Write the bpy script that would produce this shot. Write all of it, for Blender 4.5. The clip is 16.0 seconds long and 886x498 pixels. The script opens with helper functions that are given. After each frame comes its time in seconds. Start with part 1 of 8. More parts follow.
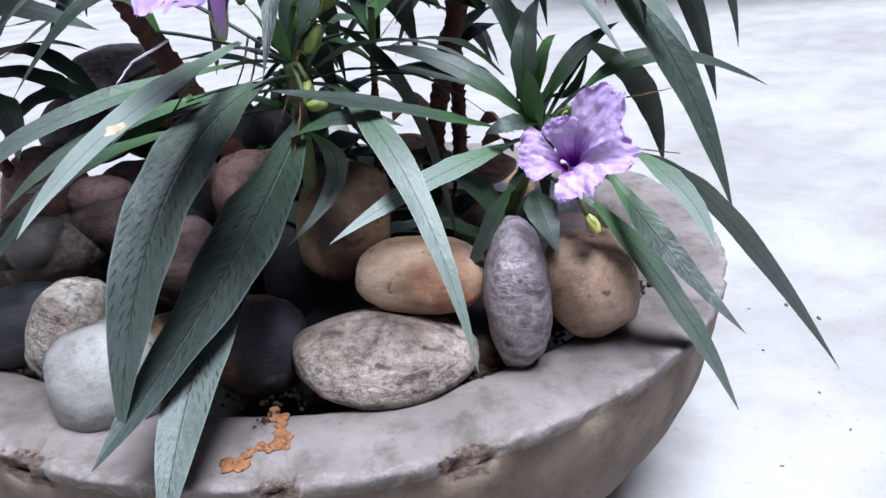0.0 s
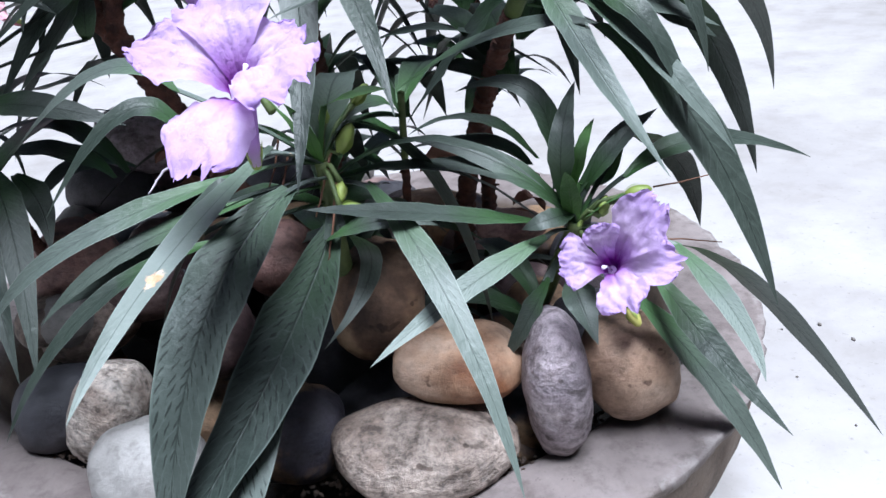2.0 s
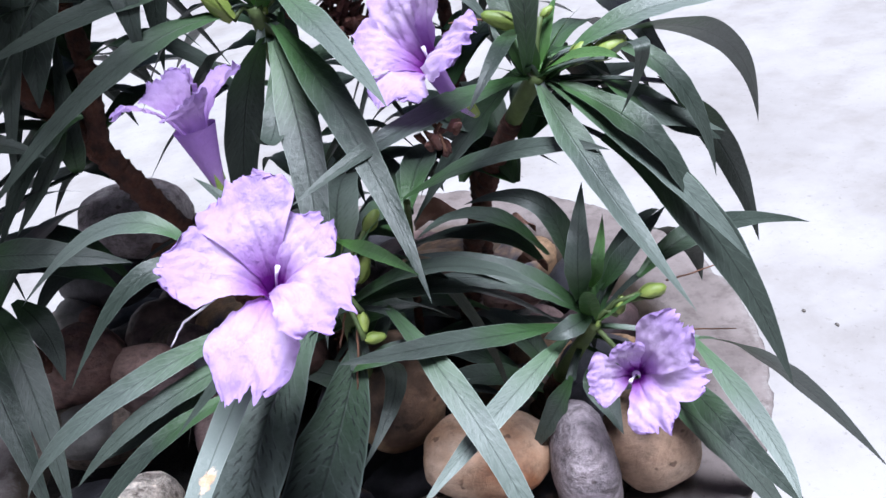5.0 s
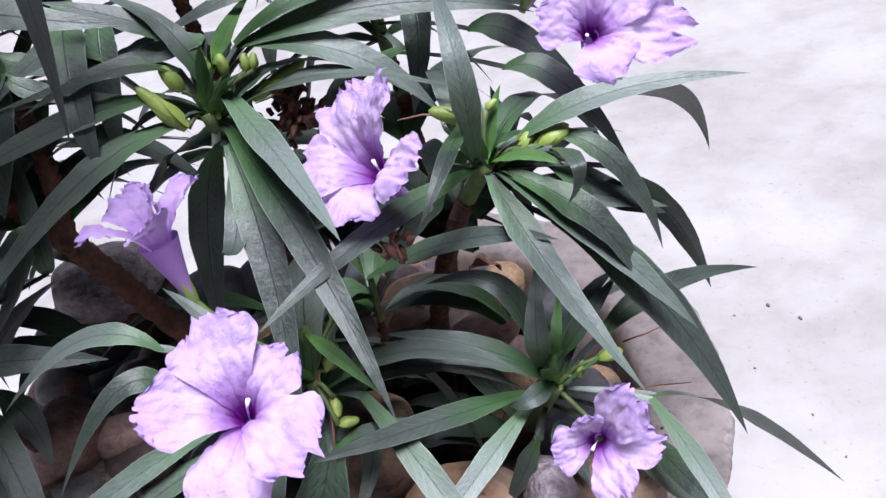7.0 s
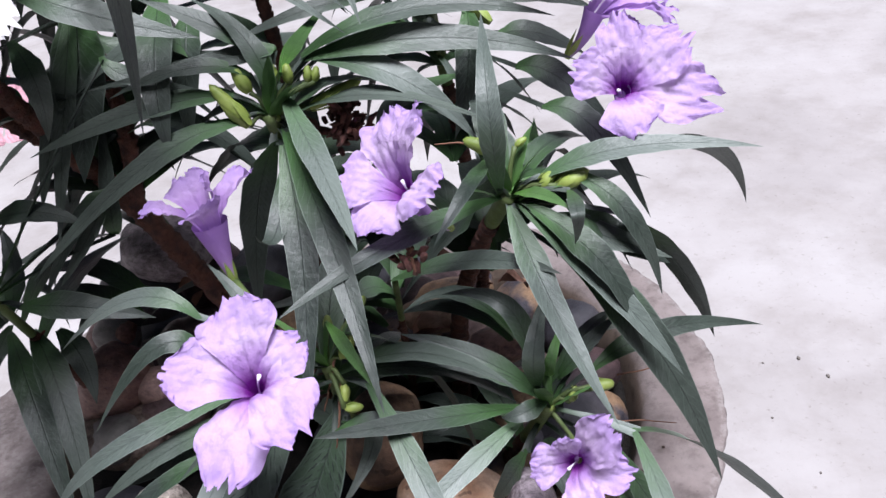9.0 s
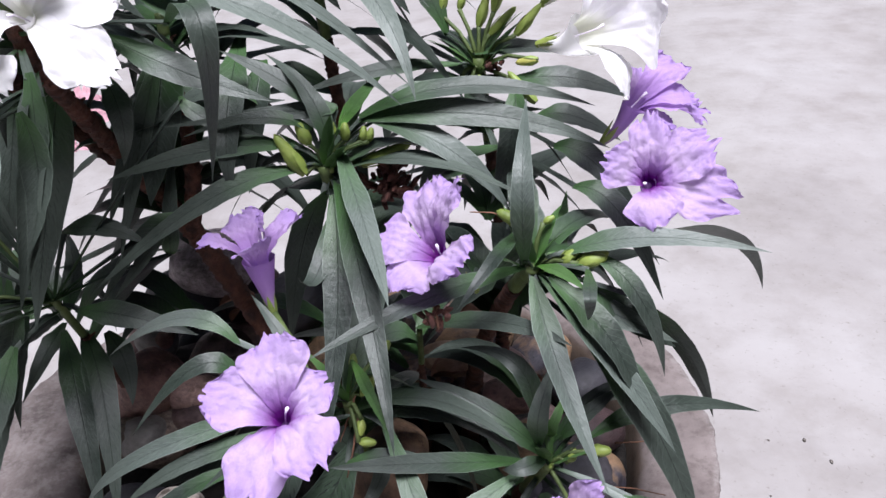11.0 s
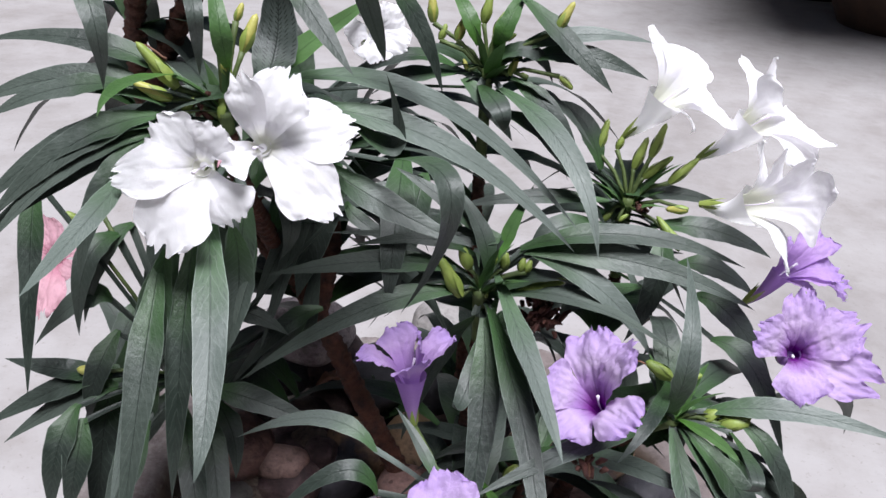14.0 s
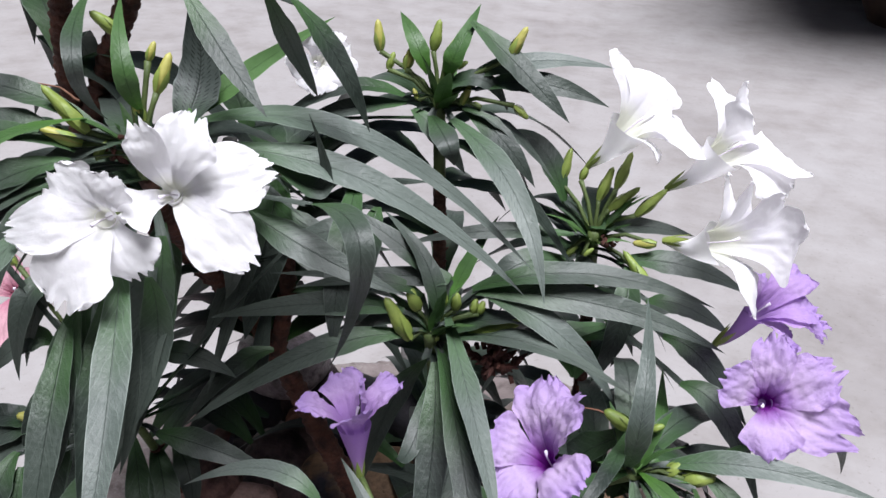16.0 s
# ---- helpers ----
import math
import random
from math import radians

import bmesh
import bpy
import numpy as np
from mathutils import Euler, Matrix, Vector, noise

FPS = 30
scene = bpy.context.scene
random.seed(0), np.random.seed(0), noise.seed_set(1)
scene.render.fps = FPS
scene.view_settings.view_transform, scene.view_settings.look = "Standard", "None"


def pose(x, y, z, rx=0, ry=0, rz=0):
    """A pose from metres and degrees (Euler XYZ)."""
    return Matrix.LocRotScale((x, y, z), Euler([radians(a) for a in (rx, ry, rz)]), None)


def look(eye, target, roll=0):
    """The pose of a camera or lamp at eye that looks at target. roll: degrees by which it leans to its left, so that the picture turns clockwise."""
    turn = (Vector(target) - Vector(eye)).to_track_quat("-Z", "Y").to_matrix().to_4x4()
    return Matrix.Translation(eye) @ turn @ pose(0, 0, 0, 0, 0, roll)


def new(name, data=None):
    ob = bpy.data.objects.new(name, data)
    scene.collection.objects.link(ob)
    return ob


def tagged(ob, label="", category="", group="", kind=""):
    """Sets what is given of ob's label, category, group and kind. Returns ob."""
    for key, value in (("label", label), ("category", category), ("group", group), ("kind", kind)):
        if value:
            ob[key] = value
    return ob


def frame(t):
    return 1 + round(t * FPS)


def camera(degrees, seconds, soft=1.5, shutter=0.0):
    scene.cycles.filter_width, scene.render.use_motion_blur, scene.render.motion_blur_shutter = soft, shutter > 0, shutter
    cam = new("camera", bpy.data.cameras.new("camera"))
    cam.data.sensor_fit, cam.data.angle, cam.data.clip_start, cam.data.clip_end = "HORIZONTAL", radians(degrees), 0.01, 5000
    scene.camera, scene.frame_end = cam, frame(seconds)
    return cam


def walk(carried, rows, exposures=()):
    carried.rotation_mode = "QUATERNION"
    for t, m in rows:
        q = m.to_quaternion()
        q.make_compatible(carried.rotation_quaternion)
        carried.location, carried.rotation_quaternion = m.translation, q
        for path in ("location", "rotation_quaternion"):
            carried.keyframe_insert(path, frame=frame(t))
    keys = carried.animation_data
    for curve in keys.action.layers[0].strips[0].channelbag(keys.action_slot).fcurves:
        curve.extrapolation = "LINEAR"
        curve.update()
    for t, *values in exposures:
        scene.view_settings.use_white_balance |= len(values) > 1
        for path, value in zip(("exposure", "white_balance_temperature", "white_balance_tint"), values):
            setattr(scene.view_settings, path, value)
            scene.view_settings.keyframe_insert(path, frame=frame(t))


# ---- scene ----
cam = camera(58.9, 16.0)
PATH = [
    (0, (0.0808, -0.4408, 0.3344), (0.0072, 1.0256, -0.3024), -4.9),
    (0.5, (0.0832, -0.4352, 0.3504), (-0.0024, 1.0264, -0.2960), -4.6),
    (1, (0.0848, -0.4288, 0.3608), (-0.0096, 1.0264, -0.2976), -4.9),
    (1.5, (0.0816, -0.4232, 0.3736), (-0.0280, 1.0240, -0.3000), -6.3),
    (2, (0.0768, -0.4144, 0.3824), (-0.0384, 1.0192, -0.3176), -7.0),
    (2.5, (0.0752, -0.4096, 0.3912), (-0.0352, 1.0224, -0.3136), -7.7),
    (3, (0.0728, -0.4016, 0.4040), (-0.0424, 1.0120, -0.3368), -7.6),
    (5.5, (0.0632, -0.3768, 0.4616), (0.0352, 0.9936, -0.3648), -12.8),
    (6, (0.0696, -0.3712, 0.4768), (0.0616, 0.9896, -0.3648), -13.8),
    (6.5, (0.0784, -0.3704, 0.4904), (0.0544, 0.9752, -0.3752), -14.5),
    (7, (0.0816, -0.3688, 0.4936), (0.0496, 0.9656, -0.3880), -14.7),
    (7.5, (0.0816, -0.3712, 0.5024), (0.0232, 0.9600, -0.3832), -14.5),
    (8, (0.0872, -0.3776, 0.5064), (-0.0080, 0.9560, -0.3728), -13.0),
    (10.5, (0.1208, -0.4024, 0.5352), (-0.1064, 0.9352, -0.3120), -5.2),
    (11, (0.1112, -0.4056, 0.5440), (-0.1200, 0.9472, -0.2784), -4.0),
    (11.5, (0.1016, -0.4064, 0.5552), (-0.1384, 0.9616, -0.2392), -2.1),
    (12, (0.0824, -0.4016, 0.5640), (-0.1240, 0.9760, -0.2240), 0.0),
    (12.5, (0.0680, -0.4032, 0.5760), (-0.1488, 0.9688, -0.2184), 1.1),
    (13, (0.0512, -0.4040, 0.5824), (-0.1648, 0.9688, -0.2096), 2.3),
    (13.5, (0.0368, -0.4048, 0.5904), (-0.1760, 0.9696, -0.2008), 3.6),
    (14, (0.0264, -0.4032, 0.5976), (-0.1752, 0.9736, -0.1912), 4.4),
    (14.5, (0.0168, -0.3976, 0.6024), (-0.1880, 0.9744, -0.1952), 5.1),
    (15, (0.0192, -0.3880, 0.6016), (-0.1856, 0.9816, -0.1984), 4.7),
    (15.5, (0.0296, -0.3784, 0.6040), (-0.2016, 0.9848, -0.2000), 4.1),
    (16, (0.0608, -0.3688, 0.6048), (-0.2064, 0.9992, -0.1816), 2.6),
]
walk(cam, [(t, look(eye, target, roll)) for t, eye, target, roll in PATH], [(0.0, 1.07, 5500, 7.0), (3.0, 1.11, 5500, 8.0), (5.5, 1.01, 5620, 12.0), (8.0, 0.93, 5900, 15.0), (10.5, 0.72, 6000, 15.0), (13.0, 0.59, 6050, 13.0), (16.0, 0.48, 6050, 12.5)])

# ---- world, sun, exposure ----
world = bpy.data.worlds.new("sky")
scene.world = world
world.use_nodes = True
wn = world.node_tree.nodes
sky = wn.new("ShaderNodeTexSky")
sky.sky_type, sky.sun_disc = "NISHITA", False
sky.sun_elevation, sky.sun_rotation = radians(80), radians(125)
sky.air_density, sky.dust_density, sky.ozone_density = 1.0, 4.0, 1.0
world.node_tree.links.new(sky.outputs[0], wn["Background"].inputs[0])
wn["Background"].inputs[1].default_value = 0.013
sun_data = bpy.data.lights.new("sun", "SUN")
sun_data.energy, sun_data.angle, sun_data.color = 5.2, radians(28), (1.0, 0.97, 0.955)
sun = new("sun", sun_data)
sun.matrix_world = look((0.45, -0.68, 3.3), (0, 0, 0.2))


# ---- materials ----
def material(name):
    m = bpy.data.materials.new(name)
    m.use_nodes = True
    t = m.node_tree
    return m, t.nodes, t.links, t.nodes["Principled BSDF"]


def node(nodes, kind, **values):
    n = nodes.new("ShaderNode" + kind)
    for key, value in values.items():
        n.inputs[key.replace("_", " ")].default_value = value
    return n


def ramp(nodes, links, source, stops):
    r = nodes.new("ShaderNodeValToRGB")
    els = r.color_ramp.elements
    while len(els) < len(stops):
        els.new(0.5)
    for e, (p, c) in zip(els, stops):
        e.position, e.color = p, (*c, 1) if len(c) == 3 else c
    links.new(source, r.inputs[0])
    return r.outputs[0]


def mixed(nodes, links, factor, a, b, blend="MIX"):
    n = nodes.new("ShaderNodeMix")
    n.data_type, n.blend_type = "RGBA", blend
    for i, v in ((0, factor), (6, a), (7, b)):
        if hasattr(v, "is_output"):
            links.new(v, n.inputs[i])
        else:
            n.inputs[i].default_value = v if i == 0 else (*v, 1)
    return n.outputs[2]


def math_node(nodes, links, op, a, b=0.0, c=0.0):
    n = nodes.new("ShaderNodeMath")
    n.operation = op
    for i, v in enumerate((a, b, c)):
        if hasattr(v, "is_output"):
            links.new(v, n.inputs[i])
        else:
            n.inputs[i].default_value = v
    return n.outputs[0]


def bump(nodes, links, bsdf, height, strength, distance):
    b = node(nodes, "Bump", Strength=strength, Distance=distance)
    links.new(height, b.inputs["Height"])
    links.new(b.outputs[0], bsdf.inputs["Normal"])


def noise_out(nodes, links, scale, detail=5.0, rough=0.6, coords="Object", offset=None):
    tc = nodes.new("ShaderNodeTexCoord")
    n = node(nodes, "TexNoise", Scale=scale, Detail=detail, Roughness=rough)
    links.new(tc.outputs[coords], n.inputs["Vector"])
    return n.outputs["Fac"]


def stone_material(name, dark, light, accent, speck=0.3, rough=0.6, scale=14.0, flaky=0.0, more=0.0):
    m, n, l, b = material(name)
    info = n.new("ShaderNodeObjectInfo")
    tc = n.new("ShaderNodeTexCoord")
    shift = n.new("ShaderNodeVectorMath")
    shift.operation = "MULTIPLY_ADD"
    l.new(info.outputs["Random"], shift.inputs[0])
    shift.inputs[1].default_value = (3.0, 5.0, 2.0)
    l.new(tc.outputs["Object"], shift.inputs[2])

    def tex(sc, detail, roughness, stretch=(1, 1, 1)):
        mp = n.new("ShaderNodeMapping")
        mp.inputs["Scale"].default_value = stretch
        l.new(shift.outputs[0], mp.inputs[0])
        t = node(n, "TexNoise", Scale=sc, Detail=detail, Roughness=roughness, Distortion=0.15)
        l.new(mp.outputs[0], t.inputs["Vector"])
        return t.outputs["Fac"]

    col = ramp(n, l, tex(scale, 5, 0.6), [(0.38 - more, dark), (0.5 - more, light), (0.6 - more, accent)])
    fine = tex(260, 7, 0.8)
    col = mixed(n, l, 1.0, col, ramp(n, l, fine, [(0.34, (1 - speck,) * 3), (0.5, (1, 1, 1)), (0.66, (1 + speck * 0.6,) * 3)]), "MULTIPLY")
    streak = tex(120, 5, 0.65, (0.8, 1.0, 1.4))
    pits = ramp(n, l, streak, [(0.36, (0.22, 0.18, 0.16)), (0.45, (0.95, 0.94, 0.93)), (0.6, (1.4, 1.38, 1.36))])
    col = mixed(n, l, 0.3 + 0.7 * flaky, col, pits, "MULTIPLY")
    chips = node(n, "TexVoronoi", Scale=190.0, Randomness=1.0)
    l.new(shift.outputs[0], chips.inputs["Vector"])
    cell = n.new("ShaderNodeSeparateXYZ")
    l.new(chips.outputs["Color"], cell.inputs[0])
    patch = math_node(n, l, "MULTIPLY", cell.outputs[0], ramp(n, l, tex(30, 4, 0.6), [(0.42, (0, 0, 0)), (0.6, (1, 1, 1))]))
    col = mixed(n, l, 0.2 + 0.6 * flaky, col, ramp(n, l, patch, [(0.0, (1, 1, 1)), (0.35, (1.12, 1.1, 1.08)), (0.62, (0.55, 0.5, 0.47)), (0.9, (1.35, 1.33, 1.3))]), "MULTIPLY")
    dots = ramp(n, l, tex(120, 2, 0.5), [(0.27, (0.25, 0.2, 0.18)), (0.31, (1, 1, 1))])
    col = mixed(n, l, 0.8, col, dots, "MULTIPLY")
    l.new(col, b.inputs["Base Color"])
    b.inputs["Roughness"].default_value = rough
    h = math_node(n, l, "ADD", math_node(n, l, "MULTIPLY", fine, 0.4 + 0.4 * flaky), math_node(n, l, "MULTIPLY", streak, 0.5 + 2.0 * flaky))
    bump(n, l, b, h, 0.45 + 0.35 * flaky, 0.004)
    return m


def concrete_material(name, a, b2, c, scale, rough, relief):
    m, n, l, b = material(name)
    col = ramp(n, l, noise_out(n, l, scale, 7, 0.62), [(0.3, a), (0.5, b2), (0.72, c)])
    blot = ramp(n, l, noise_out(n, l, scale * 4.3, 6, 0.7), [(0.35, (0.82, 0.8, 0.78)), (0.55, (1, 1, 1))])
    col = mixed(n, l, 0.8, col, blot, "MULTIPLY")
    peel = ramp(n, l, noise_out(n, l, scale * 2.2, 9, 0.62), [(0.5, (0, 0, 0)), (0.57, (1, 1, 1))])
    col = mixed(n, l, math_node(n, l, "MULTIPLY", peel, 0.2), col, tuple(x * 1.12 for x in c))
    speck = ramp(n, l, noise_out(n, l, scale * 55, 4, 0.7), [(0.28, (0.55, 0.5, 0.46)), (0.4, (1, 1, 1))])
    col = mixed(n, l, 0.6, col, speck, "MULTIPLY")
    l.new(col, b.inputs["Base Color"])
    b.inputs["Roughness"].default_value = rough
    bump(n, l, b, math_node(n, l, "ADD", noise_out(n, l, scale * 30, 6, 0.7), noise_out(n, l, scale * 6, 4, 0.6)), relief, 0.004)
    return m


def pot_material():
    """Weathered cement: grey on the rim, browner on the wall, with a chalky, chipped lip."""
    m, n, l, b = material("cement_pot")
    tc = n.new("ShaderNodeTexCoord")
    sep = n.new("ShaderNodeSeparateXYZ")
    l.new(tc.outputs["Object"], sep.inputs[0])
    z = sep.outputs[2]
    big = noise_out(n, l, 16, 7, 0.65)
    mid = noise_out(n, l, 60, 6, 0.7)
    fine = noise_out(n, l, 420, 5, 0.75)
    rim = ramp(n, l, big, [(0.3, (0.1, 0.08, 0.0768)), (0.5, (0.1536, 0.128, 0.1232)), (0.7, (0.196, 0.168, 0.1632))])
    wall = ramp(n, l, big, [(0.3, (0.072, 0.0496, 0.036)), (0.5, (0.132, 0.0976, 0.0736)), (0.72, (0.172, 0.136, 0.108))])
    col = mixed(n, l, ramp(n, l, math_node(n, l, "ADD", z, math_node(n, l, "MULTIPLY", math_node(n, l, "SUBTRACT", mid, 0.5), 0.006)), [(0.1425, (0, 0, 0)), (0.1465, (1, 1, 1))]), wall, rim)
    col = mixed(n, l, 0.7, col, ramp(n, l, mid, [(0.34, (0.48, 0.448, 0.424)), (0.5, (1, 1, 1)), (0.68, (1.15, 1.14, 1.13))]), "MULTIPLY")
    col = mixed(n, l, 0.8, col, ramp(n, l, fine, [(0.28, (0.32, 0.28, 0.256)), (0.38, (1, 1, 1))]), "MULTIPLY")
    out = n.new("ShaderNodeVectorMath")
    out.operation = "LENGTH"
    flat = n.new("ShaderNodeCombineXYZ")
    l.new(sep.outputs[0], flat.inputs[0])
    l.new(sep.outputs[1], flat.inputs[1])
    l.new(flat.outputs[0], out.inputs[0])
    lip = ramp(n, l, math_node(n, l, "MULTIPLY", math_node(n, l, "SUBTRACT", out.outputs["Value"], 0.2), 50.0), [(0.7, (0, 0, 0)), (0.82, (1, 1, 1))])
    lip = math_node(n, l, "MULTIPLY", lip, math_node(n, l, "GREATER_THAN", z, 0.142))
    chalk = math_node(n, l, "MULTIPLY", lip, ramp(n, l, noise_out(n, l, 190, 6, 0.75), [(0.47, (0, 0, 0)), (0.58, (1, 1, 1))]))
    col = mixed(n, l, math_node(n, l, "MULTIPLY", chalk, 0.25), col, (0.344, 0.328, 0.316))
    worn = math_node(n, l, "MULTIPLY", lip, ramp(n, l, noise_out(n, l, 36, 8, 0.75), [(0.63, (0, 0, 0)), (0.68, (1, 1, 1))]))
    col = mixed(n, l, math_node(n, l, "MULTIPLY", worn, 0.9), col, (0.04, 0.0256, 0.0192))
    chip = n.new("ShaderNodeAttribute")
    chip.attribute_name = "chip"
    ragged = math_node(n, l, "ADD", chip.outputs["Fac"], math_node(n, l, "MULTIPLY", math_node(n, l, "SUBTRACT", noise_out(n, l, 110, 7, 0.75), 0.5), 1.5))
    broken = math_node(n, l, "MULTIPLY", ramp(n, l, ragged, [(0.55, (0, 0, 0)), (0.66, (1, 1, 1))]), math_node(n, l, "GREATER_THAN", chip.outputs["Fac"], 0.05))
    col = mixed(n, l, broken, col, ramp(n, l, noise_out(n, l, 240, 6, 0.75), [(0.38, (0.016, 0.0088, 0.0064)), (0.6, (0.104, 0.068, 0.052))]))
    l.new(col, b.inputs["Base Color"])
    b.inputs["Roughness"].default_value = 0.85
    h = math_node(n, l, "SUBTRACT", math_node(n, l, "ADD", math_node(n, l, "MULTIPLY", fine, 0.4), mid), math_node(n, l, "MULTIPLY", math_node(n, l, "MAXIMUM", worn, broken), 1.5))
    bump(n, l, b, h, 0.35, 0.004)
    return m


def leaf_material(name, dark, light, green=0.9, spots=0.0, blotch=False, base=(0.0384, 0.1024, 0.0208)):
    """u runs across the blade, v along it: green at the foot, greyer towards the tip."""
    m, n, l, b = material(name)
    uv = n.new("ShaderNodeTexCoord")
    sep = n.new("ShaderNodeSeparateXYZ")
    l.new(uv.outputs["UV"], sep.inputs[0])
    u, v = sep.outputs[0], sep.outputs[1]
    away = math_node(n, l, "ABSOLUTE", math_node(n, l, "SUBTRACT", u, 0.5))
    rib = ramp(n, l, away, [(0.008, (1, 1, 1)), (0.028, (0, 0, 0))])
    # side veins run forward from the rib
    along = math_node(n, l, "SUBTRACT", math_node(n, l, "MULTIPLY", v, 17.0), math_node(n, l, "MULTIPLY", away, 4.0))
    wob = math_node(n, l, "MULTIPLY", noise_out(n, l, 70, 3, 0.5), 2.2)
    side = math_node(n, l, "PINGPONG", math_node(n, l, "ADD", along, wob), 0.5)
    vein = ramp(n, l, side, [(0.0, (1, 1, 1)), (0.09, (0, 0, 0))])
    info = n.new("ShaderNodeObjectInfo")
    mott = noise_out(n, l, 38, 4, 0.6)
    fine = noise_out(n, l, 420, 6, 0.75)
    blister = noise_out(n, l, 150, 4, 0.65)
    tone = math_node(n, l, "ADD", math_node(n, l, "MULTIPLY", mott, 0.55), math_node(n, l, "MULTIPLY", info.outputs["Random"], 0.35))
    tone = math_node(n, l, "ADD", tone, math_node(n, l, "MULTIPLY", math_node(n, l, "SUBTRACT", fine, 0.5), 0.22))
    col = ramp(n, l, tone, [(0.2, dark), (0.72, light)])
    foot = ramp(n, l, math_node(n, l, "ADD", v, math_node(n, l, "MULTIPLY", math_node(n, l, "SUBTRACT", mott, 0.5), 0.25)), [(0.1, (1, 1, 1)), (0.42, (0, 0, 0))])
    col = mixed(n, l, math_node(n, l, "MULTIPLY", foot, green), col, base)
    col = mixed(n, l, math_node(n, l, "MULTIPLY", rib, 0.6), col, tuple(x * 0.6 for x in dark))
    col = mixed(n, l, math_node(n, l, "MULTIPLY", vein, 0.07), col, tuple(x * 1.3 for x in light))
    margin = ramp(n, l, away, [(0.465, (0, 0, 0)), (0.49, (1, 1, 1))])
    col = mixed(n, l, math_node(n, l, "MULTIPLY", margin, 0.45), col, tuple(x * 1.6 for x in light))
    if spots:
        # short dark dashes in loose rows on both sides of the rib
        row = math_node(n, l, "PINGPONG", math_node(n, l, "ADD", math_node(n, l, "MULTIPLY", v, 30.0), math_node(n, l, "ADD", math_node(n, l, "MULTIPLY", away, -9.0), math_node(n, l, "MULTIPLY", mott, 3.0))), 0.5)
        band = math_node(n, l, "ABSOLUTE", math_node(n, l, "SUBTRACT", math_node(n, l, "PINGPONG", math_node(n, l, "ADD", away, math_node(n, l, "MULTIPLY", blister, 0.1)), 0.18), 0.1))
        hit = math_node(n, l, "MULTIPLY", ramp(n, l, row, [(0.11, (1, 1, 1)), (0.19, (0, 0, 0))]), ramp(n, l, band, [(0.035, (1, 1, 1)), (0.055, (0, 0, 0))]))
        hit = math_node(n, l, "MULTIPLY", hit, ramp(n, l, noise_out(n, l, 75, 2, 0.5), [(0.42, (0, 0, 0)), (0.52, (1, 1, 1))]))
        col = mixed(n, l, math_node(n, l, "MULTIPLY", hit, spots), col, tuple(x * 0.45 for x in dark))
        pale = ramp(n, l, side, [(0.0, (1, 1, 1)), (0.08, (0, 0, 0))])
        col = mixed(n, l, math_node(n, l, "MULTIPLY", pale, 0.18), col, tuple(x * 1.35 for x in light))
    if blotch:
        near = math_node(n, l, "ADD", math_node(n, l, "ABSOLUTE", math_node(n, l, "SUBTRACT", v, 0.52)),
                         math_node(n, l, "MULTIPLY", math_node(n, l, "ABSOLUTE", math_node(n, l, "SUBTRACT", u, 0.6)), 0.08))
        rag = math_node(n, l, "ADD", near, math_node(n, l, "MULTIPLY", noise_out(n, l, 230, 5, 0.7), 0.11))
        hit = ramp(n, l, rag, [(0.078, (1, 1, 1)), (0.09, (0, 0, 0))])
        tan = ramp(n, l, blister, [(0.35, (0.4, 0.216, 0.112)), (0.6, (0.56, 0.44, 0.336))])
        col = mixed(n, l, hit, col, tan)
    l.new(col, b.inputs["Base Color"])
    b.inputs["Roughness"].default_value = 0.44
    b.inputs["Specular IOR Level"].default_value = 0.36
    height = math_node(n, l, "SUBTRACT", math_node(n, l, "ADD", math_node(n, l, "MULTIPLY", fine, 0.35), math_node(n, l, "MULTIPLY", blister, 0.9)),
                       math_node(n, l, "ADD", math_node(n, l, "MULTIPLY", math_node(n, l, "SUBTRACT", 0.5, side), 0.12), math_node(n, l, "MULTIPLY", rib, 0.5)))
    bump(n, l, b, height, 0.36, 0.0016)
    thin = n.new("ShaderNodeBsdfTranslucent")
    l.new(col, thin.inputs[0])
    mix = n.new("ShaderNodeMixShader")
    mix.inputs[0].default_value = 0.06
    l.new(b.outputs[0], mix.inputs[1])
    l.new(thin.outputs[0], mix.inputs[2])
    l.new(mix.outputs[0], n["Material Output"].inputs[0])
    return m


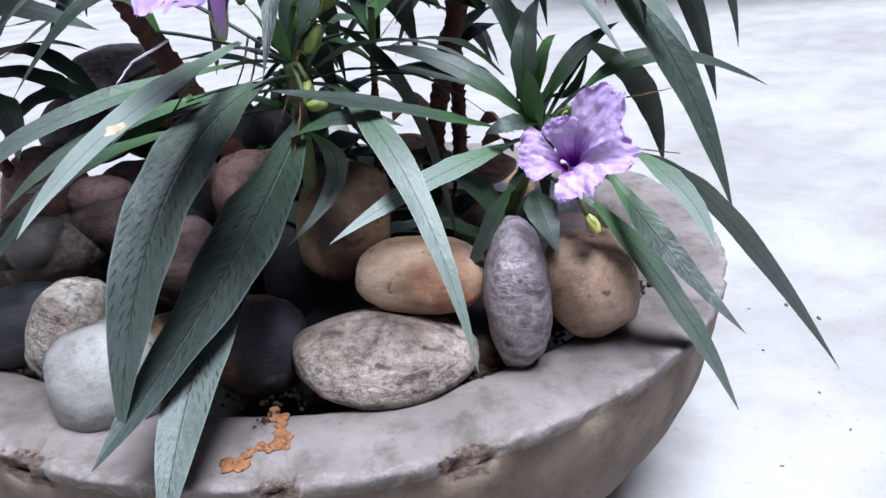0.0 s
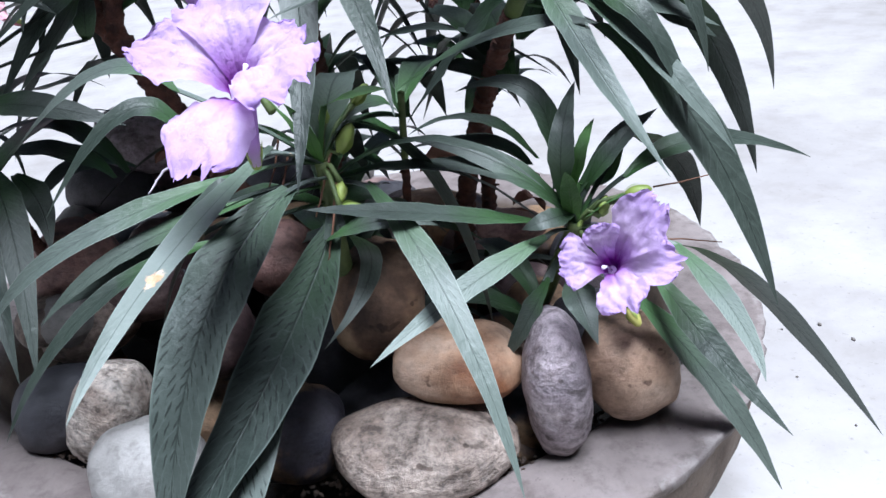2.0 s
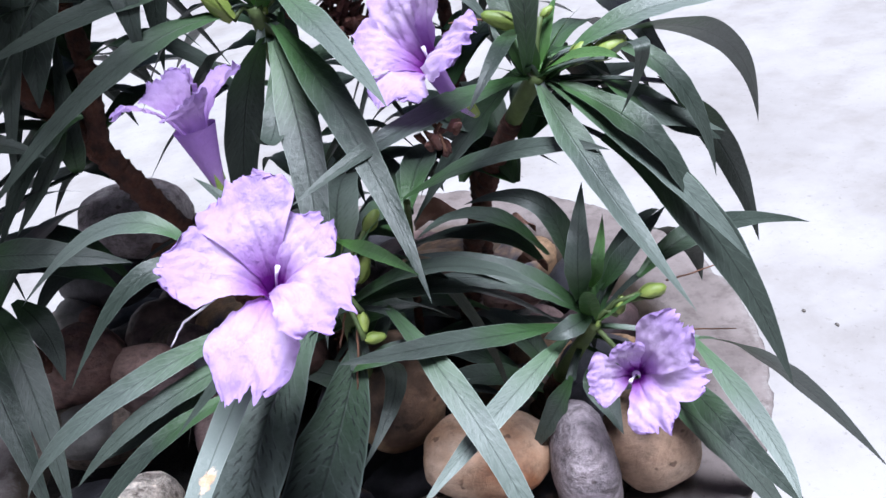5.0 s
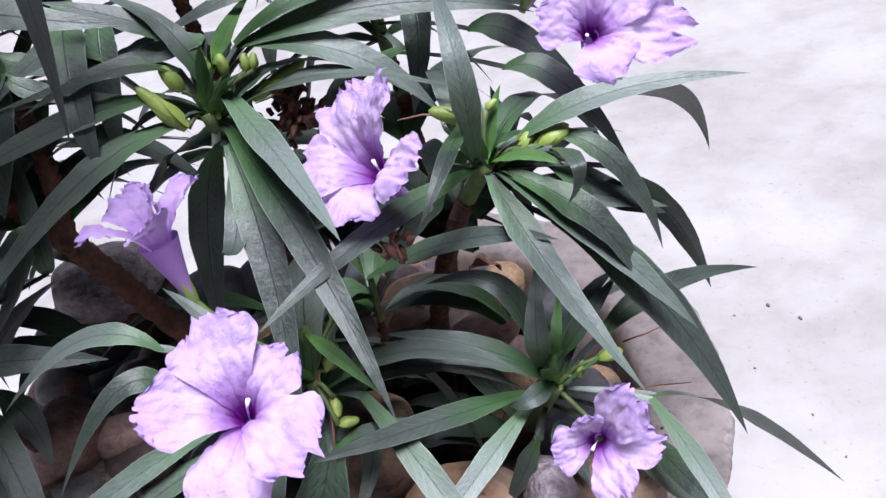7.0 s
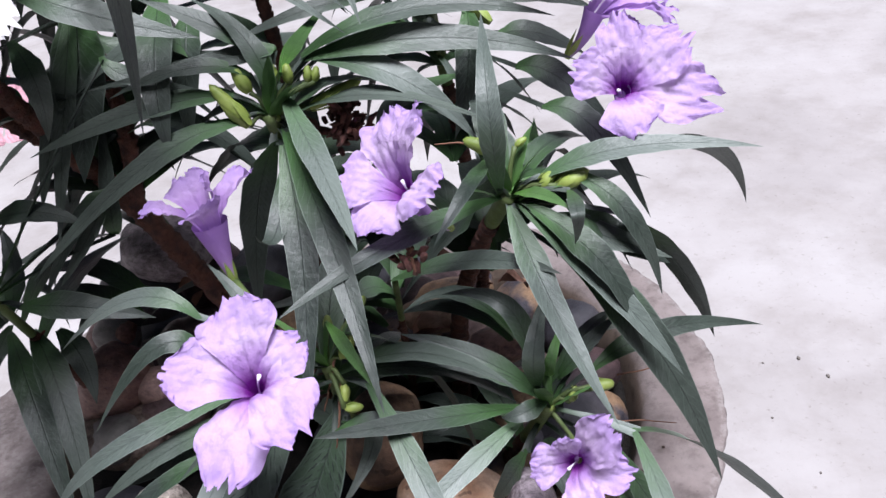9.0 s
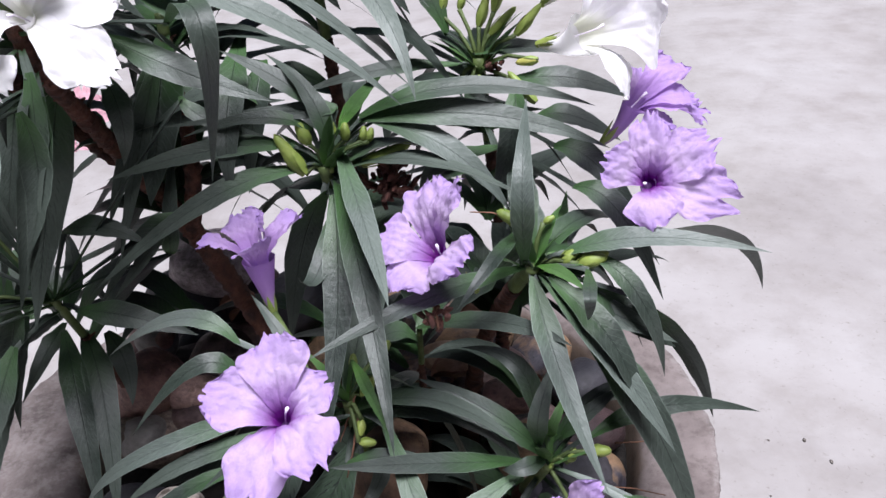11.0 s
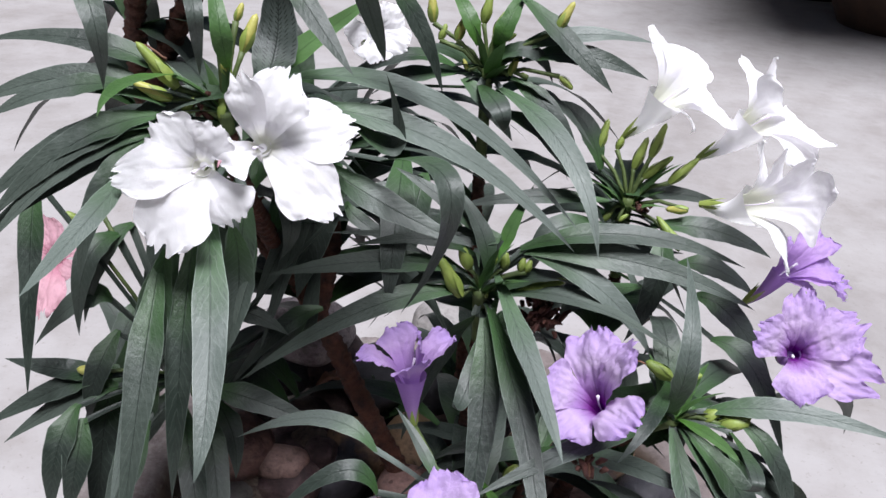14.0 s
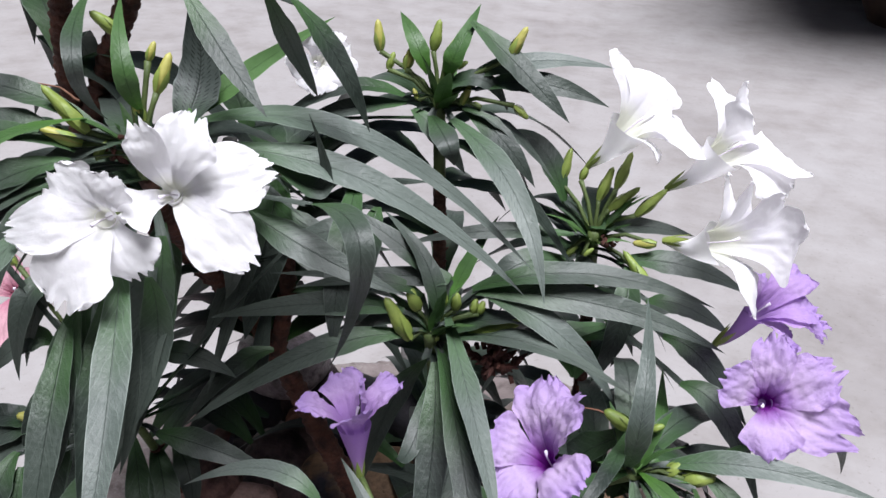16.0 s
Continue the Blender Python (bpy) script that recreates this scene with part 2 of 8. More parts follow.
def petal_material(name, throat, inner, outer, rim, thinness=0.45, crepe_depth=1.0):
    """v runs from the throat to the petal's edge, u across it."""
    m, n, l, b = material(name)
    uv = n.new("ShaderNodeTexCoord")
    sep = n.new("ShaderNodeSeparateXYZ")
    l.new(uv.outputs["UV"], sep.inputs[0])
    u, v = sep.outputs[0], sep.outputs[1]
    mott = noise_out(n, l, 90, 6, 0.7)
    pos = math_node(n, l, "ADD", v, math_node(n, l, "MULTIPLY", math_node(n, l, "SUBTRACT", mott, 0.5), 0.22))
    col = ramp(n, l, pos, [(0.15, throat), (0.36, inner), (0.58, outer), (0.95, rim)])
    # fine veins fan out along the petal
    wave = math_node(n, l, "PINGPONG", math_node(n, l, "ADD", math_node(n, l, "MULTIPLY", u, 11.0), math_node(n, l, "MULTIPLY", mott, 2.2)), 0.5)
    vein = ramp(n, l, wave, [(0.0, (1, 1, 1)), (0.16, (0, 0, 0))])
    col = mixed(n, l, math_node(n, l, "MULTIPLY", vein, 0.1), col, inner)
    crepe = node(n, "TexNoise", Scale=1.0, Detail=4.0, Roughness=0.6, Distortion=0.6)
    stretch = n.new("ShaderNodeCombineXYZ")
    l.new(math_node(n, l, "MULTIPLY", u, 16.0), stretch.inputs[0])
    l.new(math_node(n, l, "MULTIPLY", v, 26.0), stretch.inputs[1])
    l.new(math_node(n, l, "MULTIPLY", mott, 3.0), stretch.inputs[2])
    l.new(stretch.outputs[0], crepe.inputs["Vector"])
    col = mixed(n, l, 1.0, col, ramp(n, l, crepe.outputs["Fac"], [(0.3, tuple(1 - x * crepe_depth for x in (0.05, 0.08, 0.04))), (0.5, (1, 1, 1))]), "MULTIPLY")
    l.new(col, b.inputs["Base Color"])
    b.inputs["Roughness"].default_value = 0.6
    b.inputs["Specular IOR Level"].default_value = 0.25
    bump(n, l, b, math_node(n, l, "SUBTRACT", math_node(n, l, "ADD", noise_out(n, l, 420, 5, 0.7), math_node(n, l, "MULTIPLY", crepe.outputs["Fac"], 1.6)), math_node(n, l, "MULTIPLY", vein, 0.1)), 0.5 * crepe_depth, 0.0012)
    thin = n.new("ShaderNodeBsdfTranslucent")
    l.new(col, thin.inputs[0])
    mix = n.new("ShaderNodeMixShader")
    mix.inputs[0].default_value = thinness
    l.new(b.outputs[0], mix.inputs[1])
    l.new(thin.outputs[0], mix.inputs[2])
    l.new(mix.outputs[0], n["Material Output"].inputs[0])
    return m


def plain_material(name, a, b2, scale, rough=0.6, relief=0.3, distance=0.002):
    m, n, l, b = material(name)
    f = noise_out(n, l, scale, 6, 0.65)
    l.new(ramp(n, l, f, [(0.3, a), (0.7, b2)]), b.inputs["Base Color"])
    b.inputs["Roughness"].default_value = rough
    bump(n, l, b, noise_out(n, l, scale * 3, 5, 0.7), relief, distance)
    return m


GROUND = concrete_material("pale_concrete", (0.224, 0.2096, 0.2064), (0.2736, 0.2592, 0.256), (0.316, 0.3064, 0.3064), 2.6, 0.75, 0.12)
POT = pot_material()
SOIL = plain_material("dark_soil", (0.0064, 0.0048, 0.004), (0.028, 0.0208, 0.016), 120, 0.95, 1.0, 0.01)
GRIT = plain_material("grey_grit", (0.08, 0.068, 0.06), (0.16, 0.144, 0.132), 200, 0.9)
LEAF = leaf_material("leaf_green", (0.0112, 0.0184, 0.0136), (0.088, 0.1088, 0.092), green=0.7, spots=0.35)
LEAF_SPOT = leaf_material("leaf_spotted", (0.027, 0.037, 0.032), (0.098, 0.118, 0.106), green=0.3, spots=0.85)
LEAF_BLOTCH = leaf_material("leaf_blotched", (0.068, 0.0864, 0.0768), (0.16, 0.188, 0.1696), green=0.3, blotch=True)
LEAF_PALE = leaf_material("leaf_pale", (0.064, 0.0816, 0.0712), (0.16, 0.1904, 0.168), green=0.7, spots=0.4)
LEAF_YOUNG = leaf_material("leaf_young", (0.036, 0.084, 0.024), (0.088, 0.168, 0.056), green=0.9, base=(0.064, 0.16, 0.024))
BUD = plain_material("bud_green", (0.128, 0.2, 0.032), (0.288, 0.344, 0.08), 60, 0.5)
BUD_YELLOW = plain_material("bud_yellow", (0.28, 0.288, 0.04), (0.496, 0.464, 0.144), 60, 0.5)
STEM = plain_material("stem_brown", (0.026, 0.008, 0.005), (0.155, 0.054, 0.031), 130, 0.8, 1.0, 0.004)
STALK = plain_material("stalk_green", (0.04, 0.064, 0.016), (0.104, 0.144, 0.04), 90, 0.6)
DRY = plain_material("dry_brown", (0.08, 0.032, 0.0176), (0.208, 0.1, 0.06), 90, 0.8)
LITTER = plain_material("dead_leaf", (0.176, 0.08, 0.056), (0.36, 0.216, 0.16), 50, 0.8)
RUST = plain_material("orange_flake", (0.176, 0.068, 0.028), (0.4, 0.18, 0.068), 260, 0.9, 0.8, 0.003)
PURPLE = petal_material("petal_purple", (0.2322, 0.0172, 0.3268), (0.4816, 0.2838, 0.645), (0.6708, 0.516, 0.7826), (0.5504, 0.387, 0.7482))
PURPLE_PALE = petal_material("petal_pale_purple", (0.43, 0.2494, 0.602), (0.473, 0.2924, 0.6364), (0.5676, 0.3956, 0.7138), (0.4988, 0.344, 0.7052))
TUBE = petal_material("tube_purple", (0.5504, 0.43, 0.6536), (0.4988, 0.3268, 0.6364), (0.4644, 0.2838, 0.6192), (0.43, 0.2494, 0.602))
WHITE = petal_material("petal_white", (0.88, 0.89, 0.8), (0.92, 0.91, 0.94), (0.95, 0.94, 0.96), (0.96, 0.95, 0.97), 0.42, 0.35)
PINK = petal_material("petal_pink", (0.516, 0.172, 0.258), (0.645, 0.3096, 0.3956), (0.731, 0.43, 0.4988), (0.731, 0.43, 0.4988))
ANTHER = plain_material("stigma_pale", (0.7, 0.6, 0.75), (0.85, 0.8, 0.88), 60, 0.5)


# ---- mesh helpers ----
def finish(name, bm, mat, parent=None, label="", smooth=True):
    me = bpy.data.meshes.new(name)
    bm.to_mesh(me)
    bm.free()
    for p in me.polygons:
        p.use_smooth = smooth
    for x in (mat if isinstance(mat, (list, tuple)) else [mat]):
        me.materials.append(x)
    ob = new(name, me)
    if parent:
        ob.parent = parent
    if label:
        ob["label"] = label
    return ob


def part(name, bm, mat, parent, label=""):
    return finish(name, bm, mat, parent, label)


def sheet(bm, rows, uvs=True):
    """A grid of points as faces, with u across and v along."""
    vs = [[bm.verts.new(p) for p in r] for r in rows]
    lay = bm.loops.layers.uv.verify() if uvs else None
    na, nb = len(rows) - 1, len(rows[0]) - 1
    for i in range(na):
        for j in range(nb):
            f = bm.faces.new((vs[i][j], vs[i][j + 1], vs[i + 1][j + 1], vs[i + 1][j]))
            if uvs:
                for lp, (a, b) in zip(f.loops, ((i, j), (i, j + 1), (i + 1, j + 1), (i + 1, j))):
                    lp[lay].uv = (b / nb, a / na)
    return vs


def tube(bm, points, radii, sides=10, cap=True):
    """A tube along points."""
    rings = []
    side = None
    for i, p in enumerate(points):
        p = Vector(p)
        d = (Vector(points[min(i + 1, len(points) - 1)]) - Vector(points[max(i - 1, 0)])).normalized()
        if side is None:
            side = d.orthogonal().normalized()
        side = (side - d * side.dot(d)).normalized()
        other = d.cross(side)
        rings.append([p + (side * math.cos(a) + other * math.sin(a)) * radii[i] for a in [2 * math.pi * k / sides for k in range(sides)]])
    vs = [[bm.verts.new(p) for p in r] for r in rings]
    lay = bm.loops.layers.uv.verify()
    for i in range(len(vs) - 1):
        for k in range(sides):
            q = (k + 1) % sides
            f = bm.faces.new((vs[i][k], vs[i][q], vs[i + 1][q], vs[i + 1][k]))
            for lp, (a, b) in zip(f.loops, ((i, k), (i, k + 1), (i + 1, k + 1), (i + 1, k))):
                lp[lay].uv = (b / sides, a / (len(vs) - 1))
    if cap:
        bm.faces.new(vs[0][::-1])
        bm.faces.new(vs[-1])


def lathe(bm, profile, sides, wobble=None):
    vs = []
    for i, (r, z) in enumerate(profile):
        ring = []
        for k in range(sides):
            a = 2 * math.pi * k / sides
            dr, dz = wobble(i, a) if wobble else (0, 0)
            ring.append(bm.verts.new(((r + dr) * math.cos(a), (r + dr) * math.sin(a), z + dz)))
        vs.append(ring)
    for i in range(len(vs) - 1):
        for k in range(sides):
            q = (k + 1) % sides
            bm.faces.new((vs[i][k], vs[i][q], vs[i + 1][q], vs[i + 1][k]))
    return vs


# ---- ground ----
bm = bmesh.new()
n = 60
pts = [[Vector((-1, -1, 0))] * (n + 1) for _ in range(n + 1)]
for i in range(n + 1):
    for j in range(n + 1):
        s, t = (2 * i / n - 1), (2 * j / n - 1)
        x, y = 40 * s * abs(s) ** 1.8, 40 * t * abs(t) ** 1.8
        pts[j][i] = Vector((x, y, 0.0015 * noise.noise(Vector((x * 4, y * 4, 0)))))
sheet(bm, pts)
tagged(finish("ground", bm, GROUND), "pale worn concrete floor with stains and grit", "floor", kind="structure")


def grit(x, y, size, seed):
    r = random.Random(seed)
    bm = bmesh.new()
    bmesh.ops.create_icosphere(bm, subdivisions=1, radius=size)
    for v in bm.verts:
        v.co = Vector((v.co.x * 1.5, v.co.y, v.co.z * 0.5)) * r.uniform(0.7, 1.25)
    ob = finish("crumb", bm, GRIT)
    ob.matrix_world = pose(x, y, size * 0.35, 0, 0, r.uniform(0, 360))
    return tagged(ob, "dark crumb of soil on the pale floor", "crumb", "crumbs on the floor")


# ---- pot ----
RIM_Z, RIM_R, RIM_IN = 0.1496, 0.2176, 0.170


CHIPS = [(-70.9, 3.6), (-119, 5.0), (-89.5, 2.6), (-101, 1.6)]


def oblong(a, r):
    """The bowl is pulled out to one side."""
    d = (math.degrees(a) - 180 + 180) % 360 - 180
    return r * 0.36 * math.exp(-(d / 37) ** 2)


def pot():
    root = tagged(new("planter_bowl"), "worn grey-brown cement bowl planter with a chipped rim", "planter")
    prof = [(0.0000, 0.0032), (0.1040, 0.0032), (0.1184, 0.0000), (0.1280, 0.0032)]
    for k in range(1, 15):
        s = k / 14
        prof.append((0.128 + 0.088 * math.sin(s * math.pi / 2) ** 0.9, 0.003 + 0.138 * s ** 1.15))
    prof += [(0.2180, 0.1440), (0.2192, 0.1482), (0.2190, 0.1496), (0.2182, 0.1503), (0.2120, 0.1506)]
    inner = [(0.2000, 0.1508), (0.1920, 0.1512), (0.1840, 0.1512), (0.1768, 0.1500), (0.1716, 0.1472), (0.1688, 0.1424), (0.1656, 0.1320), (0.1600, 0.1040)]

    def wob(i, a):
        c, s = math.cos(a), math.sin(a)
        z = prof2[i][1]
        f = noise.noise(Vector((c * 3, s * 3, z * 12))) * 0.0022 + noise.noise(Vector((c * 14, s * 14, z * 40))) * 0.0009
        lip = 18 <= i <= 22
        chip = max(0, noise.noise(Vector((c * 9 + 3, s * 9, 1.7))) - 0.3) if lip else 0
        if lip:
            for a0, w0 in CHIPS:
                d0 = abs((math.degrees(a) - a0 + 180) % 360 - 180)
                chip += 0.8 * max(0, 1 - (d0 / w0) ** 2) * (0.55 + 0.6 * noise.noise(Vector((c * 60, s * 60, i * 0.7))))
        edge = (noise.noise(Vector((c * 30, s * 30, i * 0.5))) * 0.0014 + noise.noise(Vector((c * 90, s * 90, i * 0.8))) * 0.0007) if lip else 0
        f += oblong(a, prof2[i][0])
        return f - chip * 0.012 + edge, (-chip * 0.01 + edge * 0.6) if lip else noise.noise(Vector((c * 3, s * 3, 5))) * 0.0012

    prof2 = prof + inner
    bm = bmesh.new()
    wear = bm.verts.layers.float.new("chip")
    vs = lathe(bm, prof2, 420, wob)
    bm.faces.new(vs[0][::-1])
    for i in range(17, 24):
        for k in range(420):
            best = max(1 - (abs((k * 360 / 420 - a0 + 180) % 360 - 180) / (w0 * 1.3)) ** 2 for a0, w0 in CHIPS)
            vs[i][k][wear] = max(0.0, best) * (1.0, 1.0, 1.0, 0.95, 0.75, 0.5, 0.0)[i - 17]
    part("bowl", bm, POT, root)
    bm = bmesh.new()
    rings = []
    for r in np.linspace(0, 0.166, 14):
        rings.append([Vector(((r + oblong(a, r)) * math.cos(a), (r + oblong(a, r)) * math.sin(a), 0.117 + 0.01 * noise.noise(Vector((r * math.cos(a) * 18, r * math.sin(a) * 18, 4)))))
                      for a in np.linspace(0, 2 * math.pi, 49)])
    sheet(bm, rings)
    part("soil", bm, SOIL, root, "dark damp soil")
    return root


pot()


def flake(path, n, size):
    """Thin broken crust along a crooked line on the rim."""
    bm = bmesh.new()
    r = random.Random(7)
    for _ in range(n):
        k = r.uniform(0, len(path) - 1.001)
        a, b = path[int(k)], path[int(k) + 1]
        x, y = [a[i] + (b[i] - a[i]) * (k % 1) + r.gauss(0, 0.0013) for i in (0, 1)]
        s = size * r.uniform(0.3, 1.15)
        q = bmesh.ops.create_icosphere(bm, subdivisions=2, radius=s)["verts"]
        off = Vector((x * 900, y * 900, 3))
        for v in q:
            w = 1 + 1.1 * noise.noise(v.co * (0.9 / s) + off)
            v.co = Vector((v.co.x * w + x, v.co.y * w + y, v.co.z * 0.22 * w + 0.1512))
    return tagged(finish("rust_flake", bm, RUST), "crumbling orange rust flakes stuck to the planter rim", "debris", kind="stuff")


flake([(-0.0085, -0.1715), (-0.0032, -0.181), (-0.0008, -0.19), (0.0012, -0.197), (-0.004, -0.1965), (-0.0105, -0.2005), (-0.0125, -0.206), (-0.0165, -0.2075)], 70, 0.0021)


# ---- stones ----
STONE_LOOK = {
    "grey_beige": (stone_material("stone_grey_beige", (0.105, 0.076, 0.062), (0.185, 0.145, 0.122), (0.285, 0.238, 0.208), 0.65, scale=20, flaky=0.6), "grey-beige river stone with a rough speckled face"),
    "slate": (stone_material("stone_slate", (0.144, 0.12, 0.136), (0.248, 0.212, 0.232), (0.352, 0.312, 0.328), 0.55, scale=24, flaky=0.5), "upright grey-purple river stone"),
    "beige": (stone_material("stone_beige", (0.264, 0.168, 0.112), (0.36, 0.248, 0.176), (0.416, 0.312, 0.24), 0.3, flaky=0.06), "smooth beige river stone"),
    "tan": (stone_material("stone_tan", (0.192, 0.08, 0.036), (0.36, 0.224, 0.144), (0.416, 0.3, 0.224), 0.2, scale=17, flaky=0.06), "tan and orange smooth river stone"),
    "brown": (stone_material("stone_brown", (0.04, 0.024, 0.0176), (0.16, 0.096, 0.06), (0.336, 0.232, 0.144), 0.25, scale=19, flaky=0.1, more=0.03), "brown mottled river stone with ochre patches"),
    "blue": (stone_material("stone_blue", (0.0176, 0.0176, 0.0288), (0.048, 0.044, 0.0576), (0.24, 0.152, 0.088), 0.35, scale=17, flaky=0.15, more=0.06), "dark blue stone with tan patches"),
    "pale": (stone_material("stone_pale", (0.168, 0.16, 0.1536), (0.216, 0.2064, 0.2), (0.256, 0.2464, 0.24), 0.14, flaky=0.04), "pale grey smooth river stone"),
    "white": (stone_material("stone_white", (0.230, 0.178, 0.149), (0.448, 0.397, 0.356), (0.598, 0.546, 0.506), 0.6, flaky=0.75), "whitish rough grained river stone"),
    "dark": (stone_material("stone_dark", (0.0112, 0.0112, 0.016), (0.0304, 0.0296, 0.0368), (0.056, 0.0512, 0.06), 0.3), "dark slate-coloured river stone"),
    "maroon": (stone_material("stone_maroon", (0.0224, 0.0128, 0.0152), (0.068, 0.04, 0.0416), (0.176, 0.12, 0.112), 0.35, scale=17, flaky=0.2), "dark maroon river stone"),
    "pink": (stone_material("stone_pink", (0.12, 0.06, 0.0496), (0.216, 0.124, 0.108), (0.272, 0.176, 0.156), 0.35, flaky=0.25), "dusky pink angular stone"),
}


def stone(look_name, x, y, z, a, b, c, turn=0, tip=0, lean=0, seed=1, square=2.3):
    bm = bmesh.new()
    bmesh.ops.create_uvsphere(bm, u_segments=40, v_segments=26, radius=1)
    off = Vector((seed * 7.3, seed * 3.1, seed))
    for v in bm.verts:
        d = v.co.normalized()
        k = (abs(d.x) ** square + abs(d.y) ** square + abs(d.z) ** square) ** (-1 / square)
        k *= 1 + 0.13 * noise.noise(d * 1.1 + off) + 0.035 * noise.noise(d * 3.2 + off) + 0.012 * noise.noise(d * 9 + off)
        v.co = Vector((d.x * a, d.y * b, d.z * c)) * k
    mat, label = STONE_LOOK[look_name]
    ob = finish("river_stone", bm, mat)
    ob.matrix_world = pose(x, y, z, lean, tip, turn)
    return tagged(ob, label, "stone", "stones in the planter")


stone("grey_beige", 0.0366, -0.1501, 0.1600, 0.0399, 0.0280, 0.0161, turn=1, tip=4, seed=1, square=2.1)
stone("slate", 0.0957, -0.1397, 0.1800, 0.0145, 0.0233, 0.0320, turn=1, tip=2, seed=2, square=2.4)
stone("beige", 0.1297, -0.1222, 0.1750, 0.0214, 0.0228, 0.0242, turn=1, tip=-20, seed=3, square=2.3)
stone("tan", 0.0541, -0.1237, 0.1850, 0.0293, 0.0223, 0.0152, turn=1, tip=3, seed=4, square=2.3)
stone("brown", 0.0173, -0.0872, 0.2000, 0.0230, 0.0260, 0.0290, turn=1, tip=10, seed=5, square=2.3)
stone("blue", -0.0223, -0.1337, 0.1600, 0.0236, 0.0228, 0.0220, turn=1, tip=0, seed=6, square=2.3)
stone("pale", -0.0806, -0.1564, 0.1600, 0.0253, 0.0253, 0.0253, turn=1, tip=-25, seed=7, square=2.3)
stone("white", -0.1197, -0.1105, 0.1600, 0.0187, 0.0224, 0.0261, turn=1, tip=25, seed=8, square=2.3)
stone("dark", -0.1438, -0.1075, 0.1650, 0.0235, 0.0211, 0.0188, turn=1, tip=-10, seed=9, square=2.3)
stone("grey_beige", -0.1513, -0.0510, 0.1800, 0.0278, 0.0235, 0.0192, turn=1, tip=-8, seed=10, square=2.3)
stone("maroon", -0.0708, -0.0757, 0.1800, 0.0203, 0.0212, 0.0221, turn=1, tip=0, seed=11, square=2.3)
stone("dark", -0.0114, -0.0679, 0.1650, 0.0208, 0.0268, 0.0327, turn=1, tip=0, seed=12, square=2.3)
stone("pink", -0.0399, -0.0456, 0.2050, 0.0187, 0.0193, 0.0199, turn=1, tip=0, seed=13, square=2.2)
stone("slate", -0.1369, 0.0548, 0.2500, 0.0353, 0.0282, 0.0212, turn=1, tip=0, seed=15, square=2.3)
stone("pink", -0.1572, -0.0361, 0.2050, 0.0212, 0.0215, 0.0265, turn=9, tip=25, seed=16, square=2.8)
stone("pink", -0.1257, -0.0357, 0.2000, 0.0165, 0.0154, 0.0143, turn=9, tip=10, seed=17, square=2.8)
stone("pale", -0.1515, -0.0644, 0.1900, 0.0160, 0.0149, 0.0138, turn=9, tip=0, seed=18, square=2.3)
stone("maroon", -0.1058, -0.0149, 0.1950, 0.0124, 0.0132, 0.0140, turn=9, tip=0, seed=19, square=2.4)
stone("pink", -0.1733, 0.0140, 0.2100, 0.0114, 0.0102, 0.0090, turn=9, tip=0, seed=20, square=2.6)
stone("pale", -0.1768, 0.0167, 0.2050, 0.0143, 0.0150, 0.0157, turn=-6, tip=0, seed=21, square=2.6)
stone("grey_beige", -0.1195, 0.0008, 0.1900, 0.0168, 0.0134, 0.0101, turn=-6, tip=0, seed=22, square=2.4)
stone("grey_beige", -0.1642, -0.0633, 0.1900, 0.0178, 0.0149, 0.0119, turn=-6, tip=-20, seed=23, square=2.4)
stone("beige", 0.0402, 0.0081, 0.2050, 0.0194, 0.0141, 0.0088, turn=-3, tip=5, seed=24, square=2.3)
stone("pink", 0.0844, -0.0202, 0.2000, 0.0202, 0.0144, 0.0087, turn=-3, tip=0, seed=25, square=2.3)
stone("pale", -0.0555, 0.2139, 0.1600, 0.0312, 0.0285, 0.0258, turn=11, tip=0, seed=26, square=2.3)
stone("maroon", -0.1881, 0.0188, 0.2000, 0.0127, 0.0135, 0.0144, turn=11, tip=0, seed=27, square=2.3)
stone("maroon", -0.1202, -0.0395, 0.1900, 0.0230, 0.0201, 0.0173, turn=11, tip=0, seed=28, square=2.3)
stone("dark", -0.1603, 0.0419, 0.2235, 0.0300, 0.0260, 0.0220, turn=0, seed=200)
stone("maroon", -0.1269, 0.0639, 0.2193, 0.0300, 0.0260, 0.0220, turn=40, seed=201)
stone("dark", -0.0843, 0.0623, 0.2100, 0.0300, 0.0260, 0.0220, turn=80, seed=202)
stone("dark", -0.0417, 0.0740, 0.2060, 0.0300, 0.0260, 0.0220, turn=120, seed=203)

rs = random.Random(5)
for k in range(34):
    a, r = rs.uniform(0, 360), 0.142 * math.sqrt(rs.uniform(0.02, 1))
    look_key = rs.choice(["dark", "maroon", "dark", "blue", "blue"])
    stone(look_key, r * math.cos(radians(a)), r * math.sin(radians(a)) + 0.01, 0.128 + rs.uniform(0, 0.014), rs.uniform(0.02, 0.03), rs.uniform(0.018, 0.026), rs.uniform(0.014, 0.02), a + rs.uniform(0, 90), seed=40 + k)
for k in range(16):
    a, r = rs.uniform(-10, 190), 0.115 * math.sqrt(rs.uniform(0.02, 1))
    stone(rs.choice(["dark", "maroon", "dark", "blue"]), r * math.cos(radians(a)) - 0.03, r * math.sin(radians(a)) + 0.035, 0.152 + rs.uniform(0, 0.018), rs.uniform(0.022, 0.032), rs.uniform(0.02, 0.028), rs.uniform(0.016, 0.022), a + rs.uniform(0, 90), seed=90 + k)
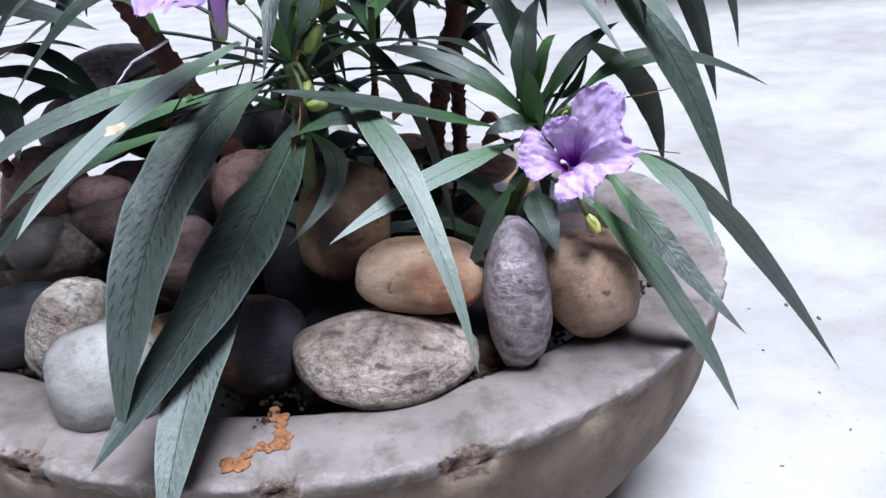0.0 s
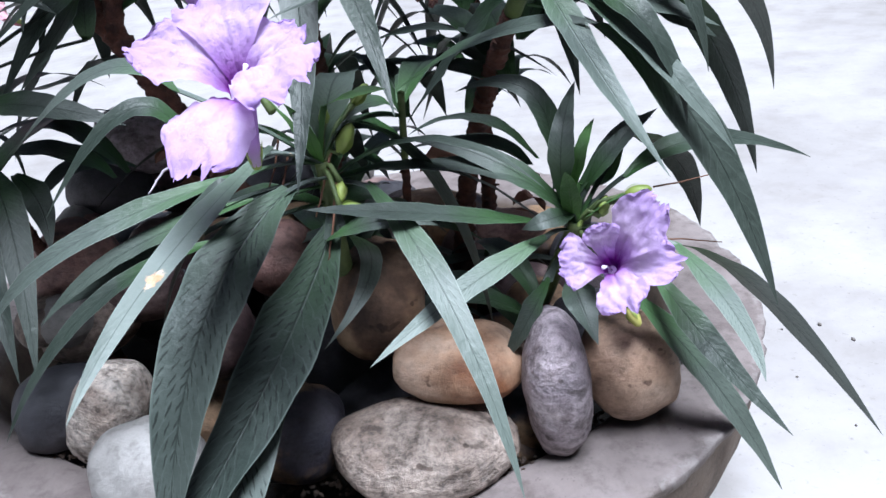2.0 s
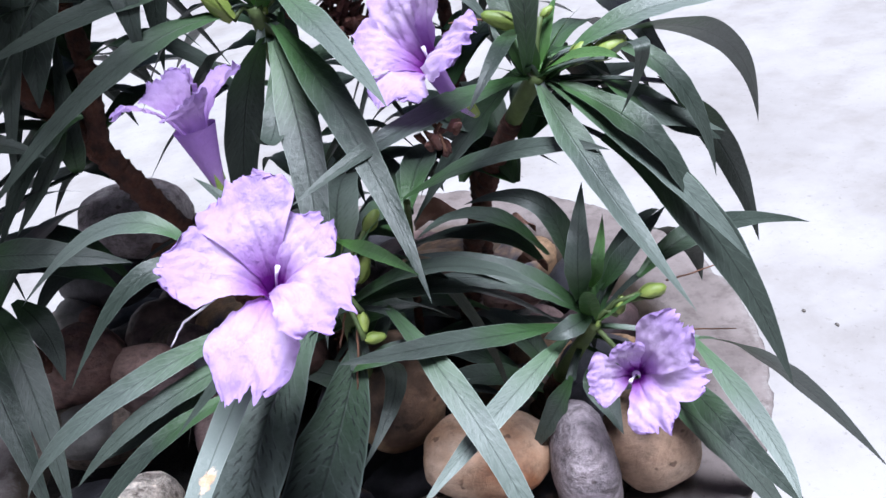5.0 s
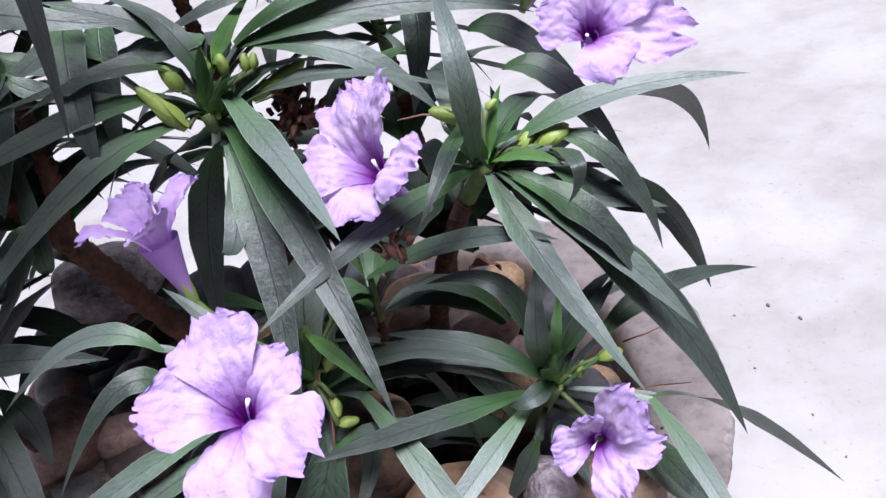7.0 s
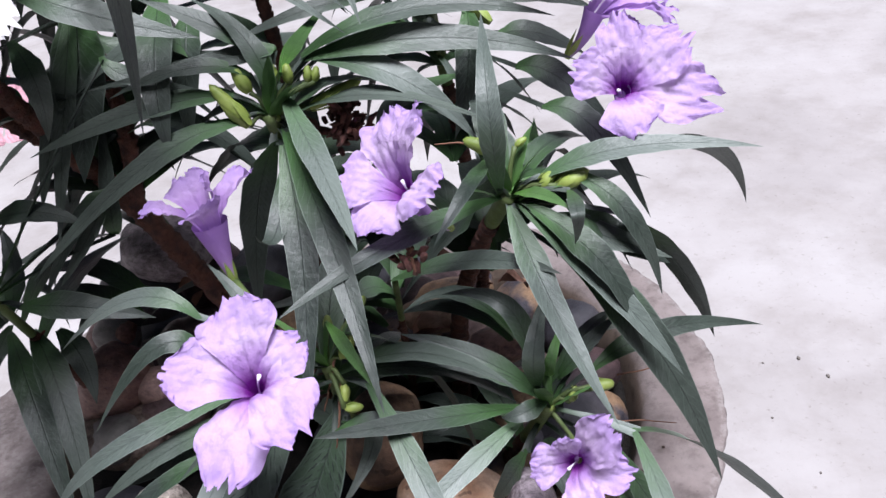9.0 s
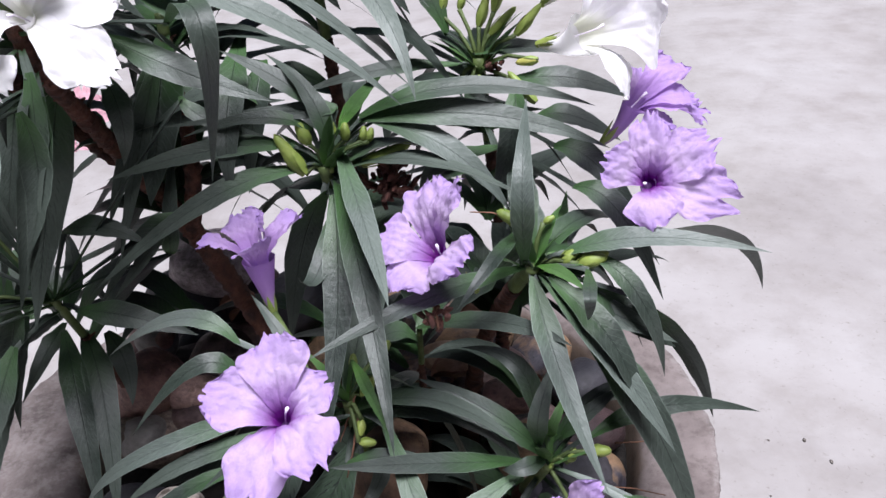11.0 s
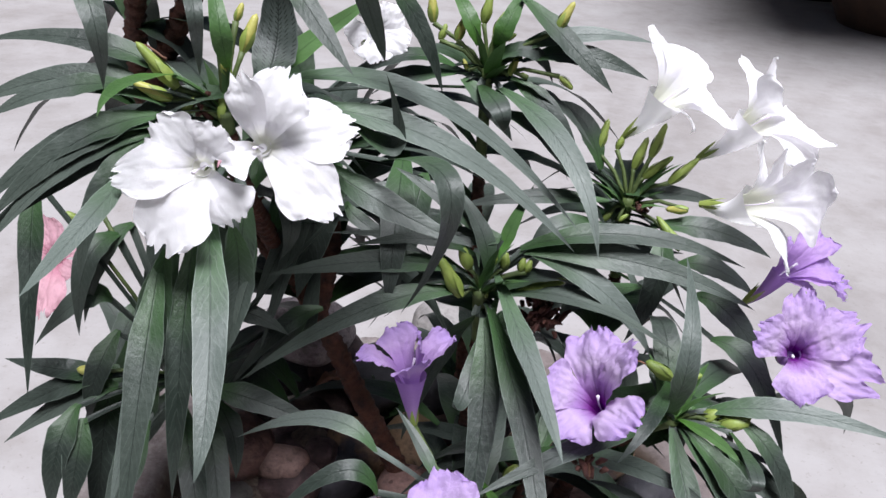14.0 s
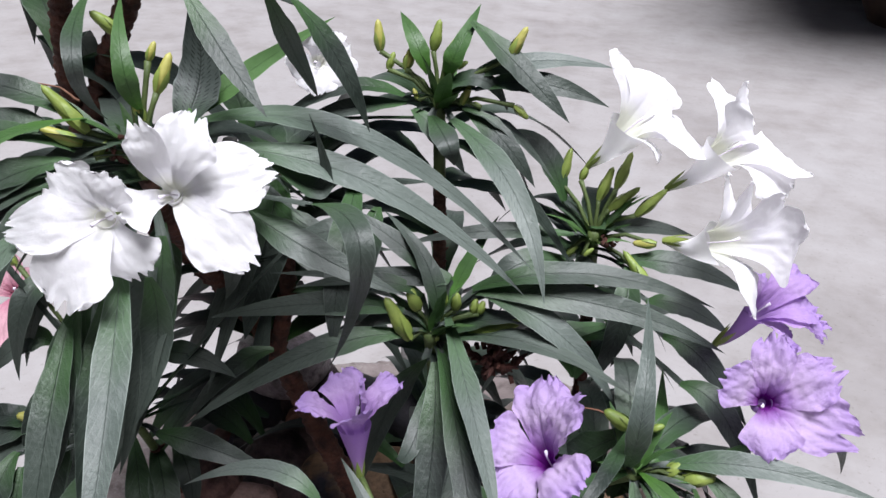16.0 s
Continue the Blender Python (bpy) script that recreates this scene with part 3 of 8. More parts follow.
for k in range(26):
    x, y = rs.uniform(-0.165, 0.03), rs.uniform(-0.015, 0.125)
    z = 0.152 + 0.045 * math.exp(-((x + 0.09) / 0.07) ** 2 - ((y - 0.04) / 0.07) ** 2) + rs.uniform(-0.006, 0.004)
    stone(rs.choice(["dark", "dark", "maroon", "blue", "dark"]), x, y, z, rs.uniform(0.024, 0.034), rs.uniform(0.022, 0.03), rs.uniform(0.018, 0.024), rs.uniform(0, 180), rs.uniform(-15, 15), seed=120 + k)


# ---- plants ----
def leaf(plant, base, az, reach, drop, crest, width, mat=None, twist=0.0, side=0.0, seed=0, root=None, label="", taper=1.55):
    """One blade in the upright plane of its azimuth: from base, over a crest (out, up), to a tip at reach and drop."""
    r = random.Random(seed * 13 + int(abs(az) * 7 + reach * 9000))
    base = Vector(base)
    out = Vector((math.cos(radians(az)), math.sin(radians(az)), 0))
    sidev = Vector((-out.y, out.x, 0))
    up = Vector((0, 0, 1))
    tip = out * reach + up * drop
    mid = out * crest[0] + up * crest[1] + sidev * side
    ctrl = mid * 2 - tip * 0.5
    na, nb = 30, 8
    rows = []
    w1, w2, ph = r.uniform(0.5, 1.3), r.uniform(0.6, 1.4), r.uniform(0, 6)
    fold = r.uniform(0.06, 0.2)
    curl = r.uniform(-0.2, 0.2)
    prev = None
    for i in range(na + 1):
        t = i / na
        p = ctrl * (2 * t * (1 - t)) + tip * (t * t)
        d = (ctrl * (2 - 4 * t) + tip * (2 * t)).normalized()
        s = sidev - d * sidev.dot(d)
        s = s.normalized() if s.length > 1e-4 else prev
        prev = s
        nrm = s.cross(d)
        if nrm.dot(up * 0.3 + out * -d.z) < 0:
            nrm = -nrm
        a = radians(twist) * (0.5 + t) + curl * math.sin(t * 3.0 + ph)
        s2 = s * math.cos(a) + nrm * math.sin(a)
        n2 = nrm * math.cos(a) - s * math.sin(a)
        w = width * 0.52 * min(1.0, (0.06 + t) / 0.36) ** 0.8 * (1 - max(0.0, (t - 0.34) / 0.66) ** taper)
        w = max(w, width * 0.5 * 0.14 * (1 - t) ** 0.3) if t < 0.5 else max(w, width * 0.004)
        row = []
        for j in range(nb + 1):
            q = 2 * j / nb - 1
            edge = abs(q) ** 2
            lift = abs(q) * fold * w + edge * (0.0006 * math.sin(t * 14 * w1 + ph + (2 if q > 0 else 0)) + 0.0003 * math.sin(t * 37 * w2 + ph * 2)) * (w / 0.008)
            rag = 1 + 0.02 * math.sin(t * 33 * w2 + ph * (1 if q > 0 else 2))
            row.append(p + s2 * (q * w * (rag if abs(q) > 0.9 else 1)) + n2 * lift)
        rows.append(row)
    bm = bmesh.new()
    sheet(bm, rows)
    if root:
        # the winged leaf stalk that joins the blade to the stem
        start, end = Vector(root), rows[1][nb // 2]
        bend = (start + end) / 2 + up * 0.004
        rows = []
        for i in range(7):
            t = i / 6
            p = start * (1 - t) ** 2 + bend * (2 * t * (1 - t)) + end * t * t
            d = (end - start).normalized()
            s = d.cross(up)
            s = s.normalized() if s.length > 1e-3 else sidev
            w = 0.0011 + 0.0011 * t
            rows.append([p - s * w, p - s.cross(d) * 0.0012, p + s * w])
        sheet(bm, rows)
    ob = part("leaf", bm, mat or LEAF, plant, label)
    ob.location = base
    return ob


def woody(bm, pts, radii, seed):
    """A bark-brown stem with close leaf scars: each ring flares and is ragged."""
    r = random.Random(seed)
    fine, rad = [], []
    run, step = 0.0, 0.0011
    for k in range(len(pts) - 1):
        gap = (pts[k + 1] - pts[k]).length
        m = max(1, int(gap / step))
        for q in range(m):
            t = q / m
            base = radii[k] * (1 - t) + radii[k + 1] * t
            wave = (run / (base * 1.25)) % 1.0
            ring = 0.9 + 0.2 * wave ** 2.5 + 0.16 * noise.noise(Vector((run * 160, seed, 0)))
            fine.append(pts[k].lerp(pts[k + 1], t))
            rad.append(base * ring)
            run += gap / m
    tube(bm, fine, rad, 12)
    for v in bm.verts:
        v.co += Vector((noise.noise(v.co * 420), noise.noise(v.co * 420 + Vector((9, 0, 0))), 0)) * 0.0007
    for _ in range(len(fine) // 9):
        i = r.randrange(4, len(fine))
        d = Vector((r.uniform(-1, 1), r.uniform(-1, 1), r.uniform(0.0, 0.6))).normalized()
        tube(bm, [fine[i] + d * rad[i] * 0.7, fine[i] + d * (rad[i] + r.uniform(0.0008, 0.0035))], [0.0013, 0.0005], 5)


def run(knots, n):
    """n + 1 points on a smooth line through the knots."""
    k = [Vector(p) for p in knots]
    k = [k[0] * 2 - k[1]] + k + [k[-1] * 2 - k[-2]]
    out = []
    for i in range(n + 1):
        u = i / n * (len(k) - 3)
        j = min(int(u), len(k) - 4)
        u -= j
        a, b, c, d = k[j:j + 4]
        out.append((b * 2 + (c - a) * u + (a * 2 - b * 5 + c * 4 - d) * u * u + (b * 3 - a - c * 3 + d) * u ** 3) / 2)
    return out


def shoot(label, foot, top, sag=(0, 0, 0), radius=0.0055, bare=0.75, knots=None):
    """A plant: an Empty at its foot, with a ringed woody stem that turns green near the top; knots bend the stem."""
    root = tagged(new("ruellia_plant"), label, "plant", "plants in the planter")
    root.location = foot
    foot, top, sag = Vector(foot), Vector(top), Vector(sag)
    pts, rad = [], []
    for i in range(61):
        t = i / 60
        pts.append(foot.lerp(top, t) + sag * (4 * t * (1 - t)) - foot)
        rad.append(radius * (1.08 - 0.4 * t))
    if knots:
        pts = [p - foot for p in run(list(knots) + [top], 60)]
    cut = int(60 * bare)
    bm = bmesh.new()
    woody(bm, pts[:cut + 1], rad[:cut + 1], int(abs(top.x * 1e4)))
    part("stem", bm, STEM, root, "reddish-brown ringed woody stem")
    bm = bmesh.new()
    tube(bm, pts[cut:], [x * 0.9 for x in rad[cut:]], 10)
    part("stalk", bm, STALK, root, "green stalk")
    return root


def branch(plant, a, b, c, radius):
    """A side branch of the woody stem, bent at b."""
    a, b, c = at(plant, a), at(plant, b), at(plant, c)
    bm = bmesh.new()
    pts = [a * (1 - t) ** 2 + b * (2 * t * (1 - t)) + c * t * t for t in [k / 24 for k in range(25)]]
    woody(bm, pts, [radius * (1 - 0.2 * k / 24) for k in range(25)], 17)
    return part("branch", bm, STEM, plant, "reddish-brown ringed woody branch")


def at(plant, p):
    return Vector(p) - plant.location


def bud(plant, p, az, el, length, mat=None, fat=0.2):
    d = Vector((math.cos(radians(az)) * math.cos(radians(el)), math.sin(radians(az)) * math.cos(radians(el)), math.sin(radians(el))))
    bm = bmesh.new()
    pts = [d * (length * i / 12) for i in range(13)]
    rad = [length * fat * (0.28 + 0.72 * math.sin(math.pi * min(1, (i / 12) ** 0.8 * 0.93)) if i < 12 else 0.06) for i in range(13)]
    tube(bm, pts, rad, 10)
    ob = part("bud", bm, mat or BUD, plant)
    ob.location = at(plant, p)
    bm = bmesh.new()
    s = d.orthogonal().normalized()
    o = d.cross(s)
    for k in range(4):
        a = k * math.pi / 2 + 0.4
        q = s * math.cos(a) + o * math.sin(a)
        side = d.cross(q)
        rows = []
        for i in range(7):
            t = i / 6
            c = d * (length * 0.62 * t) + q * (length * fat * (0.5 + 0.62 * math.sin(t * 2.2)))
            w = length * 0.09 * math.sin(math.pi * (0.15 + 0.85 * t)) + 0.0001
            rows.append([c - side * w, c + q * w * 0.3, c + side * w])
        sheet(bm, rows)
    part("sepal", bm, BUD, ob)
    return ob


def petal(body, axis, az, el, length, width, mouth, mat, seed, crinkle=1.0, turned=1.0):
    """One crinkled lobe: fused with its neighbours in the funnel, then free and rounded, with its tip at (az, el, length)."""
    r = random.Random(seed)
    off = Vector((seed * 3.7, seed * 1.3, seed * 0.7))
    tip = Vector((math.cos(radians(az)) * math.cos(radians(el)), math.sin(radians(az)) * math.cos(radians(el)), math.sin(radians(el)))) * length
    rise = tip.dot(axis)
    radial = (tip - axis * rise).normalized()
    side = axis.cross(radial)
    start = radial * mouth * 0.42 - axis * 0.006
    bend = radial * (mouth * 0.5 + 0.12 * length) + axis * (0.6 * max(rise, 0.0) + 0.25 * length)
    lean, cup, notch, ph = turned * r.uniform(-0.22, 0.22), r.uniform(-0.16, 0.2), r.uniform(0.0, 0.09), r.uniform(0, 6)
    na, nb = 34, 34
    rows = []
    for i in range(na + 1):
        t = i / na
        row = []
        for j in range(nb + 1):
            q = 2 * j / nb - 1
            tear = noise.noise(Vector((q * 2.6, t * 2, 0)) + off) * 0.08 + noise.noise(Vector((q * 4, t * 4, 2)) + off) * 0.05 + noise.noise(Vector((q * 9, t * 3, 4)) + off) * 0.035 + noise.noise(Vector((q * 22, t * 5, 8)) + off) * 0.018
            k = t * (1 - 0.12 * abs(q) ** 2.3 * t ** 3) + tear * t ** 6 - notch * math.exp(-(q / 0.14) ** 2) * t ** 9
            c = start * (1 - k) ** 2 + bend * (2 * k * (1 - k)) + tip * k * k
            d = ((bend - start) * (1 - k) + (tip - bend) * k).normalized()
            rad = max(c.dot(radial), 0.0014)
            x = min(1.0, max(0.0, (t - 0.08) / 0.64))
            g = 0.3 + 0.7 * x * x * (3 - 2 * x)
            g *= math.sqrt(max(0.05, 1 - 0.62 * max(0.0, (t - 0.74) / 0.26) ** 3))
            grown = width * 0.5 * g
            loose = min(1.0, max(0.0, (t - 0.25) / 0.4)) * min(1.0, turned - 1)
            half = min(rad * (0.84 if t < 0.3 else 0.84 - 0.16 * math.sin(math.pi * min(1, (t - 0.3) / 0.5))), grown)
            half = (half + (grown - half) * loose) * (1 + 0.05 * math.sin(t * 7 + ph + (1.7 if q > 0 else 0)))
            y = q * half * (1 + tear * 1.2 * abs(q) ** 4 * t)
            fused = min(1.0, max(0.0, 1 - (t - 0.1) / 0.45))
            phi = max(-1.6, min(1.6, y / rad))
            p = c + side * (y * (1 - fused) + rad * math.sin(phi) * fused) + radial * (rad * (math.cos(phi) - 1) * fused)
            up = d.cross(side).normalized()
            if up.dot(axis) < 0:
                up = -up
            edge = max(t ** 5, abs(q) ** 4 * t)
            # broad waves, then crepe wrinkles, then a frilled margin
            w, z = y / length, k
            lift = 0.12 * noise.noise(Vector((w * 2.2, z * 1.6, 1)) + off) * t + 0.08 * noise.noise(Vector((w * 5, z * 3.4, 6)) + off) * t
            lift += 0.034 * noise.noise(Vector((w * 13, z * 9, 9)) + off) * min(1.0, t * 1.6)
            lift += 0.011 * noise.noise(Vector((w * 32, z * 24, 5)) + off) * min(1.0, t * 1.3)
            lift += (0.07 * noise.noise(Vector((w * 11, z * 9, 3)) + off) + 0.05 * noise.noise(Vector((w * 30, z * 26, 7)) + off)) * edge
            lift -= 0.022 * math.exp(-(q / 0.12) ** 2) * math.sin(math.pi * min(1, t * 1.1))
            lift = lift * crinkle + cup * q * q * t * (width / length) * 0.5
            row.append(p + up * (length * lift + y * lean * t * t))
        rows.append(row)
    bm = bmesh.new()
    sheet(bm, rows)
    return part("petal", bm, mat, body)


def flower(plant, throat, foot, petals, mat, tube_mat, mouth=0.0042, seed=1, crinkle=1.0, turned=1.0):
    """A five-lobed trumpet on a slender tube from foot to throat; petals are (azimuth, elevation, length, width)."""
    throat, foot = Vector(throat), Vector(foot)
    axis = (throat - foot).normalized()
    length = (throat - foot).length
    sag = Vector((0, 0, -0.003))
    pts, rad = [], []
    for i in range(19):
        t = i / 18
        pts.append((foot - throat) * (1 - t) + sag * (4 * t * (1 - t)))
        rad.append(0.0019 + (mouth - 0.0019) * 0.8 * t ** 1.8)
    bm = bmesh.new()
    tube(bm, pts, rad, 20, cap=False)
    body = part("flower", bm, tube_mat, plant)
    body.location = at(plant, throat)
    for k, (az, el, long, wide) in enumerate(petals):
        petal(body, axis, az, el, long, wide, mouth * 0.96, mat, seed * 11 + k, crinkle, turned)
    bm = bmesh.new()
    s = axis.orthogonal().normalized()
    tube(bm, [axis * -0.3 * length, s * 0.0008, axis * 0.005 + s * 0.0016, axis * 0.0085 + s * 0.003], [0.0003, 0.0003, 0.0004, 0.0008], 8)
    part("stigma", bm, ANTHER, body, "pale stigma")
    bm = bmesh.new()
    o = axis.cross(s)
    for k in range(5):
        a = radians(72 * k + 20)
        q, side = s * math.cos(a) + o * math.sin(a), o * math.cos(a) - s * math.sin(a)
        rows = []
        for i in range(8):
            t = i / 7
            c = foot - throat + axis * (0.013 * t - 0.002) + q * (0.0012 + 0.0022 * t)
            w = 0.0013 * math.sin(math.pi * (0.2 + 0.8 * t)) + 0.0001
            rows.append([c - side * w, c + q * w * 0.4, c + side * w])
        sheet(bm, rows)
    part("calyx", bm, BUD, body, "narrow green sepals")
    return body


def pedicel(plant, a, b, radius=0.0011, mat=None):
    a, b = at(plant, a), at(plant, b)
    mid = (a + b) / 2 + Vector((0, 0, 0.004))
    bm = bmesh.new()
    tube(bm, [a, a.lerp(mid, 0.6), mid, mid.lerp(b, 0.6), b], [radius * 1.2, radius, radius, radius, radius * 1.3], 7)
    return part("flower_stalk", bm, mat or STALK, plant)


def twig(plant, pts, radius, mat):
    bm = bmesh.new()
    pts = [at(plant, p) for p in pts]
    fine = []
    for a, b in zip(pts, pts[1:]):
        fine += [a.lerp(b, k / 5) + Vector((noise.noise(a * 900 + Vector((k, 0, 0))), noise.noise(b * 900 + Vector((0, k, 0))), 0)) * radius for k in range(5)]
    fine.append(pts[-1])
    tube(bm, fine, [radius * (1.1 - 0.6 * i / len(fine)) for i in range(len(fine))], 6)
    return part("dry_twig", bm, mat, plant, "thin dry brown twig")


def husk(plant, p, n, size, seed):
    """A dried, dark flower head of many short bent bits."""
    r = random.Random(seed)
    bm = bmesh.new()
    for _ in range(n):
        a = Vector((r.gauss(0, size * 0.35), r.gauss(0, size * 0.35), r.gauss(0, size * 0.35)))
        d = Vector((r.uniform(-1, 1), r.uniform(-1, 1), r.uniform(-0.3, 1))).normalized() * size * r.uniform(0.4, 1.0)
        tube(bm, [a, a + d * 0.5 + Vector((0, 0, size * 0.12)), a + d], [0.0011, 0.0015, 0.0004], 6)
    ob = part("dried_calyx", bm, HUSK, plant, "dark red-brown dried flower head")
    ob.location = at(plant, p)
    return ob


HUSK = plain_material("dried_husk", (0.03, 0.009, 0.007), (0.13, 0.045, 0.03), 200, 0.85, 0.8, 0.002)


def dead_leaf(x, y, z, az, length, width, lift, seed):
    """A curled fallen leaf."""
    r = random.Random(seed)
    rows = []
    for i in range(13):
        t = i / 12
        w = width * 0.5 * math.sin(math.pi * (0.08 + 0.9 * t)) ** 0.7
        rows.append([Vector((length * (t - 0.5), q * w, lift * math.sin(t * 3.1 + 0.2) + abs(q) ** 2 * w * 0.9 + 0.002 * math.sin(t * 9 + q * 3 + seed))) for q in (-1, -0.6, -0.25, 0, 0.25, 0.6, 1)])
    bm = bmesh.new()
    sheet(bm, rows)
    ob = finish("dead_leaf", bm, LITTER)
    ob.matrix_world = pose(x, y, z, r.uniform(-20, 20), r.uniform(-15, 15), az)
    return tagged(ob, "curled dry pinkish-brown leaf lying among the stones", "dead leaf", "dead leaves on the stones")


def dirt(x, y, z, n, spread, az, seed):
    """A strip of crumbly soil and root bits."""
    r = random.Random(seed)
    bm = bmesh.new()
    c, s = math.cos(radians(az)), math.sin(radians(az))
    for _ in range(n):
        a, b = r.gauss(0, spread), r.gauss(0, spread * 0.22)
        q = bmesh.ops.create_icosphere(bm, subdivisions=1, radius=r.uniform(0.0004, 0.0004 + 0.0014 * min(1, n / 60)))["verts"]
        o = Vector((a * c - b * s, a * s + b * c, r.uniform(-0.001, 0.0015)))
        for v in q:
            v.co = v.co * r.uniform(0.7, 1.3) + o
    ob = finish("dirt_clump", bm, DIRT)
    ob.location = (x, y, z)
    return tagged(ob, "crumbly dark soil caught along the planter rim", "dirt", kind="stuff")


DIRT = plain_material("crumbly_dirt", (0.015, 0.009, 0.006), (0.06, 0.036, 0.025), 220, 0.95, 0.8, 0.003)


plant_a = shoot('low ruellia shoot with drooping grey-green leaves and a purple flower', (0.0000, -0.0600, 0.1200), (0.0096, -0.1216, 0.2824), (0.0, 0.0, 0.0), 0.0050, 0.60)
leaf(plant_a, (-0.0040, -0.0780, 0.1950), 138, 0.0400, 0.0225, (0.0200, 0.0143), 0.0060, side=0.0000, seed=64)
leaf(plant_a, (-0.0080, -0.0653, 0.1720), -102, 0.1365, -0.0264, (0.0835, -0.0105), 0.0089, side=-0.0021, seed=0, root=(0.018, 0.004, -0.010), twist=-30, mat=LEAF_BLOTCH, label="grey-green leaf with a bleached brown spot")
leaf(plant_a, (-0.0024, -0.0719, 0.1562), -116, 0.1002, -0.1015, (0.0597, -0.0309), 0.0275, side=-0.0012, seed=1, root=(0.016, 0.006, 0.001), twist=-10, mat=LEAF_SPOT, taper=2.1)
leaf(plant_a, (0.0110, -0.0683, 0.1378), -121, 0.1230, -0.0857, (0.0531, -0.0420), 0.0310, side=0.0021, seed=3, root=(-0.003, 0.015, 0.001), twist=-10, mat=LEAF_SPOT, taper=2.1)
leaf(plant_a, (-0.0070, -0.0691, 0.1131), -100, 0.1196, -0.0801, (0.0703, -0.0424), 0.0205, side=-0.0042, seed=4, root=(0.011, 0.035, 0.002), twist=-5, mat=LEAF_SPOT, taper=2.1)
leaf(plant_a, (0.0258, -0.0609, 0.1518), -62, 0.1114, -0.0800, (0.0675, -0.0260), 0.0111, side=0.0011, seed=5, root=(-0.017, 0.003, -0.000), mat=LEAF_PALE)
leaf(plant_a, (0.0187, -0.0581, 0.1777), 12, 0.0537, -0.1096, (0.0358, -0.0328), 0.0091, side=0.0008, seed=6, root=(-0.009, -0.003, -0.015), twist=-40)
leaf(plant_a, (0.0121, -0.0541, 0.1822), -64, 0.0805, 0.0229, (0.0448, 0.0142), 0.0055, side=0.0003, seed=7, root=(-0.003, -0.008, -0.020), twist=35, mat=LEAF_YOUNG)
leaf(plant_a, (-0.0095, -0.0666, 0.1640), -164, 0.1183, -0.0458, (0.0784, -0.0152), 0.0096, side=0.0017, seed=8, root=(0.019, 0.005, -0.002), twist=-35, mat=LEAF_PALE)
leaf(plant_a, (-0.0167, -0.0745, 0.1540), -164, 0.0895, -0.0346, (0.0518, -0.0109), 0.0096, side=0.0010, seed=9, root=(0.026, 0.016, 0.000), twist=-35)
leaf(plant_a, (-0.0235, -0.0847, 0.1430), -157, 0.1007, -0.0593, (0.0555, -0.0124), 0.0080, side=-0.0004, seed=10, root=(0.032, 0.030, 0.000), twist=-35)
leaf(plant_a, (0.0090, -0.0771, 0.1351), 5, 0.0448, 0.0005, (0.0232, 0.0063), 0.0088, side=-0.0020, seed=11, root=(-0.001, 0.025, 0.003), twist=30)
leaf(plant_a, (-0.0275, -0.0763, 0.1546), -167, 0.0708, -0.0303, (0.0404, -0.0193), 0.0099, side=0.0011, seed=12, root=(0.037, 0.018, -0.000), twist=-40)
leaf(plant_a, (-0.0403, -0.0618, 0.1955), 171, 0.0811, -0.0207, (0.0311, 0.0101), 0.0095, side=-0.0013, seed=13, root=(0.050, 0.000, -0.033), twist=-30, mat=LEAF_PALE)
leaf(plant_a, (-0.0364, -0.0723, 0.1770), -161, 0.0576, -0.0169, (0.0192, 0.0173), 0.0101, side=-0.0014, seed=14, root=(0.046, 0.011, -0.015), twist=-30)
leaf(plant_a, (-0.0318, -0.0980, 0.1494), -159, 0.0244, -0.0082, (-0.0106, 0.0174), 0.0101, side=0.0004, seed=15, root=(0.041, 0.041, 0.002), twist=-25)
leaf(plant_a, (0.0136, -0.0740, 0.1380), -121, 0.0197, -0.0443, (-0.0143, -0.0238), 0.0106, side=0.0017, seed=16, root=(-0.005, 0.021, 0.003), twist=-10)
leaf(plant_a, (0.0089, -0.0573, 0.1510), 85, 0.0714, -0.0263, (0.0313, 0.0104), 0.0182, side=0.0000, seed=17)
leaf(plant_a, (0.0089, -0.0573, 0.1510), -2, 0.0862, -0.0235, (0.0449, 0.0032), 0.0166, side=0.0000, seed=18)
leaf(plant_a, (0.0043, -0.0277, 0.0731), 94, 0.0913, -0.0419, (0.0438, -0.0005), 0.0189, side=0.0000, seed=19)
leaf(plant_a, (0.0027, -0.0172, 0.0455), 134, 0.0649, -0.0099, (0.0279, 0.0180), 0.0156, side=0.0000, seed=20, root=(0.001, -0.004, 0.011))
leaf(plant_a, (0.0027, -0.0172, 0.0455), -6, 0.0701, 0.0109, (0.0350, 0.0246), 0.0156, side=0.0000, seed=21, root=(0.001, -0.004, 0.011))
leaf(plant_a, (0.0093, -0.0598, 0.1575), 87, 0.1105, -0.0011, (0.0486, 0.0266), 0.0179, side=0.0000, seed=22)
leaf(plant_a, (0.0043, -0.0277, 0.0731), 137, 0.0797, -0.0250, (0.0406, 0.0045), 0.0161, side=0.0000, seed=23)
leaf(plant_a, (0.0053, -0.0339, 0.0893), 73, 0.1005, -0.0332, (0.0543, 0.0208), 0.0143, side=0.0000, seed=24)
leaf(plant_a, (0.0082, -0.0524, 0.1380), 102, 0.1067, -0.0100, (0.0575, 0.0101), 0.0136, side=0.0000, seed=25)
leaf(plant_a, (0.0053, -0.0339, 0.0893), 71, 0.0535, -0.0096, (0.0262, 0.0211), 0.0140, side=0.0000, seed=26)
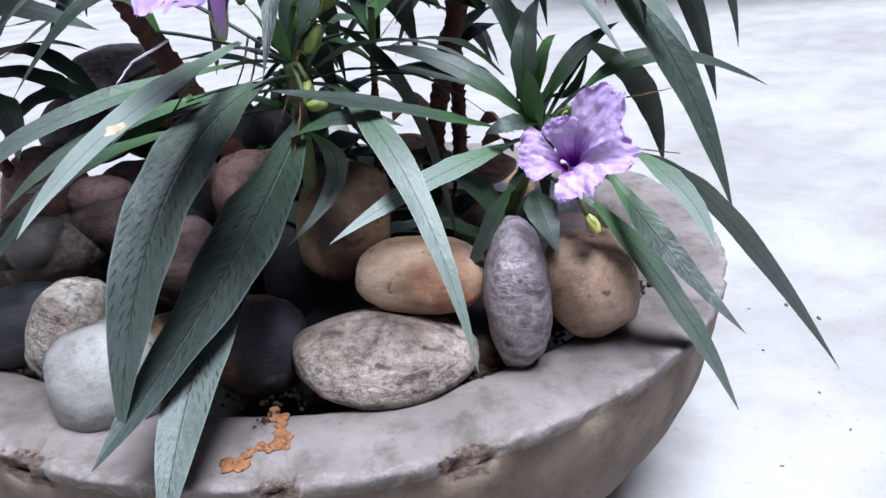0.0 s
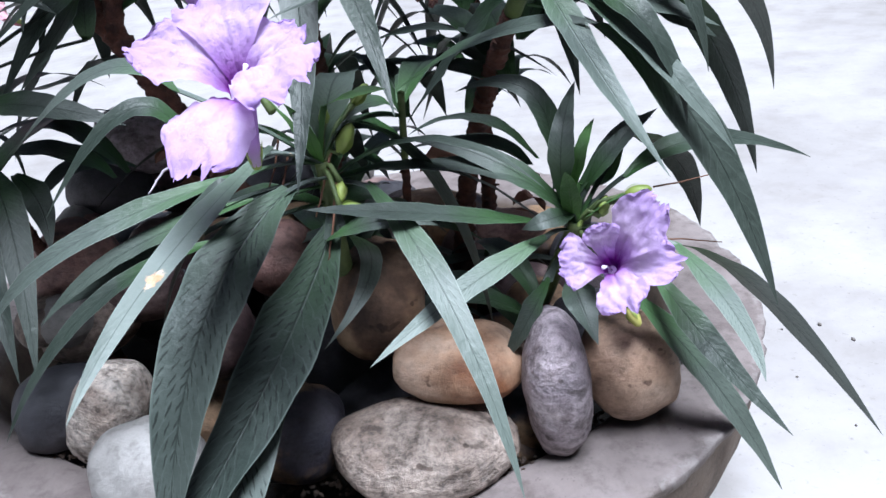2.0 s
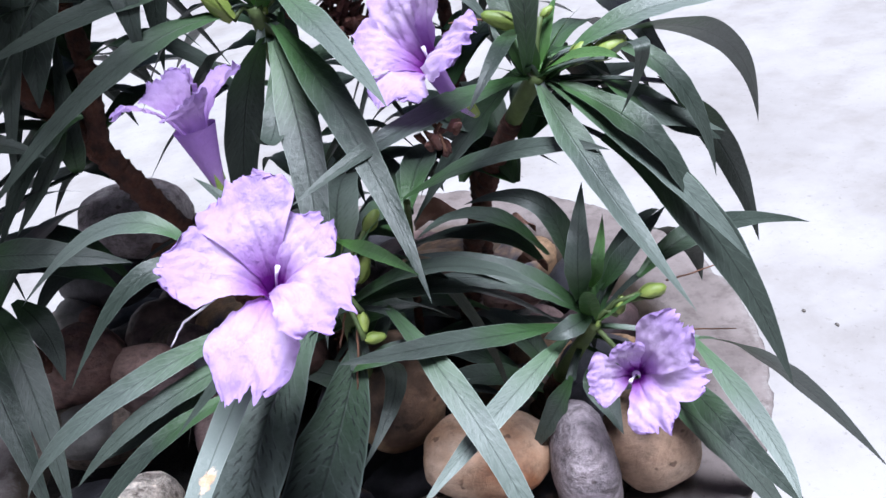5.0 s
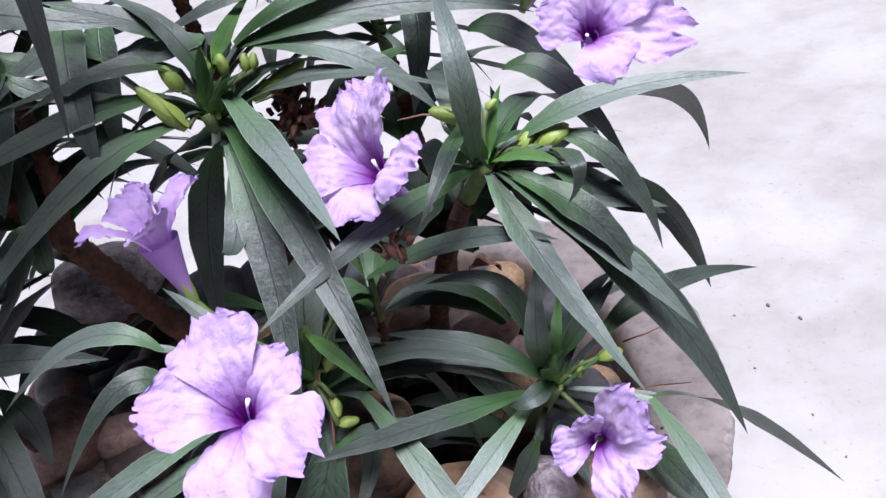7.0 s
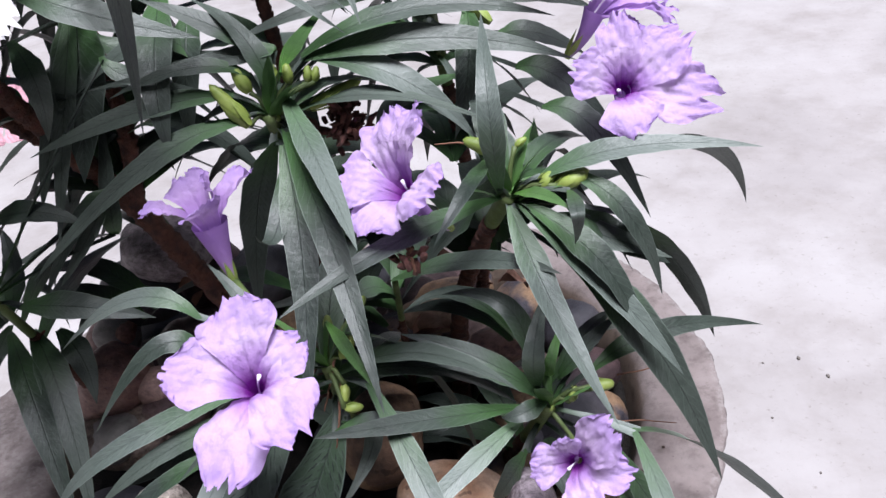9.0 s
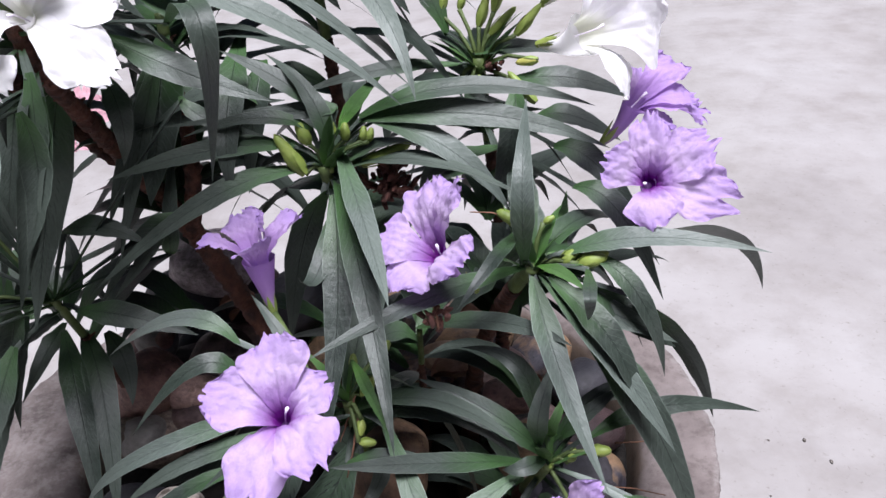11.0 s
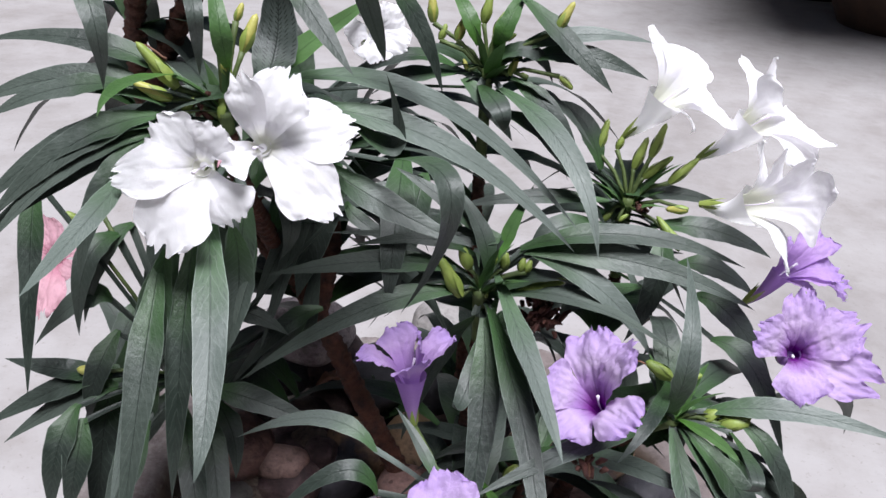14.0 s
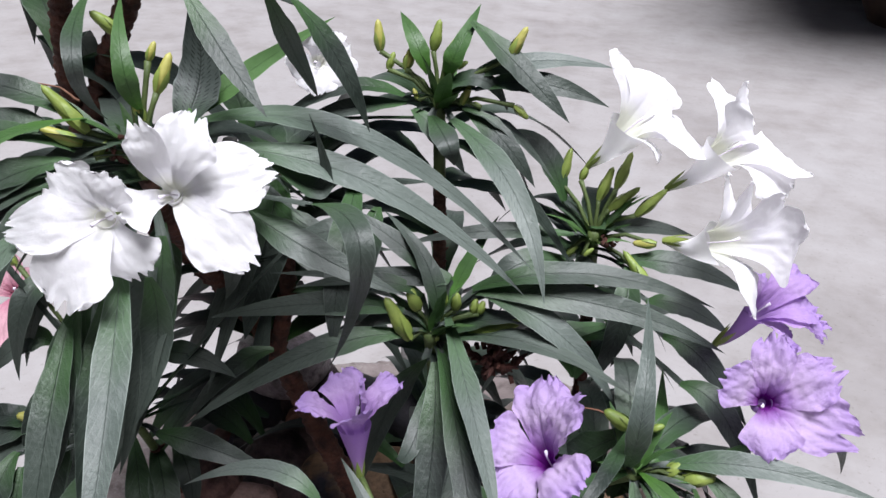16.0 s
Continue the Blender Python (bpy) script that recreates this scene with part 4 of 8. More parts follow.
leaf(plant_a, (0.0082, -0.0524, 0.1380), 174, 0.0943, -0.0596, (0.0502, 0.0016), 0.0169, side=0.0000, seed=27)
leaf(plant_a, (0.0072, -0.0462, 0.1218), 65, 0.0486, 0.0056, (0.0211, 0.0121), 0.0158, side=0.0000, seed=28)
leaf(plant_a, (0.0089, -0.0573, 0.1510), -9, 0.0887, -0.0053, (0.0453, 0.0167), 0.0169, side=0.0000, seed=29)
leaf(plant_a, (0.0082, -0.0524, 0.1380), 39, 0.0589, -0.0347, (0.0263, -0.0034), 0.0184, side=0.0000, seed=30)
leaf(plant_a, (0.0093, -0.0598, 0.1575), 180, 0.0233, 0.0368, (0.0105, 0.0221), 0.0082, side=0.0000, seed=31, mat=LEAF_YOUNG)
leaf(plant_a, (0.0093, -0.0598, 0.1575), 356, 0.0243, 0.0357, (0.0109, 0.0214), 0.0050, side=0.0000, seed=32, mat=LEAF_YOUNG)
leaf(plant_a, (0.0093, -0.0598, 0.1575), 260, 0.0247, 0.0355, (0.0111, 0.0213), 0.0060, side=0.0000, seed=33, mat=LEAF_YOUNG)

plant_b = shoot('short ruellia shoot with a small purple flower', (0.0750, -0.0500, 0.1200), (0.1088, -0.1216, 0.2464), (0.0, 0.0, 0.0), 0.0050, 0.60)
leaf(plant_b, (0.0237, -0.0703, 0.1262), -154, 0.0987, 0.0335, (0.0556, 0.0205), 0.0111, side=0.0011, seed=0, root=(0.010, -0.001, 0.000), twist=-25)
leaf(plant_b, (0.0221, -0.0723, 0.1218), -135, 0.0966, -0.0116, (0.0512, -0.0022), 0.0100, side=0.0008, seed=1, root=(0.011, 0.003, 0.000), twist=-30, mat=LEAF_PALE)
leaf(plant_b, (0.0210, -0.0784, 0.1053), -179, 0.0220, -0.0395, (0.0106, -0.0190), 0.0103, side=0.0018, seed=2, root=(0.008, 0.017, 0.002), twist=-40)
leaf(plant_b, (0.0291, -0.0669, 0.1344), 69, 0.0265, 0.0423, (-0.0076, 0.0308), 0.0101, side=-0.0030, seed=3, root=(0.005, -0.005, -0.008))
leaf(plant_b, (0.0384, -0.0662, 0.1382), 21, 0.0336, 0.0272, (0.0123, 0.0187), 0.0084, side=-0.0054, seed=4, root=(-0.005, -0.005, -0.012), twist=25)
leaf(plant_b, (0.0716, -0.0825, 0.1175), 13, 0.1099, -0.1259, (0.0462, -0.0383), 0.0128, side=0.0033, seed=5, root=(-0.039, 0.013, 0.005), twist=-40, mat=LEAF_PALE)
leaf(plant_b, (0.0540, -0.0856, 0.0980), -8, 0.0642, -0.1010, (0.0342, -0.0442), 0.0157, side=-0.0005, seed=6, root=(-0.025, 0.025, 0.009), twist=40)
leaf(plant_b, (0.0614, -0.0826, 0.1087), -47, 0.0635, -0.0513, (0.0313, -0.0264), 0.0110, side=-0.0015, seed=7, root=(-0.030, 0.017, 0.007), twist=25)
leaf(plant_b, (0.0706, -0.0817, 0.1186), -83, 0.0805, -0.0107, (0.0523, -0.0015), 0.0083, side=0.0013, seed=8, root=(-0.037, 0.011, 0.006), twist=15, mat=LEAF_PALE)
leaf(plant_b, (0.0331, -0.0705, 0.1302), -158, 0.0237, -0.0015, (0.0155, 0.0026), 0.0086, side=0.0057, seed=9, root=(0.001, -0.001, -0.004), twist=-35)
leaf(plant_b, (0.0261, -0.0646, 0.1387), 154, 0.0413, 0.0395, (0.0074, 0.0395), 0.0103, side=-0.0002, seed=10, root=(0.008, -0.007, -0.012), twist=-30)
leaf(plant_b, (0.0300, -0.0680, 0.1323), 167, 0.0653, 0.0303, (0.0316, 0.0224), 0.0107, side=0.0016, seed=11, root=(0.004, -0.004, -0.006), twist=-30)
leaf(plant_b, (0.0309, -0.0689, 0.1289), 172, 0.0716, 0.0223, (0.0302, 0.0218), 0.0129, side=0.0008, seed=12, root=(0.003, -0.003, -0.003), twist=-20)
leaf(plant_b, (0.0539, -0.0676, 0.1423), 24, 0.0980, -0.0146, (0.0418, 0.0069), 0.0104, side=0.0008, seed=13, root=(-0.020, -0.004, -0.016), twist=35)
leaf(plant_b, (0.0315, -0.0640, 0.0969), -73, 0.0256, -0.0196, (0.0098, -0.0094), 0.0150, side=0.0002, seed=14)
leaf(plant_b, (0.0364, -0.0649, 0.1404), 37, 0.0264, 0.0135, (0.0195, -0.0030), 0.0069, side=0.0031, seed=15, root=(-0.003, -0.007, -0.014), twist=15, mat=LEAF_YOUNG)
leaf(plant_b, (0.0341, -0.0651, 0.1394), 61, 0.0241, 0.0212, (-0.0091, 0.0211), 0.0058, side=-0.0076, seed=16, root=(-0.000, -0.007, -0.013), mat=LEAF_YOUNG)
leaf(plant_b, (0.0551, -0.0617, 0.1592), 53, 0.0825, -0.0768, (0.0499, -0.0303), 0.0149, side=-0.0017, seed=17, root=(-0.021, -0.010, -0.033), twist=-25)
leaf(plant_b, (0.0314, -0.0672, 0.1307), 31, 0.0449, 0.0274, (0.0246, 0.0264), 0.0084, side=-0.0027, seed=18, root=(0.002, -0.004, -0.004), twist=10)
leaf(plant_b, (0.0152, -0.0322, 0.0569), 170, 0.0863, -0.0110, (0.0378, 0.0130), 0.0180, side=0.0000, seed=19)
leaf(plant_b, (0.0328, -0.0695, 0.1226), 80, 0.0483, -0.0544, (0.0206, -0.0010), 0.0165, side=0.0000, seed=20)
leaf(plant_b, (0.0186, -0.0394, 0.0695), 121, 0.0968, -0.0185, (0.0430, 0.0175), 0.0150, side=0.0000, seed=21)
leaf(plant_b, (0.0118, -0.0251, 0.0442), 152, 0.0774, 0.0064, (0.0379, 0.0273), 0.0155, side=0.0000, seed=22)
leaf(plant_b, (0.0328, -0.0695, 0.1226), 112, 0.0091, 0.0244, (0.0041, 0.0147), 0.0071, side=0.0000, seed=23, mat=LEAF_YOUNG)
leaf(plant_b, (0.0328, -0.0695, 0.1226), 352, 0.0216, 0.0148, (0.0097, 0.0089), 0.0082, side=0.0000, seed=24, mat=LEAF_YOUNG)
leaf(plant_b, (0.0328, -0.0695, 0.1226), 81, 0.0191, 0.0173, (0.0086, 0.0104), 0.0079, side=0.0000, seed=25, mat=LEAF_YOUNG)
leaf(plant_b, (0.0328, -0.0695, 0.1226), 258, 0.0221, 0.0336, (0.0099, 0.0202), 0.0080, side=0.0000, seed=26, mat=LEAF_YOUNG)

plant_c = shoot('ruellia shoot with arching leaves, green buds and purple flowers', (-0.0300, -0.0100, 0.1200), (-0.0024, -0.0680, 0.3856), (0.01, 0.01, 0.0), 0.0060, 0.85)
leaf(plant_c, (0.0345, -0.0534, 0.2733), -67, 0.1081, -0.0239, (0.0643, -0.0121), 0.0110, side=0.0005, seed=0, root=(-0.007, -0.005, -0.008), mat=LEAF_PALE)
leaf(plant_c, (0.0330, -0.0596, 0.2581), -69, 0.1298, -0.0608, (0.0751, -0.0221), 0.0124, side=0.0016, seed=1, root=(-0.005, 0.005, -0.001))
leaf(plant_c, (0.0314, -0.0629, 0.2520), -86, 0.0854, -0.0885, (0.0410, -0.0372), 0.0149, side=0.0052, seed=2, root=(-0.003, 0.010, 0.000))
leaf(plant_c, (0.0284, -0.0628, 0.2540), 164, 0.0400, -0.1050, (0.0222, -0.0401), 0.0192, side=-0.0012, seed=3, root=(-0.000, 0.008, 0.003), twist=35)
leaf(plant_c, (0.0182, -0.0613, 0.2648), -159, 0.1108, -0.0483, (0.0488, -0.0090), 0.0129, side=-0.0004, seed=4, root=(0.009, 0.003, 0.001), twist=-35)
leaf(plant_c, (0.0145, -0.0586, 0.2760), -171, 0.0946, -0.0118, (0.0422, 0.0005), 0.0135, side=0.0002, seed=5, root=(0.013, 0.001, -0.010), twist=-35)
leaf(plant_c, (0.0230, -0.0538, 0.2823), -169, 0.0620, 0.0013, (0.0249, 0.0087), 0.0082, side=0.0011, seed=6, root=(0.005, -0.004, -0.017), twist=-35)
leaf(plant_c, (0.0309, -0.0559, 0.2687), 143, 0.0439, 0.0440, (0.0091, 0.0295), 0.0103, side=0.0005, seed=7, root=(-0.003, -0.002, -0.003), twist=-10)
leaf(plant_c, (0.0283, -0.0489, 0.2898), 168, 0.0523, 0.0271, (0.0207, 0.0147), 0.0113, side=0.0008, seed=8, root=(-0.001, -0.009, -0.024), twist=-30)
leaf(plant_c, (0.0355, -0.0508, 0.2810), 83, 0.0832, 0.0057, (0.0339, 0.0039), 0.0074, side=0.0012, seed=9, root=(-0.008, -0.007, -0.015), twist=20, mat=LEAF_YOUNG)
leaf(plant_c, (0.0485, -0.0451, 0.2835), -8, 0.0712, -0.0460, (0.0415, -0.0125), 0.0137, side=-0.0012, seed=10, root=(-0.021, -0.013, -0.018), twist=30, mat=LEAF_PALE)
leaf(plant_c, (0.0447, -0.0455, 0.2851), 9, 0.1147, -0.0019, (0.0537, 0.0124), 0.0130, side=-0.0001, seed=11, root=(-0.017, -0.013, -0.020), twist=35)
leaf(plant_c, (0.0446, -0.0459, 0.2839), 4, 0.1212, -0.0186, (0.0635, 0.0006), 0.0143, side=-0.0004, seed=12, root=(-0.017, -0.012, -0.018), twist=35)
leaf(plant_c, (0.0346, -0.0487, 0.2903), -173, 0.0880, -0.0044, (0.0212, 0.0005), 0.0104, side=-0.0001, seed=13, root=(-0.007, -0.009, -0.025), twist=-35)
leaf(plant_c, (0.0367, -0.0569, 0.2612), -101, 0.0566, -0.0254, (0.0357, -0.0343), 0.0101, side=-0.0010, seed=14, root=(-0.009, 0.001, -0.000), twist=-5)
leaf(plant_c, (0.0158, -0.0082, 0.0744), 129, 0.0737, -0.0008, (0.0310, 0.0147), 0.0174, side=0.0000, seed=15, root=(0.003, -0.003, 0.019))
leaf(plant_c, (0.0188, -0.0112, 0.0930), 68, 0.1231, 0.0060, (0.0667, 0.0273), 0.0143, side=0.0000, seed=16)
leaf(plant_c, (0.0286, -0.0442, 0.2258), 26, 0.0674, -0.0425, (0.0340, 0.0060), 0.0179, side=0.0000, seed=17)
leaf(plant_c, (0.0270, -0.0286, 0.1726), 82, 0.0736, -0.0526, (0.0388, 0.0037), 0.0174, side=0.0000, seed=18)
leaf(plant_c, (0.0251, -0.0220, 0.1461), 87, 0.0827, 0.0057, (0.0433, 0.0109), 0.0153, side=0.0000, seed=19)
leaf(plant_c, (0.0188, -0.0112, 0.0930), 84, 0.1326, -0.0288, (0.0674, 0.0101), 0.0182, side=0.0000, seed=20)
leaf(plant_c, (0.0279, -0.0551, 0.2576), 184, 0.0576, -0.0261, (0.0263, 0.0093), 0.0169, side=0.0000, seed=21)
leaf(plant_c, (0.0283, -0.0513, 0.2470), 93, 0.0848, -0.0518, (0.0461, 0.0117), 0.0169, side=0.0000, seed=22)
leaf(plant_c, (0.0282, -0.0360, 0.1992), 42, 0.0639, -0.0241, (0.0336, 0.0173), 0.0161, side=0.0000, seed=23)
leaf(plant_c, (0.0270, -0.0286, 0.1726), 8, 0.0570, -0.0085, (0.0291, 0.0236), 0.0136, side=0.0000, seed=24)
leaf(plant_c, (0.0279, -0.0551, 0.2576), 11, 0.0721, -0.0027, (0.0352, 0.0157), 0.0156, side=0.0000, seed=25)
leaf(plant_c, (0.0283, -0.0513, 0.2470), 151, 0.0675, -0.0360, (0.0285, -0.0027), 0.0173, side=0.0000, seed=26)
leaf(plant_c, (0.0270, -0.0286, 0.1726), 9, 0.1011, -0.0242, (0.0515, 0.0031), 0.0139, side=0.0000, seed=27)
leaf(plant_c, (0.0270, -0.0286, 0.1726), -12, 0.1150, -0.0011, (0.0551, 0.0243), 0.0156, side=0.0000, seed=28)
leaf(plant_c, (0.0223, -0.0162, 0.1195), 112, 0.0849, -0.0092, (0.0366, 0.0173), 0.0182, side=0.0000, seed=29)
leaf(plant_c, (0.0282, -0.0360, 0.1992), 105, 0.0788, -0.0117, (0.0409, 0.0075), 0.0141, side=0.0000, seed=30)
leaf(plant_c, (0.0188, -0.0112, 0.0930), 70, 0.0673, -0.0179, (0.0324, 0.0024), 0.0154, side=0.0000, seed=31)
leaf(plant_c, (0.0279, -0.0551, 0.2576), -5, 0.1015, -0.0078, (0.0455, 0.0116), 0.0145, side=0.0000, seed=32)
leaf(plant_c, (0.0119, -0.0052, 0.0531), 9, 0.0590, -0.0202, (0.0286, 0.0122), 0.0170, side=0.0000, seed=33, root=(0.007, -0.006, 0.040))
leaf(plant_c, (0.0119, -0.0052, 0.0531), 6, 0.0976, -0.0230, (0.0474, 0.0164), 0.0165, side=0.0000, seed=34, root=(0.007, -0.006, 0.040))
leaf(plant_c, (0.0279, -0.0551, 0.2576), 319, 0.0100, 0.0354, (0.0045, 0.0213), 0.0082, side=0.0000, seed=35, mat=LEAF_YOUNG)
leaf(plant_c, (0.0279, -0.0551, 0.2576), 324, 0.0295, 0.0256, (0.0133, 0.0154), 0.0055, side=0.0000, seed=36, mat=LEAF_YOUNG)
leaf(plant_c, (0.0279, -0.0551, 0.2576), 2, 0.0140, 0.0351, (0.0063, 0.0210), 0.0062, side=0.0000, seed=37, mat=LEAF_YOUNG)
leaf(plant_c, (0.0279, -0.0551, 0.2576), 316, 0.0265, 0.0259, (0.0119, 0.0156), 0.0076, side=0.0000, seed=38, mat=LEAF_YOUNG)
leaf(plant_c, (0.0279, -0.0551, 0.2576), 150, 0.0331, 0.0167, (0.0149, 0.0100), 0.0074, side=0.0000, seed=39, mat=LEAF_YOUNG)
leaf(plant_c, (0.0279, -0.0551, 0.2576), 97, 0.0232, 0.0130, (0.0105, 0.0078), 0.0060, side=0.0000, seed=40, mat=LEAF_YOUNG)

plant_d = shoot('ruellia shoot with long arching leaves, buds and a purple flower', (0.0550, -0.0200, 0.1200), (0.1000, -0.0960, 0.3472), (-0.014, 0.026, 0.0), 0.0060, 0.90)
leaf(plant_d, (0.0449, -0.0782, 0.2235), -65, 0.0816, -0.0607, (0.0386, -0.0255), 0.0128, side=-0.0036, seed=0, root=(-0.001, 0.004, -0.000), mat=LEAF_PALE)
leaf(plant_d, (0.0485, -0.0781, 0.2240), -33, 0.0744, -0.0682, (0.0416, -0.0300), 0.0132, side=-0.0015, seed=1, root=(-0.004, 0.004, -0.001), twist=25, mat=LEAF_PALE)
leaf(plant_d, (0.0657, -0.0865, 0.2017), -30, 0.0730, -0.1088, (0.0410, -0.0393), 0.0180, side=0.0004, seed=2, root=(-0.024, 0.020, 0.007), twist=35)
leaf(plant_d, (0.0711, -0.0755, 0.2348), -30, 0.0405, -0.0537, (0.0273, -0.0149), 0.0100, side=-0.0021, seed=3, root=(-0.026, -0.000, -0.008), twist=30)
leaf(plant_d, (0.0879, -0.0880, 0.2221), 30, 0.0603, -0.0997, (0.0352, -0.0452), 0.0124, side=-0.0015, seed=4, root=(-0.044, 0.014, 0.001), twist=-35)
leaf(plant_d, (0.0584, -0.0741, 0.2329), -7, 0.0889, 0.0094, (0.0378, 0.0131), 0.0108, side=-0.0011, seed=5, root=(-0.013, -0.002, -0.006), twist=30, mat=LEAF_PALE)
leaf(plant_d, (0.0715, -0.0746, 0.2368), 50, 0.1854, -0.1148, (0.1153, -0.0416), 0.0131, side=-0.0048, seed=6, root=(-0.026, -0.001, -0.010), twist=-40)
leaf(plant_d, (0.0412, -0.0754, 0.2281), 91, 0.0418, 0.0654, (-0.0130, 0.0476), 0.0101, side=0.0003, seed=7, root=(0.004, -0.001, -0.001), mat=LEAF_PALE)
leaf(plant_d, (0.0561, -0.0730, 0.2317), 87, 0.0879, -0.0109, (0.0360, -0.0050), 0.0082, side=0.0000, seed=8, root=(-0.011, -0.003, -0.004), mat=LEAF_YOUNG)
leaf(plant_d, (0.0422, -0.0761, 0.2269), -140, 0.1111, -0.0013, (0.0581, 0.0056), 0.0103, side=0.0011, seed=9, twist=-25)
leaf(plant_d, (0.0397, -0.0680, 0.2431), -114, 0.0597, -0.0084, (0.0376, 0.0039), 0.0070, side=0.0052, seed=10, root=(0.005, -0.008, -0.016), twist=-5)
leaf(plant_d, (0.0699, -0.0785, 0.2287), -90, 0.0211, -0.0142, (0.0578, 0.0227), 0.0054, side=-0.0011, seed=11, root=(-0.025, 0.002, -0.002))
leaf(plant_d, (0.0470, -0.0759, 0.2276), -62, 0.0456, 0.0131, (0.0278, 0.0131), 0.0057, side=-0.0022, seed=12, twist=30, mat=LEAF_YOUNG)
leaf(plant_d, (0.0566, -0.0820, 0.2190), -9, 0.0553, -0.0221, (0.0264, -0.0092), 0.0134, side=-0.0016, seed=13, root=(-0.013, 0.010, 0.001), twist=30)
leaf(plant_d, (0.0675, -0.0787, 0.2231), -12, 0.0444, -0.0307, (0.0238, -0.0165), 0.0137, side=-0.0024, seed=14, root=(-0.023, 0.005, 0.000), twist=30)
leaf(plant_d, (0.0418, -0.0408, 0.2178), -168, 0.0582, -0.0584, (0.0294, -0.0292), 0.0235, side=-0.0057, seed=15, root=(0.006, 0.005, -0.000))
leaf(plant_d, (0.0522, -0.0784, 0.2229), -34, 0.0524, -0.0576, (0.0373, -0.0215), 0.0140, side=-0.0013, seed=16, root=(-0.008, 0.004, 0.001), twist=20)
leaf(plant_d, (0.0382, -0.0595, 0.1931), 73, 0.0927, -0.0154, (0.0424, 0.0159), 0.0165, side=0.0000, seed=17)
leaf(plant_d, (0.0437, -0.0726, 0.2204), 25, 0.0643, -0.0624, (0.0312, -0.0029), 0.0146, side=0.0000, seed=18)
leaf(plant_d, (0.0382, -0.0595, 0.1931), 59, 0.0798, 0.0025, (0.0425, 0.0232), 0.0159, side=0.0000, seed=19)
leaf(plant_d, (0.0337, -0.0495, 0.1704), 122, 0.0868, -0.0132, (0.0426, 0.0124), 0.0165, side=0.0000, seed=20)
leaf(plant_d, (0.0382, -0.0595, 0.1931), 48, 0.0691, -0.0048, (0.0350, 0.0087), 0.0151, side=0.0000, seed=21)
leaf(plant_d, (0.0337, -0.0495, 0.1704), 99, 0.1027, -0.0009, (0.0533, 0.0290), 0.0150, side=0.0000, seed=22)
leaf(plant_d, (0.0090, -0.0088, 0.0454), 31, 0.0538, -0.0094, (0.0228, 0.0168), 0.0158, side=0.0000, seed=23, root=(0.007, -0.009, 0.034))
leaf(plant_d, (0.0437, -0.0726, 0.2204), 100, 0.0699, 0.0089, (0.0361, 0.0323), 0.0140, side=0.0000, seed=24)
leaf(plant_d, (0.0419, -0.0681, 0.2113), 61, 0.0502, -0.0548, (0.0271, -0.0092), 0.0144, side=0.0000, seed=25)
leaf(plant_d, (0.0337, -0.0495, 0.1704), 129, 0.0736, -0.0278, (0.0335, 0.0140), 0.0160, side=0.0000, seed=26)
leaf(plant_d, (0.0437, -0.0726, 0.2204), 41, 0.0670, -0.0555, (0.0282, 0.0053), 0.0181, side=0.0000, seed=27)
leaf(plant_d, (0.0437, -0.0726, 0.2204), 99, 0.0586, -0.0020, (0.0261, 0.0209), 0.0178, side=0.0000, seed=28)
leaf(plant_d, (0.0382, -0.0595, 0.1931), 29, 0.0892, 0.0007, (0.0471, 0.0145), 0.0153, side=0.0000, seed=29)
leaf(plant_d, (0.0337, -0.0495, 0.1704), 127, 0.1133, 0.0035, (0.0541, 0.0292), 0.0174, side=0.0000, seed=30)
leaf(plant_d, (0.0337, -0.0495, 0.1704), 102, 0.0560, -0.0154, (0.0243, 0.0061), 0.0150, side=0.0000, seed=31)
leaf(plant_d, (0.0158, -0.0175, 0.0795), 192, 0.0987, -0.0121, (0.0520, 0.0216), 0.0143, side=0.0000, seed=32)
leaf(plant_d, (0.0337, -0.0495, 0.1704), 114, 0.0946, -0.0051, (0.0518, 0.0152), 0.0150, side=0.0000, seed=33)
leaf(plant_d, (0.0337, -0.0495, 0.1704), 131, 0.1025, -0.0120, (0.0492, 0.0052), 0.0187, side=0.0000, seed=34)
leaf(plant_d, (0.0437, -0.0726, 0.2204), 61, 0.0784, -0.0423, (0.0376, -0.0012), 0.0178, side=0.0000, seed=35)
leaf(plant_d, (0.0437, -0.0726, 0.2204), 53, 0.1215, -0.0543, (0.0549, 0.0090), 0.0149, side=0.0000, seed=36)
leaf(plant_d, (0.0437, -0.0726, 0.2204), 250, 0.0096, 0.0292, (0.0043, 0.0175), 0.0077, side=0.0000, seed=37, mat=LEAF_YOUNG)
leaf(plant_d, (0.0437, -0.0726, 0.2204), 43, 0.0196, 0.0309, (0.0088, 0.0185), 0.0078, side=0.0000, seed=38, mat=LEAF_YOUNG)
leaf(plant_d, (0.0437, -0.0726, 0.2204), 337, 0.0265, 0.0126, (0.0119, 0.0075), 0.0066, side=0.0000, seed=39, mat=LEAF_YOUNG)
leaf(plant_d, (0.0437, -0.0726, 0.2204), 212, 0.0196, 0.0152, (0.0088, 0.0091), 0.0055, side=0.0000, seed=40, mat=LEAF_YOUNG)
leaf(plant_d, (0.0437, -0.0726, 0.2204), 130, 0.0217, 0.0287, (0.0098, 0.0172), 0.0066, side=0.0000, seed=41, mat=LEAF_YOUNG)
leaf(plant_d, (0.0437, -0.0726, 0.2204), 339, 0.0209, 0.0303, (0.0094, 0.0182), 0.0058, side=0.0000, seed=42, mat=LEAF_YOUNG)

